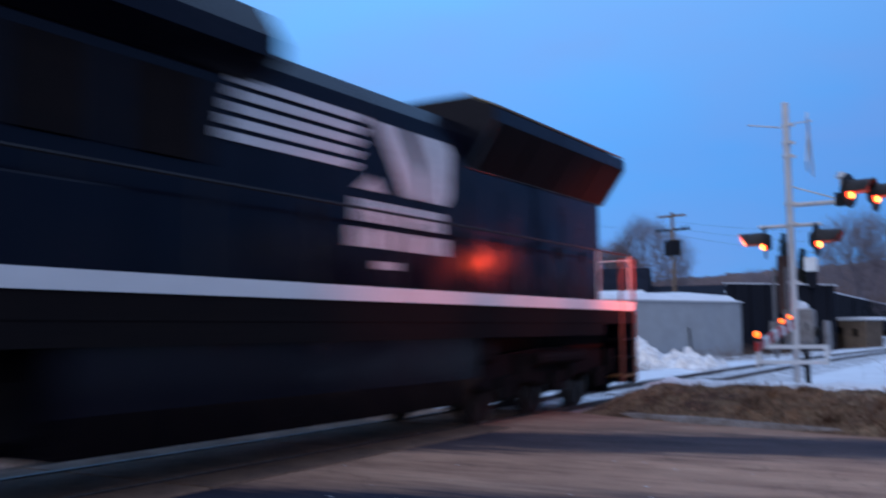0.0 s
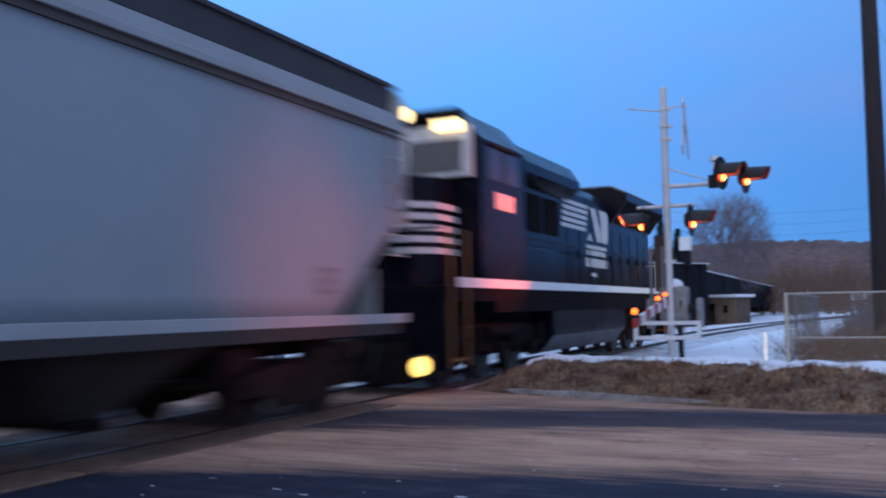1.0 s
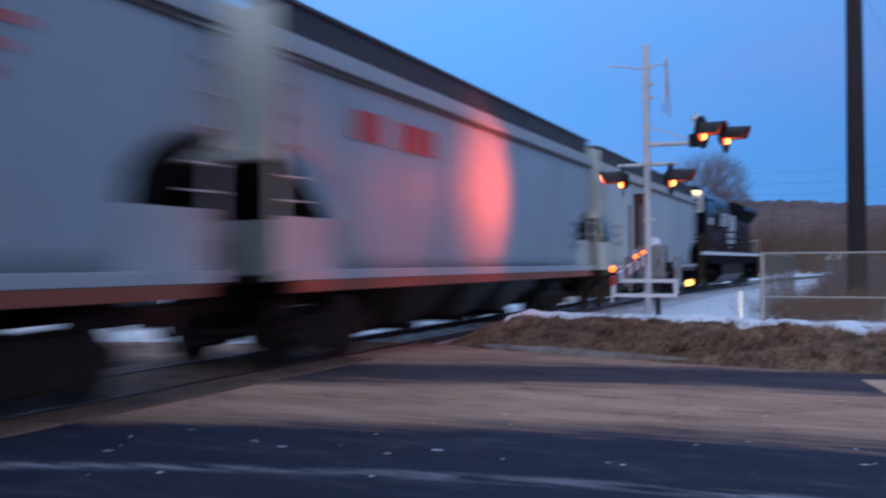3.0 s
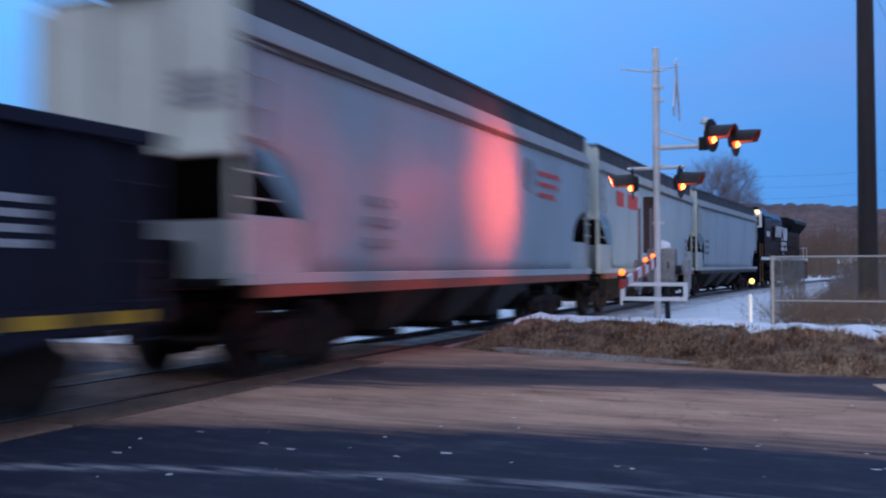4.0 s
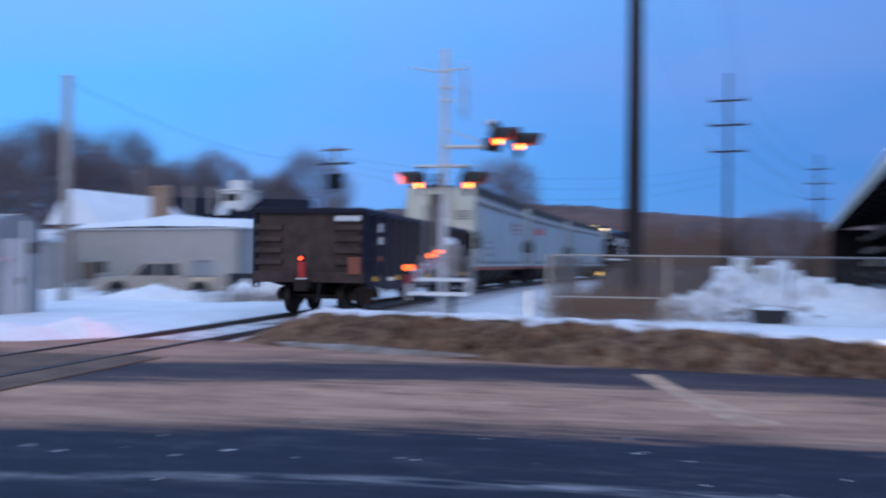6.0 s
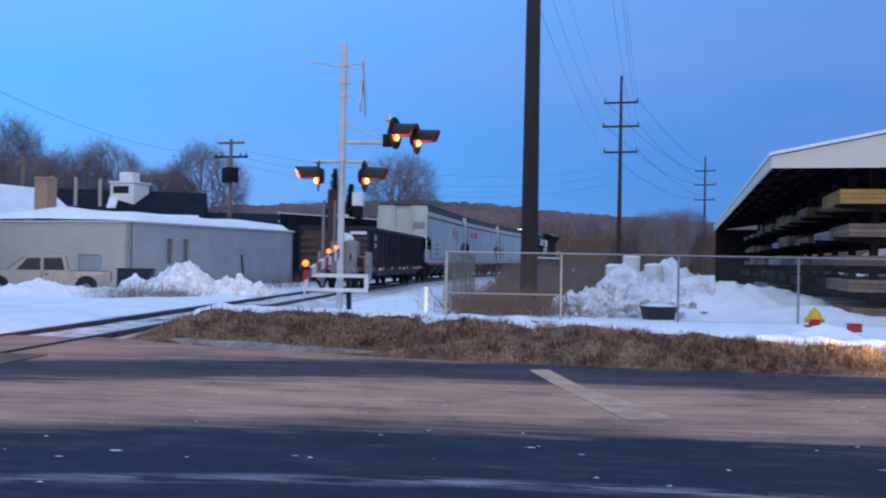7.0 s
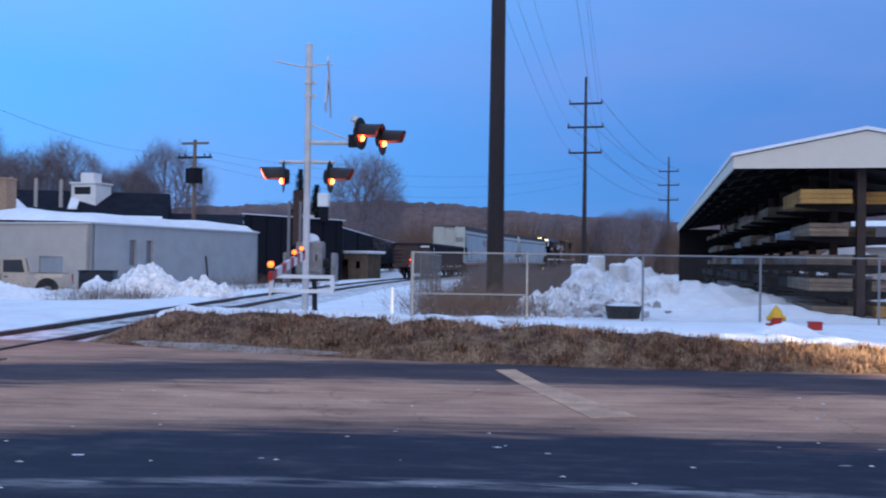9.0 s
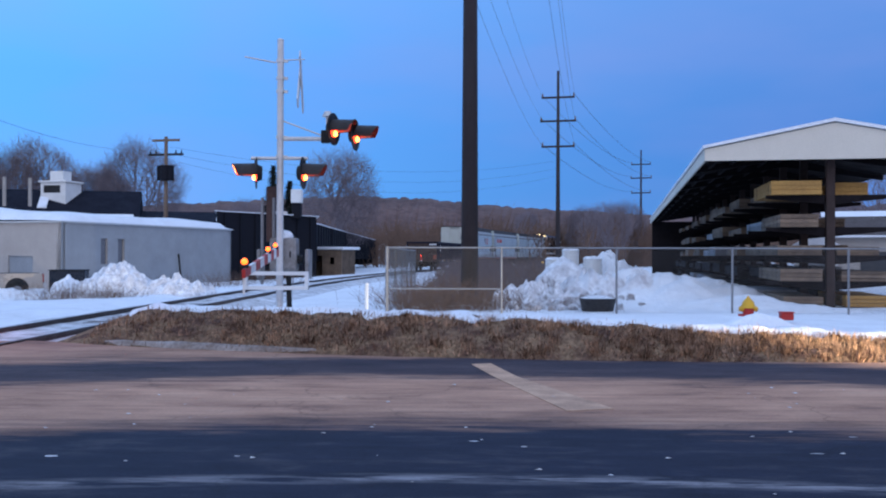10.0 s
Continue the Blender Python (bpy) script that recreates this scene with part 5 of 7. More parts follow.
                prism(bm, [(sy * h, z - 0.10), (sy * (h + 0.10), z - 0.05), (sy * (h + 0.10), z + 0.05), (sy * h, z + 0.10)], "x", min(sx * 0.72, sx * 1.44), max(sx * 0.72, sx * 1.44))
                part("end_rib", bm, M_GOND_END, c)
        part("end_placard", box(B(), 0.72, 1.42, min(sy * (h + 0.1), sy * (h + 0.115)), max(sy * (h + 0.1), sy * (h + 0.115)), 2.42, 2.55), M_LETTER, c, "pale stencilled strip")
        part("brake_box", box(B(), 1.1, 1.42, min(sy * h, sy * (h + 0.16)), max(sy * h, sy * (h + 0.16)), 1.05, 1.5, 0.02), M_SILL_RED, c)
        freight_truck(c, sy * (h - 1.75))
        coupler(c, sy * h, sy)
    # end-of-train marker on the trailing coupler
    m = part("marker", box(B(), -0.09, 0.09, -h - 0.60, -h - 0.44, 0.95, 1.36, 0.03), M_RED, c, "red end-of-train marker box")
    part("marker_head", box(B(), -0.08, 0.08, -h - 0.60, -h - 0.46, 1.36, 1.54, 0.03), M_BLACK, m)
    part("marker_lamp", tube(B(), (0, -h - 0.63, 1.45), (0, -h - 0.60, 1.45), 0.045, 0.045, 14), M_LENS, m, "lit red marker lamp")
    part("marker_clamp", box(B(), -0.12, 0.12, -h - 0.6, -h - 0.42, 0.72, 0.95), M_WHITE, m)
    return c


def locomotive():
    """Six-axle diesel, cab end trailing at -y, radiator end leading at +y."""
    c = thing("locomotive", pose(0, 0, 0), "black six-axle diesel locomotive with white stripes and lit headlights", "locomotive")
    part("platform", box(B(), -1.52, 1.52, -9.4, 9.65, 1.45, 1.74, 0.02), M_UNDER, c)
    for sx in (-1, 1):
        part("sill_stripe", box(B(), min(sx * 1.522, sx * 1.54), max(sx * 1.522, sx * 1.54), -9.0, 9.6, 1.70, 1.87), M_WHITE, c, "white stripe along the walkway edge")
        part("sill_skirt", box(B(), min(sx * 1.44, sx * 1.51), max(sx * 1.44, sx * 1.51), -7.2, 8.0, 1.25, 1.47), M_UNDER, c)
        # hand rails
        bm = B()
        tube(bm, (sx * 1.46, -5.3, 2.78), (sx * 1.46, 9.5, 2.78), 0.02, 0.02, 6)
        part("hand_rail", bm, M_BLACK, c)
        for i in range(10):
            y = -5.2 + 14.7 * i / 9
            part("stanchion", tube(B(), (sx * 1.46, y, 1.72), (sx * 1.46, y, 2.78), 0.02, 0.02, 6), M_WHITE if i > 7 else M_BLACK, c)
    part("underframe", box(B(), -0.9, 0.9, -9.3, 9.4, 0.85, 1.45), M_UNDER, c)
    # long hood
    bm = B()
    prism(bm, [(-0.98, 1.74), (0.98, 1.74), (0.98, 4.26), (0.80, 4.50), (-0.80, 4.50), (-0.98, 4.26)], "y", -5.3, 9.15)
    part("hood", bm, M_LOCO, c, "black engine hood")
    # tall equipment section behind the cab
    bm = B()
    prism(bm, [(-1.02, 4.02), (1.02, 4.02), (1.36, 4.22), (1.36, 4.44), (1.12, 4.80), (-1.12, 4.80), (-1.36, 4.44), (-1.36, 4.22)], "y", -5.4, -0.72)
    part("blower_housing", bm, M_LOCO, c)
    for y in (-4.6, -3.3, -2.0):
        for sx in (-1, 1):
            part("louvre", box(B(), min(sx * 0.98, sx * 1.02), max(sx * 0.98, sx * 1.02), y - 0.5, y + 0.5, 3.05, 3.9, 0.01), M_UNDER, c)
    # flared radiators
    bm = B()
    prism(bm, [(-1.0, 3.78), (1.0, 3.78), (1.48, 4.44), (1.48, 4.64), (0.95, 4.88), (-0.95, 4.88), (-1.48, 4.64), (-1.48, 4.44)], "y", 3.9, 9.35)
    part("radiator_housing", bm, M_LOCO, c, "flared radiator housing")
    part("radiator_top", box(B(), -0.93, 0.93, 4.0, 9.25, 4.885, 4.92), M_LOCO_TOP, c, "sooty tan radiator top")
    bm = B()
    prism(bm, [(-1.47, 4.665), (-0.97, 4.89), (-0.97, 4.92), (-1.49, 4.69)], "y", 3.95, 9.3)
    prism(bm, [(1.47, 4.665), (0.97, 4.89), (0.97, 4.92), (1.49, 4.69)], "y", 3.95, 9.3)
    part("radiator_shutter", bm, M_LOCO_TOP, c)
    for sx in (-1, 1):
        for q in range(4):
            y0 = 4.05 + 1.31 * q
            part("radiator_screen", prism(B(), [(sx * 1.014, 3.79), (sx * 1.486, 4.43), (sx * 1.50, 4.42), (sx * 1.028, 3.78)], "y", y0, y0 + 1.24), M_UNDER, c, "dark mesh radiator screen")
    for i in range(8):
        for sx in (-1, 1):
            y = -0.2 + 1.15 * i
            part("hood_door", box(B(), min(sx * 0.98, sx * 0.995), max(sx * 0.98, sx * 0.995), y - 0.5, y + 0.5, 1.95, 3.55), M_LOCO, c)
            part("door_latch", box(B(), min(sx * 0.995, sx * 1.02), max(sx * 0.995, sx * 1.02), y + 0.36, y + 0.42, 2.6, 2.8), M_UNDER, c)
    for y in (1.0, 2.4):
        part("exhaust_stack", box(B(), -0.3, 0.3, y - 0.4, y + 0.4, 4.50, 4.68, 0.03), M_UNDER, c)
    # cab
    bm = B()
    prism(bm, [(-1.50, 1.74), (1.50, 1.74), (1.52, 4.46), (1.05, 5.02), (-1.05, 5.02), (-1.52, 4.46)], "y", -7.85, -5.42)
    part("cab", bm, M_LOCO, c, "black full-width cab")
    part("cab_roof_visor", box(B(), -1.2, 1.2, -8.15, -7.80, 4.90, 5.0, 0.02), M_LOCO, c)
    bm = B()
    prism(bm, [(-7.853, 3.75), (-7.853, 4.74), (-8.0, 4.72), (-8.06, 3.75)], "x", -1.36, 1.36)
    part("windscreen_surround", bm, M_LETTER, c, "pale windscreen surround")
    for x0, x1 in ((-1.22, -0.12), (0.12, 1.22)):
        bm = B()
        prism(bm, [(-8.062, 3.84), (-8.015, 4.44), (-8.03, 4.44), (-8.078, 3.84)], "x", x0, x1)
        part("windscreen", bm, M_GLASS, c, "tinted windscreen")
    for sx in (-1, 1):
        for y0, y1 in ((-7.55, -6.75), (-6.6, -5.8)):
            part("side_window", box(B(), min(sx * 1.515, sx * 1.53), max(sx * 1.515, sx * 1.53), y0, y1, 3.74, 4.34, 0.004), M_GLASS, c, "dark cab side window")
        for k in range(4):
            y0 = -7.12 + 0.26 * k
            part("number_mark", box(B(), min(sx * 1.515, sx * 1.53), max(sx * 1.515, sx * 1.53), y0, y0 + 0.17, 3.20, 3.52), M_LETTER, c, "worn white number bar")
        part("sunshade", box(B(), min(sx * 1.5, sx * 1.62), max(sx * 1.5, sx * 1.62), -7.5, -5.9, 4.38, 4.42), M_BLACK, c)
    # nose
    bm = B()
    prism(bm, [(-1.02, -7.85), (-1.02, -8.75), (-0.70, -9.15), (0.70, -9.15), (1.02, -8.75), (1.02, -7.85)], "z", 1.74, 3.66)
    part("nose", bm, M_LOCO, c, "black nose with chamfered corners")
    for k in range(5):
        z = 2.30 + 0.20 * k
        bm = B()
        prism(bm, [(-1.03, -7.9), (-1.03, -8.757), (-0.705, -9.165), (0.705, -9.165), (1.03, -8.757), (1.03, -7.9)], "z", z, z + 0.11)
        part("nose_stripe", bm, M_LETTER, c, "white nose stripe")
    part("nose_door", box(B(), -0.30, 0.30, -9.175, -9.168, 1.8, 3.3), M_LOCO, c)
    for sx in (-1, 1):
        part("number_board", box(B(), sx * 0.95 - 0.3, sx * 0.95 + 0.3, -8.12, -8.02, 4.60, 4.80, 0.02), M_HEADLAMP, c, "lit number board")
        lam = part("headlight", tube(B(), (sx * 0.17, -8.10, 4.94), (sx * 0.17, -8.22, 4.94), 0.13, 0.15, 16), M_BLACK, c)
        part("lens", tube(B(), (sx * 0.17, -8.222, 4.94), (sx * 0.17, -8.235, 4.94), 0.13, 0.12, 16), M_HEADLAMP, lam, "glowing headlight lens")
        d = part("ditch_light", box(B(), sx * 1.06 - 0.19, sx * 1.06 + 0.19, -9.62, -9.46, 0.24, 0.64, 0.03), M_BLACK, c)
        part("lens", tube(B(), (sx * 1.06, -9.622, 0.44), (sx * 1.06, -9.645, 0.44), 0.165, 0.155, 16), M_DITCH, d, "glowing yellow ditch light")
    # the lettered logo on the hood, as plain shapes
    for sx in (-1, 1):
        x0, x1 = min(sx * 1.0, sx * 1.012), max(sx * 1.0, sx * 1.012)
        for k in range(5):
            bm = B()
            z = 3.34 + 0.155 * k
            prism(bm, [(-1.25 + 0.05 * k, z), (0.95 + 0.06 * k, z), (1.08 + 0.06 * k, z + 0.10), (-1.25 + 0.05 * k, z + 0.10)], "x", x0, x1)
            part("logo_stripe", bm, M_LETTER, c, "white logo stripe")
        for pts in ([(1.12, 3.12), (1.62, 3.12), (1.46, 3.34)], [(1.48, 4.04), (2.06, 4.04), (2.52, 3.44), (2.52, 3.12), (2.16, 3.12)],
                    [(2.62, 3.20), (2.72, 3.12), (3.22, 3.12), (3.36, 3.28), (3.40, 3.92), (3.28, 4.04), (2.40, 4.04), (2.62, 3.64)]):
            part("logo_shape", prism(B(), pts, "x", x0, x1), M_LETTER, c, "plain white angular logo shape")
        for z0, z1, y0, y1 in ((2.72, 3.0, 1.05, 3.2), (2.40, 2.64, 0.95, 3.3)):
            for k in range(7):
                a = y0 + (y1 - y0) * k / 7
                part("lettering", box(B(), x0, x1, a, a + (y1 - y0) / 7 - 0.05, z0, z1), M_LETTER, c)
        part("data_mark", box(B(), x0, x1, 1.5, 2.0, 2.14, 2.24), M_LETTER, c)
    # pilots, steps, snow plough
    for sy in (-1, 1):
        y = 9.7 if sy > 0 else -9.48
        part("pilot", box(B(), -1.48, 1.48, min(y, y - sy * 0.16), max(y, y - sy * 0.16), 0.35, 1.66, 0.02), M_LOCO, c)
        bm = B()
        prism(bm, [(y, 0.14), (y + sy * 0.34, 0.16), (y + sy * 0.06, 0.85), (y, 0.85)], "x", -0.8, 0.8)
        part("snow_plough", bm, M_UNDER, c)
        part("end_rail", tube(B(), (-1.4, y, 2.7), (1.4, y, 2.7), 0.022, 0.022, 6), M_WHITE if sy > 0 else M_BLACK, c)
        for sx in (-1, 1):
            for z in (0.5, 0.85, 1.2):
                part("step", box(B(), sx * 1.36 - 0.18, sx * 1.36 + 0.18, min(y - sy * 0.2, y - sy * 0.8), max(y - sy * 0.2, y - sy * 0.8), z, z + 0.04), M_STEP if z < 0.6 else M_UNDER, c)
            for yy in (0.14, 0.86):
                part("grab_iron", box(B(), sx * 1.52 - 0.02, sx * 1.52 + 0.02, y - sy * yy - 0.025, y - sy * yy + 0.025, 0.4, 2.7), M_STEP if sy < 0 else M_SILL_RED, c)
        coupler(c, sy * 9.7, sy)
        # three-axle truck
        yc = sy * 6.35
        for sx in (-1, 1):
            bm = B()
            prism(bm, [(yc - 2.7, 0.62), (yc - 2.5, 1.0), (yc - 0.6, 1.12), (yc + 0.6, 1.12), (yc + 2.5, 1.0), (yc + 2.7, 0.62), (yc + 2.3, 0.5), (yc + 1.2, 0.66), (yc + 0.4, 0.5), (yc - 0.4, 0.5), (yc - 1.2, 0.66), (yc - 2.3, 0.5)], "x", min(sx * 1.0, sx * 1.2), max(sx * 1.0, sx * 1.2))
            for dy in (-1.85, 0, 1.85):
                box(bm, min(sx * 1.2, sx * 1.34), max(sx * 1.2, sx * 1.34), yc + dy - 0.18, yc + dy + 0.18, 0.38, 0.72, 0.02)
                tube(bm, (sx * 1.28, yc + dy + 0.5, 0.6), (sx * 1.28, yc + dy + 0.5, 1.05), 0.10, 0.10, 10)
            tube(bm, (sx * 1.3, yc - 0.9, 0.95), (sx * 1.3, yc + 0.9, 0.95), 0.11, 0.11, 10)
            part("truck_frame", bm, M_UNDER, c, "grimy three-axle truck frame")
        for dy in (-1.85, 0, 1.85):
            wheelset(c, yc + dy, 0.53)
    bm = B()
    prism(bm, [(-1.46, 1.30), (1.46, 1.30), (1.46, 0.75), (1.1, 0.36), (-1.1, 0.36), (-1.46, 0.75)], "y", -3.5, 3.3)
    part("fuel_tank", bm, M_LOCO, c, "black fuel tank")
    for sx in (-1, 1):
        part("air_reservoir", tube(B(), (sx * 1.2, 3.1, 1.1), (sx * 1.2, 4.0, 1.1), 0.2, 0.2, 14), M_UNDER, c)
        part("battery_box", box(B(), min(sx * 1.1, sx * 1.48), max(sx * 1.1, sx * 1.48), -5.4, -3.1, 1.74, 2.6, 0.03), M_LOCO, c)
    # the whole body rides a little higher on its springs than drawn above
    for ob in (*c.children, *[q for p in c.children for q in p.children]):
        if ob.name.split(".")[0] in ("wheelset", "truck_frame", "snow_plough", "ditch_light", "step"):
            continue
        for v in ob.data.vertices:
            if v.co.z > 1.2:
                v.co.z += 0.06 + 0.014 * (v.co.z - 1.2)
    return c


# offsets are metres ahead of the gondola's trailing end
GOND = gondola(16.1)
HOP_C = hopper(15.3, "pale grey covered hopper car with faded red and dark marks", M_SILL_RED, False)
HOP_B = hopper(15.55, "pale grey covered hopper car with red lettering and a red-brown sill", M_SILL_RED, False)
HOP_A = hopper(17.1, "plain pale grey covered hopper car with a dark roof walkway", M_UNDERCAR_SHADE, True)
LOCO = locomotive()
TRAIN = [(GOND, 8.05, 6.3), (HOP_C, 25.1, 5.5), (HOP_B, 41.78, 5.6), (HOP_A, 59.35, 6.35), (LOCO, 79.1, 6.35)]

# marks on the hoppers' sides
for k in range(6):   # red lettering as plain bars
    y = -5.9 + 0.48 * k
    if k == 2:
        continue
    plate(HOP_B, 1.592, y, y + 0.40, 3.18, 3.62, M_LETTER_RED)
for k in range(3):
    plate(HOP_B, 1.595, 5.7, 6.3, 2.35 - 0.28 * k, 2.47 - 0.28 * k, M_LETTER_DARK)
for k in range(3):
    plate(HOP_C, 1.592, 3.2, 4.9 - 0.2 * k, 3.42 - 0.24 * k, 3.52 - 0.24 * k, M_LETTER_RED)
part("emblem", tube(B(), (1.587, 2.6, 3.36), (1.60, 2.6, 3.36), 0.36, 0.36, 20), M_LETTER_DARK, HOP_C, "faded dark round emblem")
for k in range(3):
    plate(HOP_C, 1.592, -4.7, -3.9, 2.30 - 0.30 * k, 2.42 - 0.30 * k, M_LETTER_DARK)
    plate(HOP_A, 1.592, -7.0, -6.2, 2.45 - 0.26 * k, 2.57 - 0.26 * k, M_LETTER_DARK)
    plate(HOP_A, 1.592, 6.2, 6.5, 1.62 + 0.14 * k, 1.68 + 0.14 * k, M_LETTER_DARK)
for k in range(4):
    part("lettering", box(B(), 0.65, 1.35, -7.70, -7.672, 3.28 + 0.11 * k, 3.34 + 0.11 * k), M_LETTER_DARK, HOP_C)


def along(t):
    """Where the gondola's trailing end is on the track at t seconds."""
    if t <= 4.5:
        return -0.85 - 15.55 * (4.5 - t)
    if t <= 6.5:
        u = t - 4.5
        return -0.85 + 15.55 * u + 0.31 * u * u
    return -0.85 + 31.1 + 1.24 + 16.8 * (t - 6.5)


def motions():
    times = [0.5 * i for i in range(21)]
    for car, mid, half in TRAIN:
        rows = []
        for t in times:
            s = along(t) + mid
            xa, ya, _ = track(s - half)
            xb, yb, _ = track(s + half)
            rows.append((t, pose((xa + xb) / 2, (ya + yb) / 2, 0, 0, 0, -math.degrees(math.atan2(xb - xa, yb - ya)))))
        walk(car, rows)
    # wheels roll
    steps = [i / FPS for i in range(301)]
    for ob, r, y in WHEELS:
        walk(ob, [(t, pose(0, y, r, -math.degrees((along(t) - along(0)) / r) % 360)) for t in steps])


# ---- buildings ----
def wall_with_holes(bm, ln, hgt, t, holes):
    """A wall along +x from 0 to ln, its outer face at y = 0, with holes (x0, x1, z0, z1)."""
    xs = sorted({0.0, ln, *[h[0] for h in holes], *[h[1] for h in holes]})
    for a, b in zip(xs[:-1], xs[1:]):
        cuts = sorted((h[2], h[3]) for h in holes if h[0] <= a and h[1] >= b)
        z = -0.6
        for z0, z1 in cuts:
            box(bm, a, b, 0, t, z, z0)
            z = z1
        box(bm, a, b, 0, t, z, hgt)
    bmesh.ops.remove_doubles(bm, verts=bm.verts[:], dist=0.0005)


def build_block_building():
    cx, cy, ang = -21.1, 49.6, 71.0   # near corner and heading of the long wall
    b = thing("block_building", pose(cx, cy, -0.42), "low tan and grey block building with a snow-covered roof", "building")
    hgt = 3.55
    # long grey wall along the track, its sky light put into the bluish colour
    bm = B()
    wall_with_holes(bm, 16.4, hgt, 0.3, [(3.1, 3.7, 1.3, 2.75), (4.55, 5.15, 1.3, 2.75)])
    part("wall", bm, M_WALL_GREY, b, "block wall with bluish sky light put into its grey", at=pose(0, 0, 0, 0, 0, ang))
    for x0 in (3.1, 4.55):
        w = part("window", box(box(B(), x0 - 0.02, x0 + 0.03, 0.05, 0.15, 1.3, 2.75), x0 + 0.57, x0 + 0.62, 0.05, 0.15, 1.3, 2.75), M_WALL_TAN, b, at=pose(0, 0, 0, 0, 0, ang))
        part("pane", box(B(), x0 + 0.03, x0 + 0.57, 0.14, 0.16, 1.3, 2.75), M_PANE_GREY, w)
    # tan wall facing the road
    bm = B()
    wall_with_holes(bm, 14.0, hgt, 0.3, [(10.4, 12.1, 0.75, 1.75), (2.3, 3.2, 0.9, 1.6)])
    m_l = pose(-14.0 * math.cos(radians(ang - 90)), -14.0 * math.sin(radians(ang - 90)), 0, 0, 0, ang - 90)
    part("wall", bm, M_WALL_TAN, b, "tan painted block wall", at=m_l)
    w = part("window", box(B(), 10.35, 12.15, -0.03, 0.1, 0.68, 0.76), M_WALL_TAN, b, at=m_l)
    part("pane", box(B(), 10.4, 12.1, 0.08, 0.1, 0.75, 1.75), M_WALL_GREY, w)
    w = part("window", box(B(), 2.25, 3.25, -0.03, 0.1, 0.82, 0.9), M_WALL_TAN, b, at=m_l)
    part("pane", box(B(), 2.3, 3.2, 0.12, 0.14, 0.9, 1.6), M_GLASS, w)
    part("notice_board", box(B(), 1.0, 2.2, -0.06, -0.01, 0.5, 1.55, 0.01), M_LUMBER, b, at=m_l)
    m_r = pose(0, 0, 0, 0, 0, ang)
    part("wall", box(B(), 0, 14.0, 0, 0.3, -0.6, hgt), M_WALL_TAN, b, at=m_r @ pose(16.4, 14.0, 0, 0, 0, 180) @ pose(2.4, 0, 0))
    part("wall", box(B(), 16.1, 16.4, 0, 14, -0.6, hgt), M_WALL_GREY, b, at=m_r)
    part("roof_edge", box(box(B(), -0.12, 16.5, -0.12, 0.2, hgt, hgt + 0.09), -0.12, 0.2, 0.2, 14, hgt, hgt + 0.09), M_ALU, b, "metal roof edge", at=m_r)
    # snow on a shallow roof that rises behind the edge
    bm = B()
    n = 24
    rows = []
    for i in range(n + 1):
        row = []
        for j in range(n + 1):
            x, y = 16.6 * i / n - 0.1, 14 * j / n - 0.08
            z = hgt + 0.09 + (0.30 if 0 < i < n and j > 0 else 0.0) + 0.8 * max(0.0, 1 - abs(y / 14 - 0.5) * 2) ** 0.7 * (0.75 + 0.25 * wobble(x, y, 3, 0.3)) * min(1, x / 3 + 0.25)
            row.append(bm.verts.new((x, y, z)))
        rows.append(row)
    for i in range(n):
        for j in range(n):
            bm.faces.new((rows[i][j], rows[i + 1][j], rows[i + 1][j + 1], rows[i][j + 1]))
    part("roof", bm, M_SNOW, b, "snow-covered low roof", smooth=True, at=m_r)
    part("drain_pipe", tube(B(), (10.6, -0.05, 0.1), (10.3, -0.05, 1.9), 0.05, 0.05, 8), M_BLACK, b, at=m_r)
    # low annexe beyond the tan wall
    a = thing("annexe", pose(-38.5, 44.4, -0.42, 0, 0, ang - 90), "low tan annexe with a snowy roof edge", "building")
    part("wall", box(B(), -6, 5.0, 0, 7, -0.6, 3.2), M_WALL_TAN, a)
    part("roof", box(B(), -6.2, 5.0, -0.15, 7.1, 3.2, 3.42, 0.05), M_SNOW, a, "snow on the roof")
    # brick house with a snowy gable and a tall chimney
    h = thing("brick_house", pose(-43.0, 64.5, -0.5, 0, 0, -12), "red brick house with a snow-covered roof and chimney", "house")
    part("wall", box(B(), 0.8, 5.6, 0, 10, -0.5, 4.4), M_BRICK, h)
    bm = B()
    prism(bm, [(0.4, 4.4), (6.0, 4.4), (2.4, 7.1)], "y", -0.4, 10.4)
    part("roof", bm, M_SNOW, h, "snow-covered roof")
    ch = thing("chimney", pose(-28.8, 55.2, -0.5, 0, 0, -12), "square brown brick chimney", "chimney")
    part("flue", box(B(), -0.45, 0.45, -0.45, 0.45, -0.3, 6.35), M_CHIMNEY, ch)
    part("coping", box(B(), -0.5, 0.5, -0.5, 0.5, 6.35, 6.5, 0.03), M_CHIMNEY, ch)


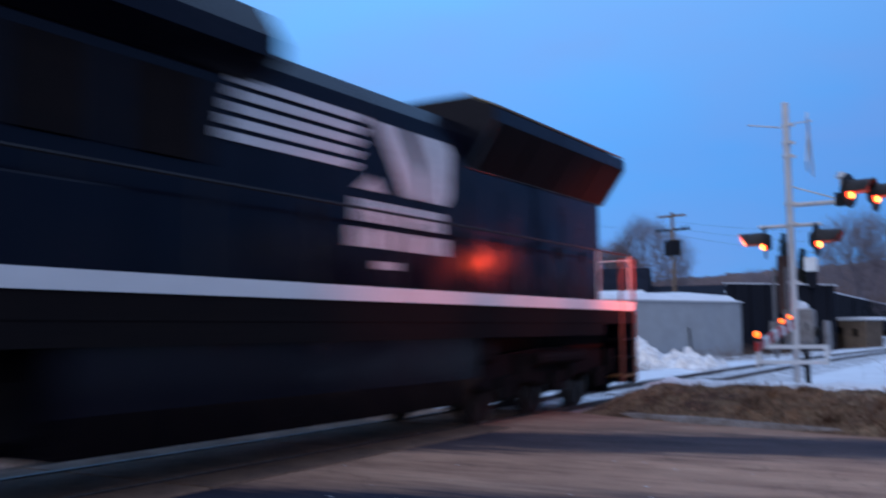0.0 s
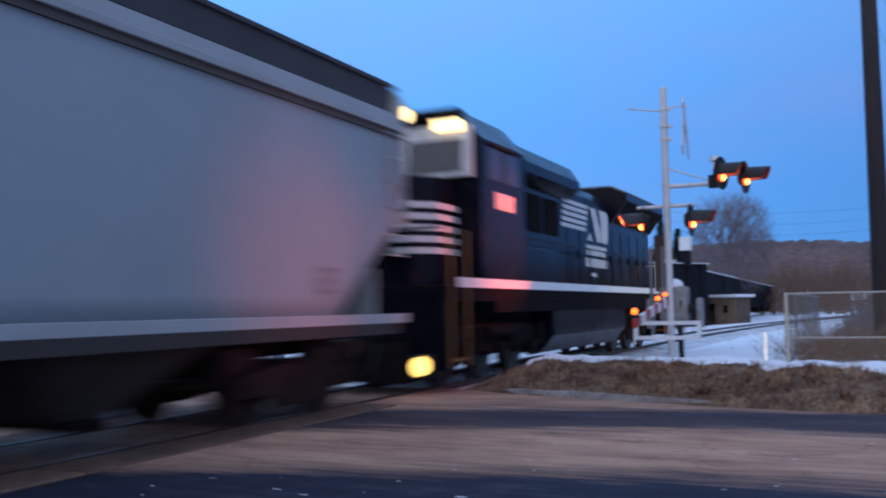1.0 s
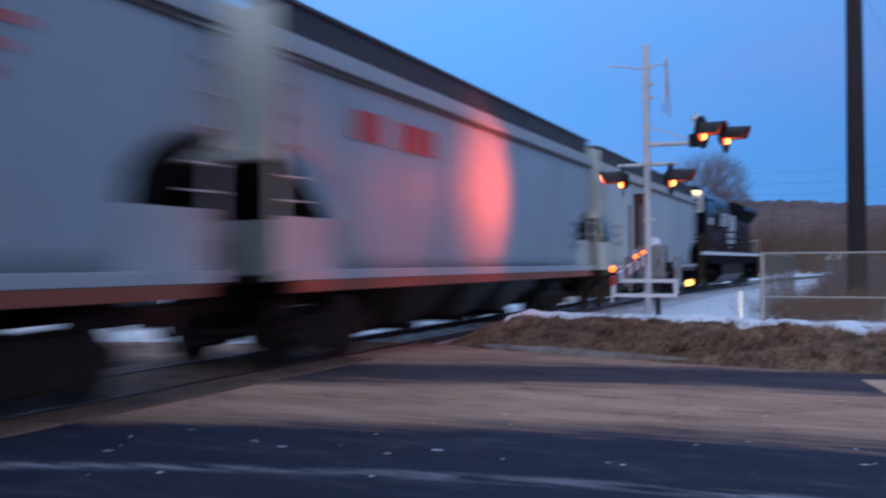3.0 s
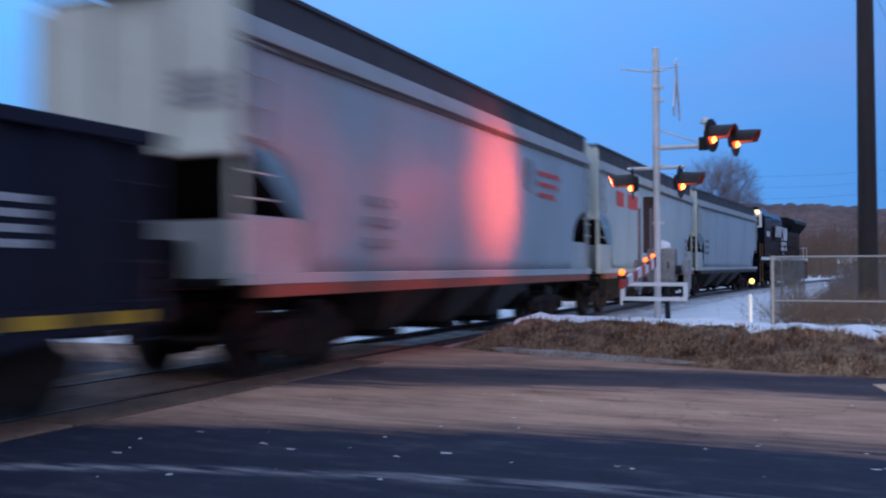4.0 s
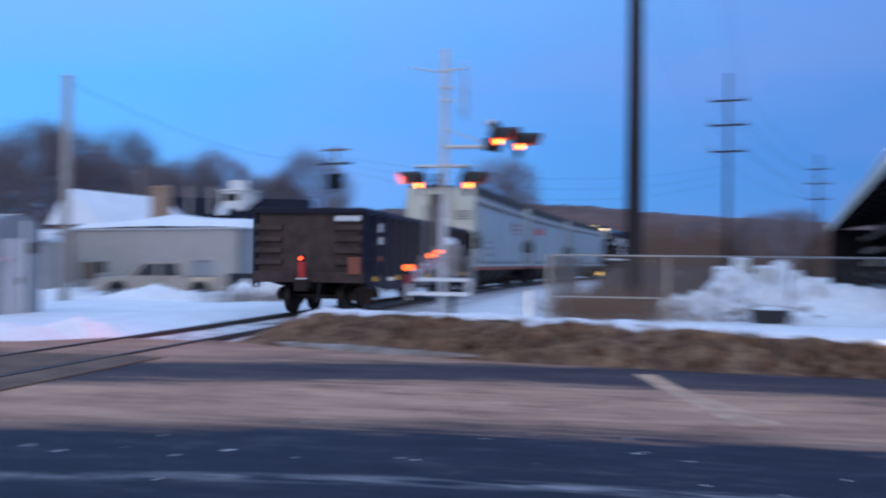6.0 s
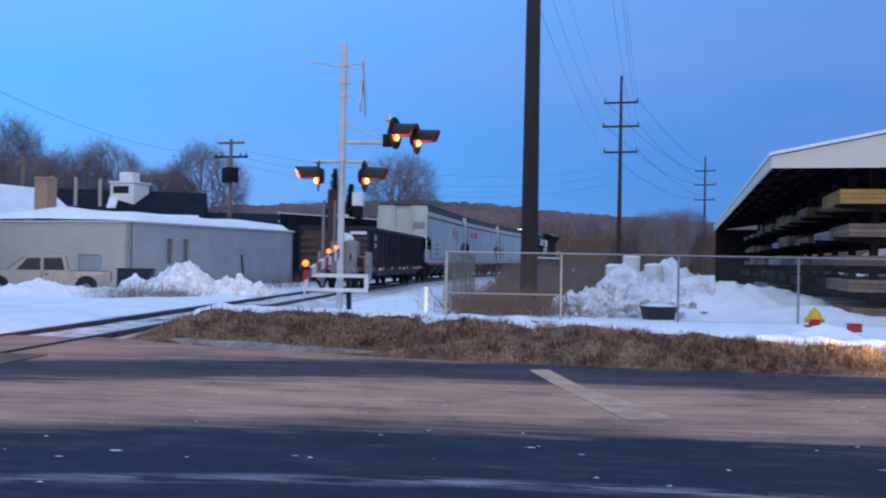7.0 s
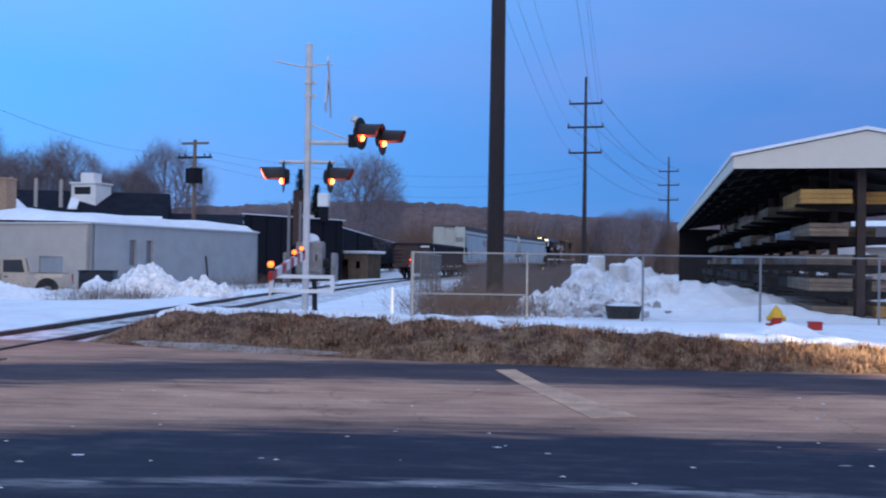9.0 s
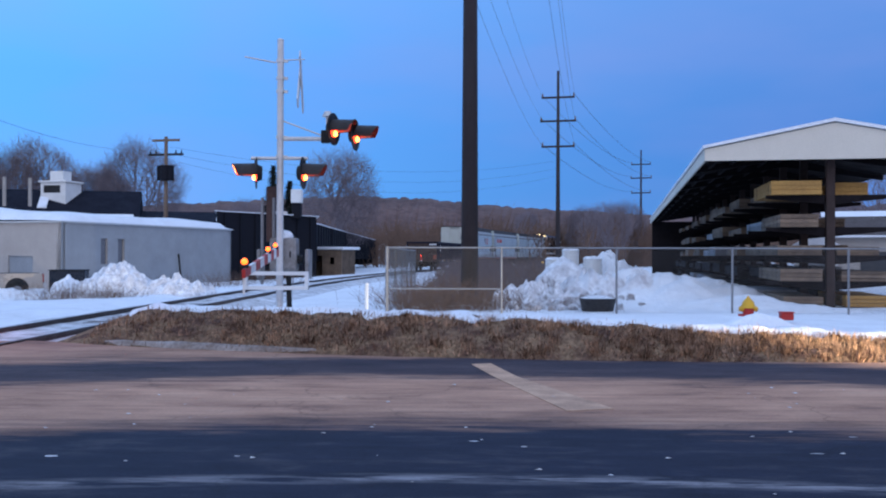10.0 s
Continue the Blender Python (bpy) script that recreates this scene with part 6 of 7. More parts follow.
def build_back_buildings():
    # dark roofed hall with a white cupola
    h = thing("dark_hall", pose(-34, 84, -0.5, 0, 0, 16), "long hall with a dark roof partly covered by snow", "building")
    part("wall", box(B(), -13, 16, 0, 12, -0.5, 4.6), M_DARK_WALL, h)
    bm = B()
    prism(bm, [(-0.5, 4.5), (6, 8.1), (12.5, 4.5), (12.5, 4.3), (-0.5, 4.3)], "x", -13.4, 5)
    part("roof", bm, M_DARK_ROOF, h, "dark shingle roof")
    bm = B()
    prism(bm, [(-0.5, 4.5), (6, 6.2), (12.5, 4.5), (12.5, 4.3), (-0.5, 4.3)], "x", 5.02, 16.4)
    part("roof", bm, M_DARK_ROOF, h, "dark shingle roof")
    for i, (x0, x1, v0, v1) in enumerate(((-12.5, -8, 0.0, 0.35), (-6, -1, 0.0, 0.2), (0.5, 4.5, 0.0, 0.28), (-4.0, -3.2, 0.45, 0.75), (12, 16, 0.0, 0.5))):
        hi = 8.1 if x1 < 5 else 6.2
        bm = B()
        za, zb = 4.5 + (hi - 4.5) * v0 + 0.06, 4.5 + (hi - 4.5) * v1 + 0.06
        prism(bm, [(-0.5 + 6.5 * v0, za), (-0.5 + 6.5 * v1, zb), (-0.5 + 6.5 * v1, zb + 0.1), (-0.5 + 6.5 * v0, za + 0.12)], "x", x0, x1)
        part("snow_patch", bm, M_SNOW, h, "patch of snow on the roof")
    c = thing("cupola", pose(-37.8, 87.0, 5.34, 0, 0, -11) @ Matrix.Scale(0.79, 4), "white boxy rooftop cupola with a dark louvre opening", "cupola")
    bm = B()
    wall_with_holes(bm, 3.3, 3.6, 0.2, [(0.35, 2.6, 2.35, 3.25)])
    part("front_wall", bm, M_PLASTER, c, at=pose(-1.65, 0, 0))
    part("side_wall", box(B(), 1.45, 1.65, 0.2, 3.0, -0.6, 3.6), M_PLASTER, c)
    part("side_wall", box(B(), -1.65, -1.45, 0.2, 3.0, -0.6, 3.6), M_PLASTER, c)
    part("back_wall", box(B(), -1.65, 1.65, 3.0, 3.2, -0.6, 3.6), M_PLASTER, c)
    part("louvre", box(B(), -1.4, 1.1, 0.12, 0.18, 2.3, 3.3), M_BLACK, c)
    part("roof", box(B(), -1.85, 1.85, -0.2, 3.4, 3.6, 3.82, 0.04), M_PLASTER, c)
    part("upper_box", box(B(), -0.9, 0.85, 0.7, 2.4, 3.82, 5.0, 0.04), M_PLASTER, c)
    for k in range(3):
        p = thing("roof_vent", pose(-42.5 + 2.3 * k, 82.5, 6.2), "pale slender roof vent pipe", "vent pipe", "roof vents")
        part("pipe", tube(B(), (0, 0, -0.5), (0, 0, 2.2 - 0.1 * k), 0.16, 0.16, 10), M_PALE_POLE, p)
    # dark shed beside the track, white stack on its roof
    d = thing("dark_shed", pose(-17.0, 66.0, -0.5), "tall black-sided shed with snow on its roof edges", "shed")
    plan = [(0, 0), (5.7, 9.2), (4.2, 17), (-1.9, 8.6)]
    part("wall", prism(B(), plan, "z", -0.5, 5.02), M_DARK_WALL, d, "black board wall")
    part("roof", prism(B(), [(-0.1, -0.2), (5.95, 9.2), (4.3, 17.2), (-2.1, 8.7)], "z", 5.02, 5.08), M_SNOW, d, "thin snow on the roof")
    for i in range(7):
        f = (i + 0.5) / 7
        part("siding_batten", box(B(), -0.06, 0.06, -0.06, 0.0, -0.4, 5.0), M_DARK_WALL, d, at=pose(5.7 * f + 0.02, 9.2 * f - 0.02, 0, 0, 0, 58))
    st = thing("roof_stack", pose(-12.5, 73.0, 4.6), "dark ventilation stack with a white cap on a shed roof", "vent stack")
    part("shaft", box(B(), -0.35, 0.35, -0.35, 0.35, -0.3, 0.9, 0.02), M_DARK_WALL, st)
    part("cap", box(B(), -0.42, 0.42, -0.42, 0.42, 0.9, 1.95, 0.06), M_PLASTER, st, "white cap")
    # dark freight cars stabled in line behind it
    for i in range(6):
        y = 84 + 15.2 * i
        x = -13.6 - 0.4 * i
        k = thing("stabled_car", pose(x, y, -0.1, 0, 0, 1.5), "black boxy freight car stabled on a siding with snow on top", "freight car", "stabled freight cars")
        part("body", box(B(), -1.5, 1.5, -6.9, 6.9, 1.0, 4.2, 0.08), M_DARK_WALL, k)
        for j in range(8):
            part("side_rib", box(B(), 1.5, 1.58, -6.7 + 1.9 * j, -6.55 + 1.9 * j, 1.0, 4.15), M_DARK_WALL, k)
        part("snow_edge", box(B(), -1.45, 1.45, -6.8, 6.8, 4.2, 4.32, 0.05), M_SNOW, k, "snow on the car's top")
        for yy in (-4.9, 4.9):
            part("truck", box(B(), -1.0, 1.0, yy - 1.2, yy + 1.2, 0.2, 1.0, 0.1), M_UNDER, k)
    # small tan hut with a snowy roof
    u = thing("hut", pose(-11.3, 80.5, -0.45, 0, 0, -20), "small tan hut with a dark doorway and snowy roof", "hut")
    bm = B()
    wall_with_holes(bm, 3.1, 2.35, 0.12, [(0.35, 1.25, -0.6, 1.85), (1.95, 2.4, 1.1, 1.7)])
    part("wall", bm, M_LUMBER, u, at=pose(-1.55, 0, 0))
    part("wall", box(B(), 1.43, 1.55, 0.12, 2.6, -0.5, 2.35), M_LUMBER, u)
    part("wall", box(B(), -1.55, -1.43, 0.12, 2.6, -0.5, 2.35), M_LUMBER, u)
    part("wall", box(B(), -1.43, 1.43, 2.48, 2.6, -0.5, 2.35), M_DARK_WALL, u)
    part("roof", box(B(), -1.9, 1.9, -0.35, 2.9, 2.35, 2.6, 0.08), M_SNOW, u, "thick snow on the roof")
    # low grey houses far along the track
    for x, y, w, hh in ((-16, 190, 12, 4.5), (2.0, 210, 9, 3.6), (34, 240, 22, 4.2), (70, 260, 26, 5)):
        q = thing("far_house", pose(x, y, -0.5, 0, 0, 8), "distant low house with a snowy roof", "house", "far houses")
        part("wall", box(B(), -w / 2, w / 2, 0, 8, -0.5, hh * 0.62), M_WALL_GREY, q)
        bm = B()
        prism(bm, [(-0.5, hh * 0.6), (4, hh), (8.5, hh * 0.6)], "x", -w / 2 - 0.4, w / 2 + 0.4)
        part("roof", bm, M_SNOW, q, "snowy roof")


def build_left_lot():
    """What shows past the second signal: metal relay hut, shed, cars."""
    r = thing("relay_hut", pose(-16.26, 23.05, -0.3, 0, 0, 84), "dull aluminium relay hut with a rounded roof", "relay hut")
    bm = B()
    prism(bm, [(-0.95, -0.3), (0.95, -0.3), (0.95, 2.35), (0.8, 2.66), (0.4, 2.84), (-0.4, 2.84), (-0.8, 2.66), (-0.95, 2.35)], "y", 0, 2.5)
    part("body", bm, M_HUT, r, "dull aluminium body")
    part("door", box(B(), -0.62, 0.12, -0.05, -0.004, 0.0, 2.2, 0.01), M_GALV, r, "grey metal door")
    part("handle", box(B(), 0.0, 0.06, -0.09, -0.05, 0.95, 1.15), M_BLACK, r)
    part("vent", box(B(), 0.3, 0.75, -0.04, -0.004, 1.8, 2.1, 0.01), M_BLACK, r)
    part("conduit", tube(B(), (0.2, -0.08, -0.3), (0.2, -0.08, 2.7), 0.06, 0.06, 10), M_PLASTER, r, "white conduit pipe")
    part("roof_seam", box(B(), -0.04, 0.04, -0.02, 2.52, 2.84, 2.88), M_GALV, r)
    for k in range(4):
        part("wall_seam", box(B(), -0.965, -0.945, 0.06 + 0.78 * k, 0.11 + 0.78 * k, -0.2, 2.3), M_GALV, r)
    # paler trim puts the highlight on the metal corner into colour
    part("corner_trim", box(B(), -0.975, -0.90, -0.015, 0.06, -0.2, 2.36), M_GALV, r, "metal corner trim coloured pale as the corner's highlight")
    s = thing("long_shed", pose(-34, 36.5, -0.4, 0, 0, 30), "long low tan shed with a snowy roof", "shed")
    part("wall", box(B(), -12, 8, 0, 8, -0.4, 2.6), M_WALL_TAN, s)
    part("roof", box(B(), -12.3, 8.3, -0.4, 8.3, 2.6, 3.0, 0.12), M_SNOW, s, "thick snow on the roof")
    for k in range(3):
        part("red_panel", box(B(), -2.6 + 1.6 * k, -1.9 + 1.6 * k, -0.04, -0.003, 1.0, 1.45), M_RED, s, "red panel")
    for (x, y, mat, lab) in ((-25.2, 27.6, M_CAR_DARK, "dark car parked behind a snow bank"), (-23.2, 29.6, M_CAR_RED, "maroon car parked behind a snow bank")):
        car(x, y, -0.4, 100, mat, lab)
    w = thing("snowed_car", pose(-19.4, 24.6, -0.35, 0, 0, 80), "low dark car under a thick blanket of snow", "car")
    part("body", box(B(), -0.85, 0.85, -2.1, 2.1, 0.2, 0.75, 0.12), M_CAR_DARK, w)
    part("snow_blanket", box(B(), -0.85, 0.85, -2.0, 2.0, 0.75, 1.0, 0.12), M_SNOW, w, "thick blanket of snow", smooth=True)
    for sx in (-0.8, 0.8):
        for yy in (-1.3, 1.3):
            part("tyre", tube(B(), (sx - 0.1, yy, 0.3), (sx + 0.1, yy, 0.3), 0.31, 0.31, 16), M_TYRE, w)


def car(x, y, z, yaw, mat, label):
    c = thing("car", pose(x, y, z, 0, 0, yaw), label, "car", "parked cars")
    bm = B()
    prism(bm, [(-2.2, 0.3), (-2.2, 0.78), (-1.9, 0.9), (-0.9, 0.95), (-0.9, 0.95), (2.1, 0.95), (2.2, 0.7), (2.2, 0.3)], "x", -0.86, 0.86)
    part("body", bm, mat, c)
    bm = B()
    prism(bm, [(-1.0, 0.95), (-0.35, 1.42), (1.2, 1.45), (1.9, 0.95)], "x", -0.76, 0.76)
    part("cabin", bm, M_GLASS, c, "dark cabin windows")
    part("roof", box(B(), -0.72, 0.72, -0.35, 1.2, 1.43, 1.50, 0.02), M_SNOW, c, "snow-dusted roof")
    for sx in (-0.8, 0.8):
        for yy in (-1.35, 1.35):
            t = part("tyre", tube(B(), (sx - 0.1, yy, 0.31), (sx + 0.1, yy, 0.31), 0.32, 0.32, 18), M_TYRE, c)
            part("rim", tube(B(), (sx - 0.105, yy, 0.31), (sx + 0.105, yy, 0.31), 0.19, 0.19, 14), M_GALV, t)
        part("tail_light", box(B(), sx * 0.85 - 0.12, sx * 0.85 + 0.12, 2.19, 2.215, 0.66, 0.82), M_RED, c)
        part("headlight", box(B(), sx * 0.85 - 0.14, sx * 0.85 + 0.14, -2.215, -2.19, 0.58, 0.72), M_GLASS, c)
    return c


def build_pickup():
    """Beige extended-cab pickup, nose to the left of the block building's corner."""
    t = thing("pickup_truck", pose(-21.1, 40.5, -0.54, 0, 0, -64), "beige extended-cab pickup truck parked in the snow", "pickup truck")
    # built along y: nose at -y ... tail at +y after the turn
    bm = B()
    prism(bm, [(-2.85, 0.45), (-2.88, 0.85), (-2.7, 1.02), (-1.45, 1.12), (2.75, 1.12), (2.80, 0.55), (2.6, 0.48)], "x", -0.95, 0.95)
    part("body", bm, M_TRUCK, t, "beige body")
    bm = B()
    prism(bm, [(-1.5, 1.12), (-0.75, 1.78), (0.85, 1.82), (1.0, 1.12)], "x", -0.84, 0.84)
    part("cab", bm, M_TRUCK, t)
    for sx in (-1, 1):
        for pts in ([(-1.12, 1.17), (-0.68, 1.68), (-0.15, 1.70), (-0.15, 1.17)], [(-0.02, 1.17), (-0.02, 1.70), (0.72, 1.72), (0.84, 1.17)]):
            bm = B()
            prism(bm, pts, "x", min(sx * 0.842, sx * 0.855), max(sx * 0.842, sx * 0.855))
            part("side_window", bm, M_GLASS, t, "dark side window")
        part("door_seam", box(B(), min(sx * 0.952, sx * 0.958), max(sx * 0.952, sx * 0.958), -0.11, -0.08, 0.55, 1.12), M_BLACK, t)
        part("door_handle", box(B(), min(sx * 0.955, sx * 0.98), max(sx * 0.955, sx * 0.98), 0.02, 0.18, 0.96, 1.0), M_BLACK, t)
        for yy in (-1.85, 1.75):
            part("wheel_arch", tube(B(), (sx * 0.90, yy, 0.46), (sx * 0.962, yy, 0.46), 0.47, 0.47, 22), M_BLACK, t)
            w = part("tyre", tube(B(), (sx * 0.78, yy, 0.38), (sx * 0.975, yy, 0.38), 0.385, 0.385, 22), M_TYRE, t)
            part("rim", tube(B(), (sx * 0.79, yy, 0.38), (sx * 0.985, yy, 0.38), 0.22, 0.20, 16), M_FENCE, w)
        part("tail_light", box(B(), sx * 0.86 - 0.09, sx * 0.86 + 0.09, 2.78, 2.82, 0.75, 1.08), M_RED, t)
        part("headlight", box(B(), sx * 0.75 - 0.15, sx * 0.75 + 0.15, -2.9, -2.87, 0.78, 0.94), M_GALV, t)
    part("bed", box(B(), -0.8, 0.8, 1.05, 2.68, 1.10, 1.125), M_BLACK, t)
    part("windscreen", prism(B(), [(-1.46, 1.14), (-0.80, 1.74), (-0.83, 1.76), (-1.5, 1.16)], "x", -0.76, 0.76), M_GLASS, t)
    part("rear_window", prism(B(), [(0.99, 1.2), (0.87, 1.76), (0.90, 1.76), (1.02, 1.2)], "x", -0.74, 0.74), M_GLASS, t)
    part("bumper", box(B(), -0.93, 0.93, 2.80, 2.95, 0.48, 0.68, 0.03), M_GALV, t)
    part("bumper", box(B(), -0.93, 0.93, -3.0, -2.86, 0.48, 0.70, 0.03), M_GALV, t)
    part("tailgate", box(B(), -0.8, 0.8, 2.795, 2.83, 0.62, 1.10, 0.01), M_CAR_DARK, t, "dark tailgate")
    d = thing("metal_box", pose(-17.4, 41.8, -0.42, 0, 0, 10), "dark grey metal bin beside the truck", "bin")
    part("body", box(B(), -0.75, 0.75, -0.5, 0.5, 0.0, 1.1, 0.03), M_CAR_DARK, d)
    part("lid", box(B(), -0.78, 0.78, -0.53, 0.53, 1.1, 1.16, 0.02), M_BLACK, d)


# ---- lumber shed ----
def build_shed():
    ax, ay, yaw = 7.75, 29.1, -10.0
    s = thing("lumber_shed", pose(ax, ay, -0.3, 0, 0, yaw), "open-sided lumber shed with a cream gable and snowy roof edge", "shed")
    W2, LEN, eave, ridge = 3.75, 57.0, 5.05, 5.78
    for sx in (-1, 1):
        x0 = W2
        bm = B()
        e = 0.0 if sx < 0 else 2 * W2
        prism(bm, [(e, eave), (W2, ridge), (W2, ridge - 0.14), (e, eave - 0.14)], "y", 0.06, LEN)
        part("roof_deck", bm, M_SHED_SHADE, s, "dark steel roof deck")
        bm = B()
        e2 = -0.12 if sx < 0 else 2 * W2 + 0.12
        prism(bm, [(e2, eave + 0.0), (W2, ridge + 0.03), (W2, ridge + 0.13), (e2, eave + 0.09)], "y", -0.1, LEN)
        part("roof_snow", bm, M_SNOW, s, "thin snow on the roof")
    bm = B()
    prism(bm, [(-0.05, eave - 0.38), (2 * W2 + 0.05, eave - 0.38), (2 * W2 + 0.05, eave - 0.02), (W2, ridge - 0.0), (-0.05, eave - 0.02)], "y", 0.0, 0.05)
    part("gable", bm, M_CREAM, s, "cream sheet-metal gable")
    part("fascia", box(B(), -0.06, 0.0, 0.05, LEN, eave - 0.36, eave - 0.02), M_CREAM, s)
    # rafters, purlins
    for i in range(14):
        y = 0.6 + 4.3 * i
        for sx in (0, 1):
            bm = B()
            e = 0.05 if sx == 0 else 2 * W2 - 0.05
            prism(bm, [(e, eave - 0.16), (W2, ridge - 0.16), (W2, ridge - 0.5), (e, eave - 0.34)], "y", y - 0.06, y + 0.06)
            part("rafter", bm, M_SHED_SHADE, s)
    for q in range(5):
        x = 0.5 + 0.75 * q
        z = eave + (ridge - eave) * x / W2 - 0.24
        part("purlin", box(B(), x - 0.05, x + 0.05, 0.1, LEN, z - 0.07, z + 0.07), M_SHED_SHADE, s)
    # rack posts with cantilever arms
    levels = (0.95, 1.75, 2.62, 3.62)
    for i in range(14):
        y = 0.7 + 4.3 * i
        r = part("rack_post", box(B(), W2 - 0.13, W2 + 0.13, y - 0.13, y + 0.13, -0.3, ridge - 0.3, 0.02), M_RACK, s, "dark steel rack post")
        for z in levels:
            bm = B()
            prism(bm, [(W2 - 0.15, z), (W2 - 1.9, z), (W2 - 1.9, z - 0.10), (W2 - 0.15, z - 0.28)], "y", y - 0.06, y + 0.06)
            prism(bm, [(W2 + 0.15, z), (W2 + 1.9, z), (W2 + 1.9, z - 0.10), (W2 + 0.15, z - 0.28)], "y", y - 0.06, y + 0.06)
            part("rack_arm", bm, M_SHED_SHADE, r)
    part("floor", box(B(), 0.6, 2 * W2 - 0.2, 0.2, LEN - 0.2, -0.3, 0.17, 0.05), M_YARD_SOIL, s, "bare dark trodden yard floor")
    part("back_skirt", box(B(), 0.1, 2 * W2 - 0.1, LEN - 0.1, LEN, -0.3, eave - 0.2), M_SHED_SHADE, s)
    # bundles of lumber on the arms
    rng = random.Random(9)
    base = pose(ax, ay, -0.3, 0, 0, yaw)
    mats = [M_LUMBER, M_LUMBER, M_LUMBER_WRAP, M_LUMBER, M_LUMBER]
    names = {M_LUMBER: "strapped bundle of brown sawn lumber on the rack", M_LUMBER_WRAP: "grey wrapped bundle of lumber on the rack", M_LUMBER_YEL: "bundle of yellow-stained lumber on the rack", M_SHED_SHADE: "low rack bundle of lumber coloured near black as shade"}
    for side in (-1, 1):
        for zi, z in enumerate((0.18, *levels)):
            y = 0.3 + 0.25 * zi * (side > 0)
            while y < 50:
                ln = rng.choice((3.6, 4.2, 4.8))
                if rng.random() < 0.9:
                    w, hg = rng.uniform(1.0, 1.6), rng.uniform(0.26, 0.46)
                    mat = rng.choice(mats)
                    if zi == 4 and y < 3 and side < 0:
                        mat = M_LUMBER_YEL
                    if side > 0 and y < 3 and zi in (0, 3, 4):
                        mat = M_LUMBER_YEL
                    # low bundles behind the front bay are coloured near black for shade
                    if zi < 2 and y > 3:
                        mat = M_LUMBER_WRAP if rng.random() < 0.3 else M_SHED_SHADE
                    ob = thing("lumber_bundle", base @ pose(W2 + side * (0.2 + w / 2 + rng.uniform(0, 0.2)), y + ln / 2, z, 0, 0, rng.uniform(-0.6, 0.6)), names[mat], "lumber", "lumber bundles")
                    nn = 3 if y < 14 else 2
                    for k in range(nn):
                        off = rng.uniform(-0.05, 0.05) if y < 14 else 0
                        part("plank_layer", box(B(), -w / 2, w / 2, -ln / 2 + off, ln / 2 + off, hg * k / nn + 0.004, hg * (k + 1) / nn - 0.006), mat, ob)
                    for yy in (-ln / 3, ln / 3):
                        part("strap", box(B(), -w / 2 - 0.006, w / 2 + 0.006, yy - 0.02, yy + 0.02, 0.0, hg + 0.006), M_BLACK, ob)
                y += ln + rng.uniform(0.1, 0.35)
    # white cans on the heap and small fittings
    for x, y, z, r, hh in ((4.45, 36.6, 1.0, 0.33, 0.62), (3.75, 36.4, 0.9, 0.30, 0.36), (5.25, 36.2, 0.9, 0.36, 0.40)):
        d = thing("drum", pose(x, y, z), "white drum half buried in a snow heap with snow on top", "drum", "drums")
        part("shell", tube(B(), (0, 0, -0.4), (0, 0, hh), r, r, 18), M_PLASTER, d)
        part("snow_cap", tube(B(), (0, 0, hh), (0, 0, hh + 0.1), r + 0.03, r - 0.1, 16), M_SNOW, d)
    # far building beyond the shed
    q = thing("yard_store", pose(26, 52, -0.4, 0, 0, -20), "low tan store building behind the lumber shed", "building")
    part("wall", box(B(), -5, 12, 0, 8, -0.4, 3.0), M_WALL_TAN, q)
    part("roof", prism(B(), [(-0.5, 2.95), (4, 4.45), (8.5, 2.95)], "x", -5.4, 12.4), M_ROOF_BROWN, q, "brown shingle roof")
    part("roof_snow", prism(B(), [(3.2, 4.22), (4, 4.5), (4.8, 4.22), (4, 4.58)], "x", -5.4, 12.4), M_SNOW, q, "line of snow along the ridge")
    part("eave_snow", box(B(), -5.4, 12.4, -0.56, -0.42, 2.90, 3.02, 0.02), M_SNOW, q, "snow along the eave")
    part("wainscot", box(B(), -4.98, 11.98, -0.02, -0.003, -0.4, 0.85), M_WALL_GREY, q)
    g = thing("garage", pose(19.3, 50.5, -0.4, 0, 0, -20), "small white garage with a snowy gable roof", "garage")
    part("wall", box(B(), -1.1, 1.1, 0, 4, -0.4, 2.4), M_PLASTER, g)
    part("roof", prism(B(), [(-1.35, 2.35), (0, 3.15), (1.35, 2.35)], "y", -0.25, 4.2), M_SNOW, g, "snow-covered gable roof")
    part("door", box(B(), -0.8, 0.8, -0.03, -0.003, -0.3, 1.9), M_WALL_GREY, g)
    for k in range(3):
        part("window", box(B(), -3.4 + 3 * k, -2.0 + 3 * k, -0.03, -0.003, 0.9, 2.1), M_GLASS, q)
    part("door", box(B(), 5.6, 6.6, -0.04, -0.003, -0.2, 1.95), M_PLASTER, q)


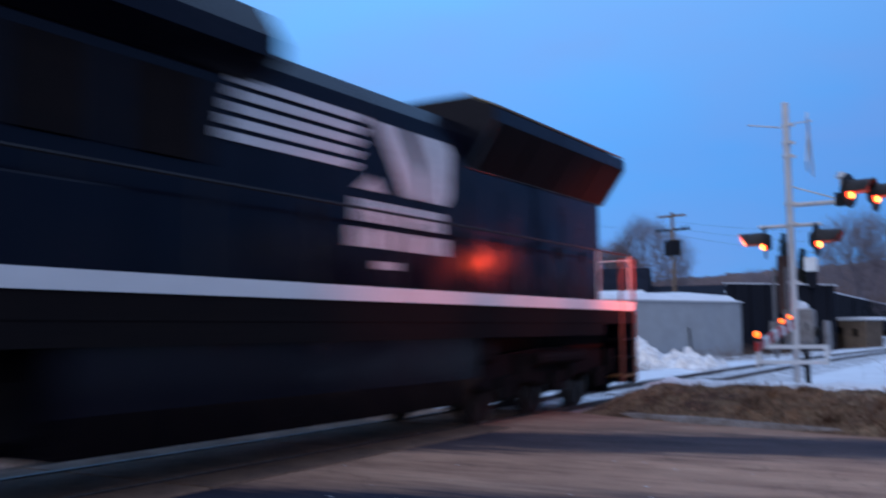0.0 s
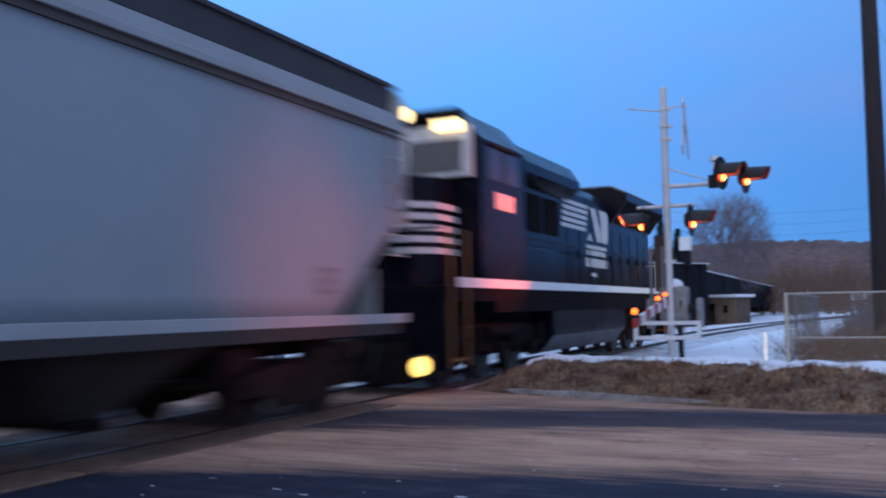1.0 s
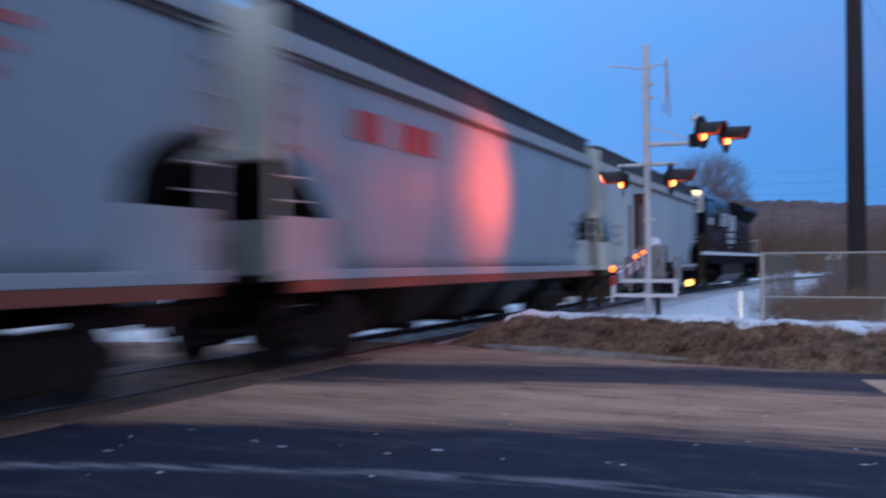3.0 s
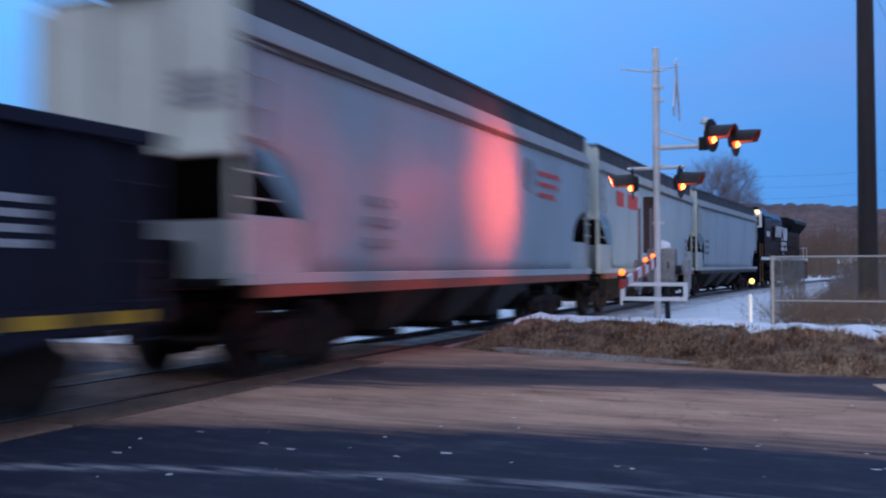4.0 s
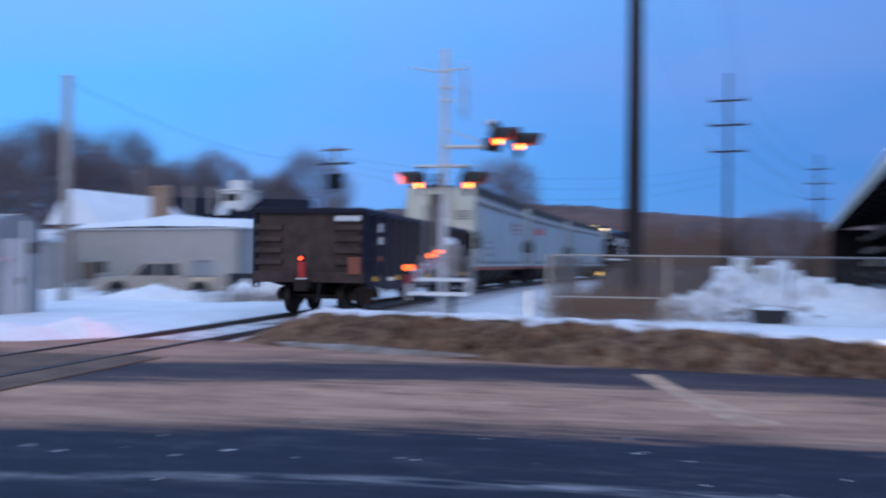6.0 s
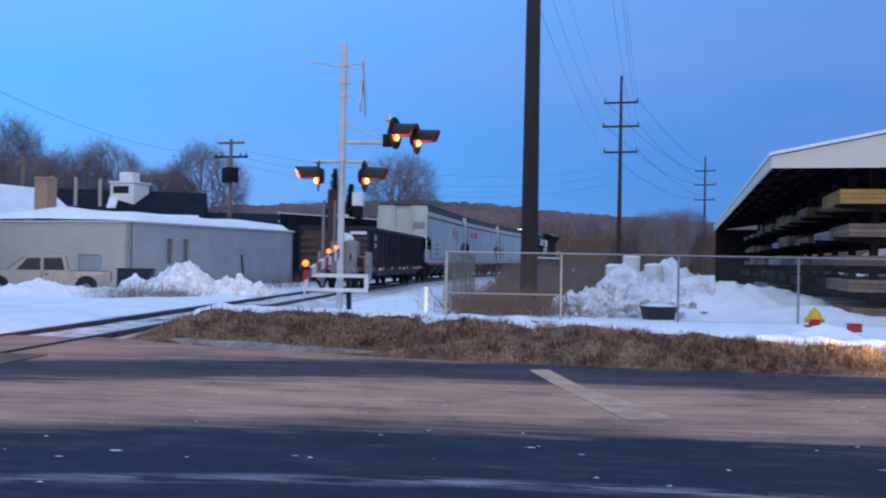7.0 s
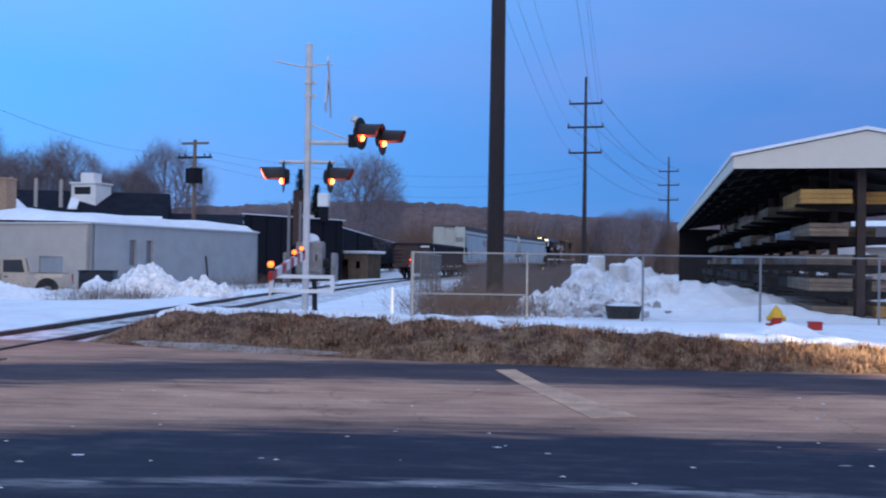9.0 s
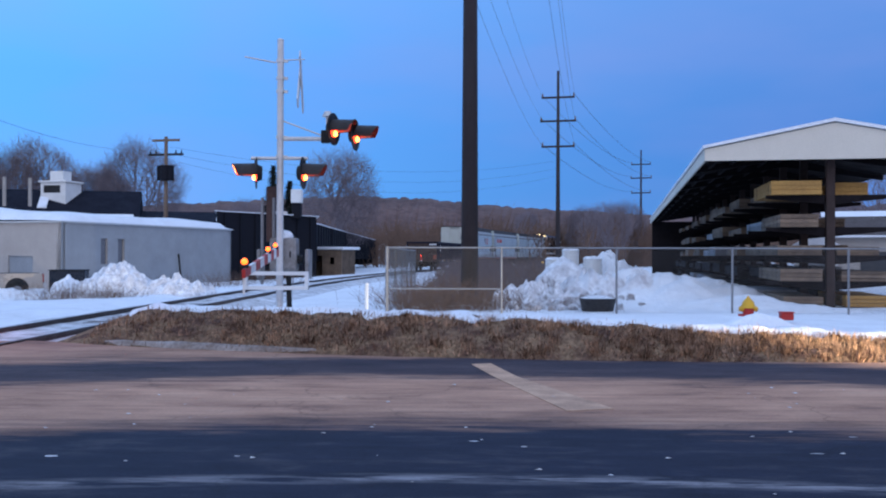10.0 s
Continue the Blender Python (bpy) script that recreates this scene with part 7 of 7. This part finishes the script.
def build_small():
    # yellow-topped hydrant
    h = thing("hydrant", pose(6.55, 21.1, -0.05), "red fire hydrant with a yellow bonnet in the snow", "hydrant")
    part("barrel", tube(B(), (0, 0, -0.1), (0, 0, 0.30), 0.12, 0.12, 16), M_RED, h)
    part("flange", tube(B(), (0, 0, 0.12), (0, 0, 0.16), 0.22, 0.22, 16), M_RED, h)
    bm = tube(B(), (0, 0, 0.30), (0, 0, 0.42), 0.16, 0.13, 16)
    tube(bm, (0, 0, 0.42), (0, 0, 0.52), 0.13, 0.05, 16)
    tube(bm, (0, 0, 0.52), (0, 0, 0.57), 0.03, 0.03, 8)
    part("bonnet", bm, M_YELLOW, h, "yellow bonnet")
    part("outlet", tube(B(), (-0.2, 0, 0.28), (0.2, 0, 0.28), 0.06, 0.06, 12), M_YELLOW, h)
    r = thing("red_box", pose(7.4, 21.1, 0.08), "small red box standing in the snow", "box")
    part("body", box(B(), -0.14, 0.14, -0.1, 0.1, -0.1, 0.06, 0.02), M_RED, r)
    part("lid", box(B(), -0.15, 0.15, -0.11, 0.11, 0.06, 0.09, 0.01), M_RED, r)
    # dark tub half buried in snow
    t = thing("tub", pose(3.9, 25.9, -0.1) @ Matrix.Scale(0.82, 4), "dark battered tub half buried in snow", "tub")
    bm = tube(B(), (0, 0, -0.1), (0, 0, 0.42), 0.5, 0.62, 20)
    part("shell", bm, M_BLACK, t)
    part("snow_fill", tube(B(), (0, 0, 0.42), (0, 0, 0.5), 0.58, 0.3, 18), M_SNOW, t, "snow filling the tub")
    # far yard lamp
    for x, y, z in ((30.5, 145, 5.6), (5.2, 230, 7.0)):
        l = thing("yard_lamp", pose(x, y, -0.4), "distant lit yard lamp on a post", "lamp")
        part("post", tube(B(), (0, 0, 0), (0, 0, z), 0.09, 0.07, 8), M_WOOD_POLE, l)
        bm = B()
        bmesh.ops.create_uvsphere(bm, u_segments=10, v_segments=6, radius=0.24, matrix=Matrix.Translation((0, -0.1, z)))
        part("globe", bm, M_YARD, l, "glowing lamp globe", smooth=True)
    shrub(-14.6, 34.6, 1.8, 1.0, 420, 1)
    shrub(-12.8, 34.4, 1.4, 0.8, 260, 2)
    shrub(-12.5, 44, 3.0, 1.1, 260, 3)
    shrub(-11.5, 50, 3.0, 1.2, 260, 4)
    shrub(-0.6, 27.0, 1.8, 1.5, 420, 5)
    shrub(0.5, 26.4, 1.5, 1.2, 320, 15)
    shrub(-1.0, 26.2, 1.2, 1.1, 260, 16)
    shrub(-1.2, 29.5, 1.8, 1.1, 260, 6)
    shrub(0.8, 33, 2.2, 1.3, 260, 7)
    shrub(4.3, 42, 3.0, 2.0, 320, 8)
    shrub(-10.6, 56, 2.5, 1.2, 200, 9)


# ---- trees, woods and hills ----
def tree_mesh(hgt, seed, mat, width=0.34, forks=(9, 6, 6, 9), twig=0.012):
    """A bare winter tree: trunk, limbs and ever finer twigs that fill a rounded crown."""
    rng = random.Random(seed)
    vs, fs = [], []
    mid = Vector((0, 0, hgt * 0.56))
    size = Vector((hgt * width, hgt * width, hgt * 0.44))

    def stick(p, q, r0, r1, sides):
        d = (q - p).normalized()
        u = d.orthogonal().normalized()
        v = d.cross(u)
        i = len(vs)
        for at, rr in ((p, r0), (q, r1)):
            for a in range(sides):
                ca = a * math.tau / sides
                vs.append(at + rr * (math.cos(ca) * u + math.sin(ca) * v))
        for a in range(sides):
            b = (a + 1) % sides
            fs.append((i + a, i + b, i + sides + b, i + sides + a))

    def grow(p, way, r, k):
        """A limb from p towards the crown's skin in direction way, its twigs along it."""
        lump = 1 + 0.22 * noise.noise(way * 1.7 + Vector((seed, 0, 0)))
        reach = (0.48, 0.74, 0.90, 1.0)[k] * lump * rng.uniform(0.85, 1.06)
        q = mid + Vector((way.x * size.x, way.y * size.y, way.z * size.z)) * reach
        bend = p.lerp(q, 0.5) + Vector((rng.gauss(0, 1), rng.gauss(0, 1), rng.gauss(0.5, 0.7))) * (q - p).length * 0.09
        sides = 5 if k == 0 else 3
        if k < 3:
            stick(p, bend, r, r * 0.75, sides)
            stick(bend, q, r * 0.75, r * 0.45, sides)
        else:
            stick(p, q, r, r * 0.5, 3)
            return
        for j in range(forks[k + 1]):
            f = rng.uniform(0.35, 1.0)
            s = p.lerp(bend, f * 2) if f < 0.5 else bend.lerp(q, f * 2 - 1)
            jit = (0.42, 0.30, 0.24)[k]
            w = (way + Vector((rng.gauss(0, jit), rng.gauss(0, jit), rng.gauss(0.04, jit)))).normalized()
            grow(s, w, max(twig, r * 0.45), k + 1)

    r0 = hgt * 0.018
    stick(Vector((0, 0, -0.4)), Vector((0, 0, hgt * 0.24)), r0 * 1.15, r0 * 0.85, 8)
    stick(Vector((0, 0, hgt * 0.24)), Vector((hgt * 0.01, 0, hgt * 0.5)), r0 * 0.85, r0 * 0.5, 7)
    trunk = bpy.data.meshes.new("trunk")
    trunk.from_pydata([tuple(v) for v in vs], [], fs)
    trunk.materials.append(mat)
    vs.clear()
    fs.clear()
    for i in range(forks[0]):
        a = i * 2.4 + rng.uniform(-0.4, 0.4)
        z = -0.55 + 1.5 * (i + 0.5) / forks[0]
        c = math.sqrt(max(0.05, 1 - min(1, z * z)))
        grow(Vector((0, 0, hgt * rng.uniform(0.2, 0.46))), Vector((c * math.cos(a), c * math.sin(a), z)).normalized(), r0 * 0.5, 0)
    me = bpy.data.meshes.new("crown")
    me.from_pydata([tuple(v) for v in vs], [], fs)
    me.materials.append(mat)
    return trunk, me


def build_trees():
    kinds = [tree_mesh(15, 3, M_HAZED_BARK, 0.36), tree_mesh(14, 8, M_HAZED_BARK, 0.42), tree_mesh(13.5, 15, M_HAZED_BARK, 0.38, (11, 6, 6, 9))]
    rng = random.Random(21)
    spots = []
    for i in range(13):      # behind the hall
        a = 40 - 1.75 * i + rng.uniform(-0.5, 0.5)
        spots.append((a, rng.uniform(112, 130), rng.uniform(0.88, 1.04) * (1.22 if a > 29 else 1.0)))
    for i in range(9):       # farther left, behind the second signal
        spots.append((63 - 2.6 * i, rng.uniform(95, 125), rng.uniform(0.75, 1.0)))
    spots += [(12.7, 190, 0.95), (11.9, 205, 0.9), (7.2, 112, 0.98), (-9.0, 150, 0.75), (-7.9, 165, 0.8), (-10.2, 172, 0.8), (-24, 130, 1.0), (-27, 140, 1.0), (-4.2, 240, 0.9)]
    for i, (az, d, s) in enumerate(spots):
        tree = new("bare_tree")
        for nm, me in zip(("trunk", "crown"), kinds[i % 3]):
            new(nm, me).parent = tree
        a = radians(az)
        tree.matrix_basis = pose(-d * math.sin(a), d * math.cos(a), -0.5, 0, 0, rng.uniform(0, 360)) @ Matrix.Scale(s, 4)
        tagged(tree, "bare leafless winter tree with a rounded crown", "tree", "bare trees")
    # an evergreen behind the crossing
    for x, y, hh in ((-18.3, 93, 10.8), (-17.0, 95, 9.4)):
        t = thing("evergreen_tree", pose(x, y, -0.5), "dark narrow evergreen tree", "tree")
        part("trunk", tube(B(), (0, 0, -0.3), (0, 0, hh * 0.9), 0.2, 0.04, 8), M_HAZED_BARK, t)
        vs, fs = [], []
        for k in range(1500):
            f = rng.random() ** 1.3
            z = 1 + (hh - 1) * f
            r = (1 - f) * 2.0 * rng.uniform(0.5, 1.05)
            a = rng.uniform(0, math.tau)
            p = Vector((r * math.cos(a), r * math.sin(a), z))
            d = Vector((math.cos(a), math.sin(a), -0.35)) * rng.uniform(0.3, 0.6)
            s = Vector((-math.sin(a), math.cos(a), 0.2)) * rng.uniform(0.1, 0.2)
            i = len(vs)
            vs += [p - d * 0.5 - s, p - d * 0.5 + s, p + d]
            fs.append((i, i + 1, i + 2))
        me = bpy.data.meshes.new("crown")
        me.from_pydata([tuple(v) for v in vs], [], fs)
        me.materials.append(M_EVERGREEN)
        new("crown", me).parent = t

    def woods(label, az0, az1, d0, d1, h0, h1, n, seed, mat):
        rg = random.Random(seed)
        vs, fs = [], []
        for _ in range(n):
            a = radians(rg.uniform(az0, az1))
            d = rg.uniform(d0, d1)
            hh = rg.uniform(h0, h1)
            c = Vector((-d * math.sin(a), d * math.cos(a), -0.6))
            for _ in range(26):
                w = hh * 0.28
                f = rg.random()
                p = c + Vector((rg.gauss(0, w * 0.35), rg.gauss(0, w * 0.35), hh * f * 0.6))
                q = p + Vector((rg.gauss(0, w * 0.45), rg.gauss(0, w * 0.3), hh * rg.uniform(0.2, 0.42)))
                r = hh * 0.006 + 0.012
                s = Vector((r * math.cos(a), r * math.sin(a), 0))
                i = len(vs)
                vs += [p - s, p + s, p + Vector((s.y, -s.x, 0)), q]
                fs += [(i, i + 1, i + 3), (i + 1, i + 2, i + 3), (i + 2, i, i + 3)]
            i = len(vs)
            s = Vector((hh * 0.018 * math.cos(a), hh * 0.018 * math.sin(a), 0))
            vs += [c - s, c + s, c + Vector((s.y, -s.x, 0)), c + Vector((0, 0, hh * 0.75))]
            fs += [(i, i + 1, i + 3), (i + 1, i + 2, i + 3), (i + 2, i, i + 3)]
        me = bpy.data.meshes.new("far_woods")
        me.from_pydata([tuple(v) for v in vs], [], fs)
        me.materials.append(mat)
        tagged(new("far_woods", me), label, "woods", kind="stuff")
    woods("far belt of bare brown winter trees", -45, 12, 190, 330, 7, 12, 900, 1, M_TWIG)
    woods("far belt of bare grey winter trees", -10, 70, 135, 230, 7, 11, 900, 2, M_TWIG)
    woods("thicket of reddish bare saplings along the track", -13, -5.5, 165, 215, 6.0, 11.0, 220, 3, M_TWIG)

    # wooded hills closing the view
    def hill(label, d, prof, seed, mat, depth=260):
        bm = B()
        rows = []
        az = prof[0][0]
        while az >= prof[-1][0]:
            hh = np.interp(-az, [-p[0] for p in prof], [p[1] for p in prof])
            a = radians(az)
            row = []
            for k in range(8):
                dd = d + depth * k / 7
                f = math.sin(min(1, k / 5) * math.pi / 2) * (1 if k < 6 else 0.9)
                z = dd * math.tan(radians(hh)) * f
                z += (1.6 * wobble(az * 3, k * 2.7, seed, 1.0) + 1.2 * wobble(az * 14, k * 5, seed + 2, 1.0) + 1.3 * wobble(az * 40, k * 9, seed + 3, 1.0)) * min(1, k)
                row.append(bm.verts.new((-dd * math.sin(a), dd * math.cos(a), z - (2 if k == 0 else 0))))
            rows.append(row)
            az -= 0.18
        for i in range(len(rows) - 1):
            for j in range(7):
                bm.faces.new((rows[i][j], rows[i][j + 1], rows[i + 1][j + 1], rows[i + 1][j]))
        bmesh.ops.recalc_face_normals(bm, faces=bm.faces[:])
        ob = part("hill", bm, mat, smooth=False)
        tagged(ob, label, "hill", kind="structure")
    hill("low wooded ridge in winter brown on the horizon", 620, [(75, 1.8), (45, 2.2), (25, 2.6), (12, 3.4), (6.5, 3.75), (2, 3.6), (-2, 3.2), (-8, 2.8), (-14, 2.5), (-22, 2.9), (-32, 3.4), (-50, 2.6), (-75, 2.0)], 5, M_WOODS)
    hill("nearer wooded rise in winter brown", 380, [(75, 1.4), (30, 1.5), (15, 1.4), (5, 1.7), (-5, 2.0), (-12, 1.8), (-25, 2.4), (-40, 2.3), (-75, 1.4)], 11, M_WOODS, 160)


build_ground()
build_road()
build_bank()
build_track()
build_snow()
build_block_building()
build_back_buildings()
build_left_lot()
build_pickup()
build_shed()
build_fence()
build_poles()
build_signals()
build_small()
build_brush()
build_trees()
motions()
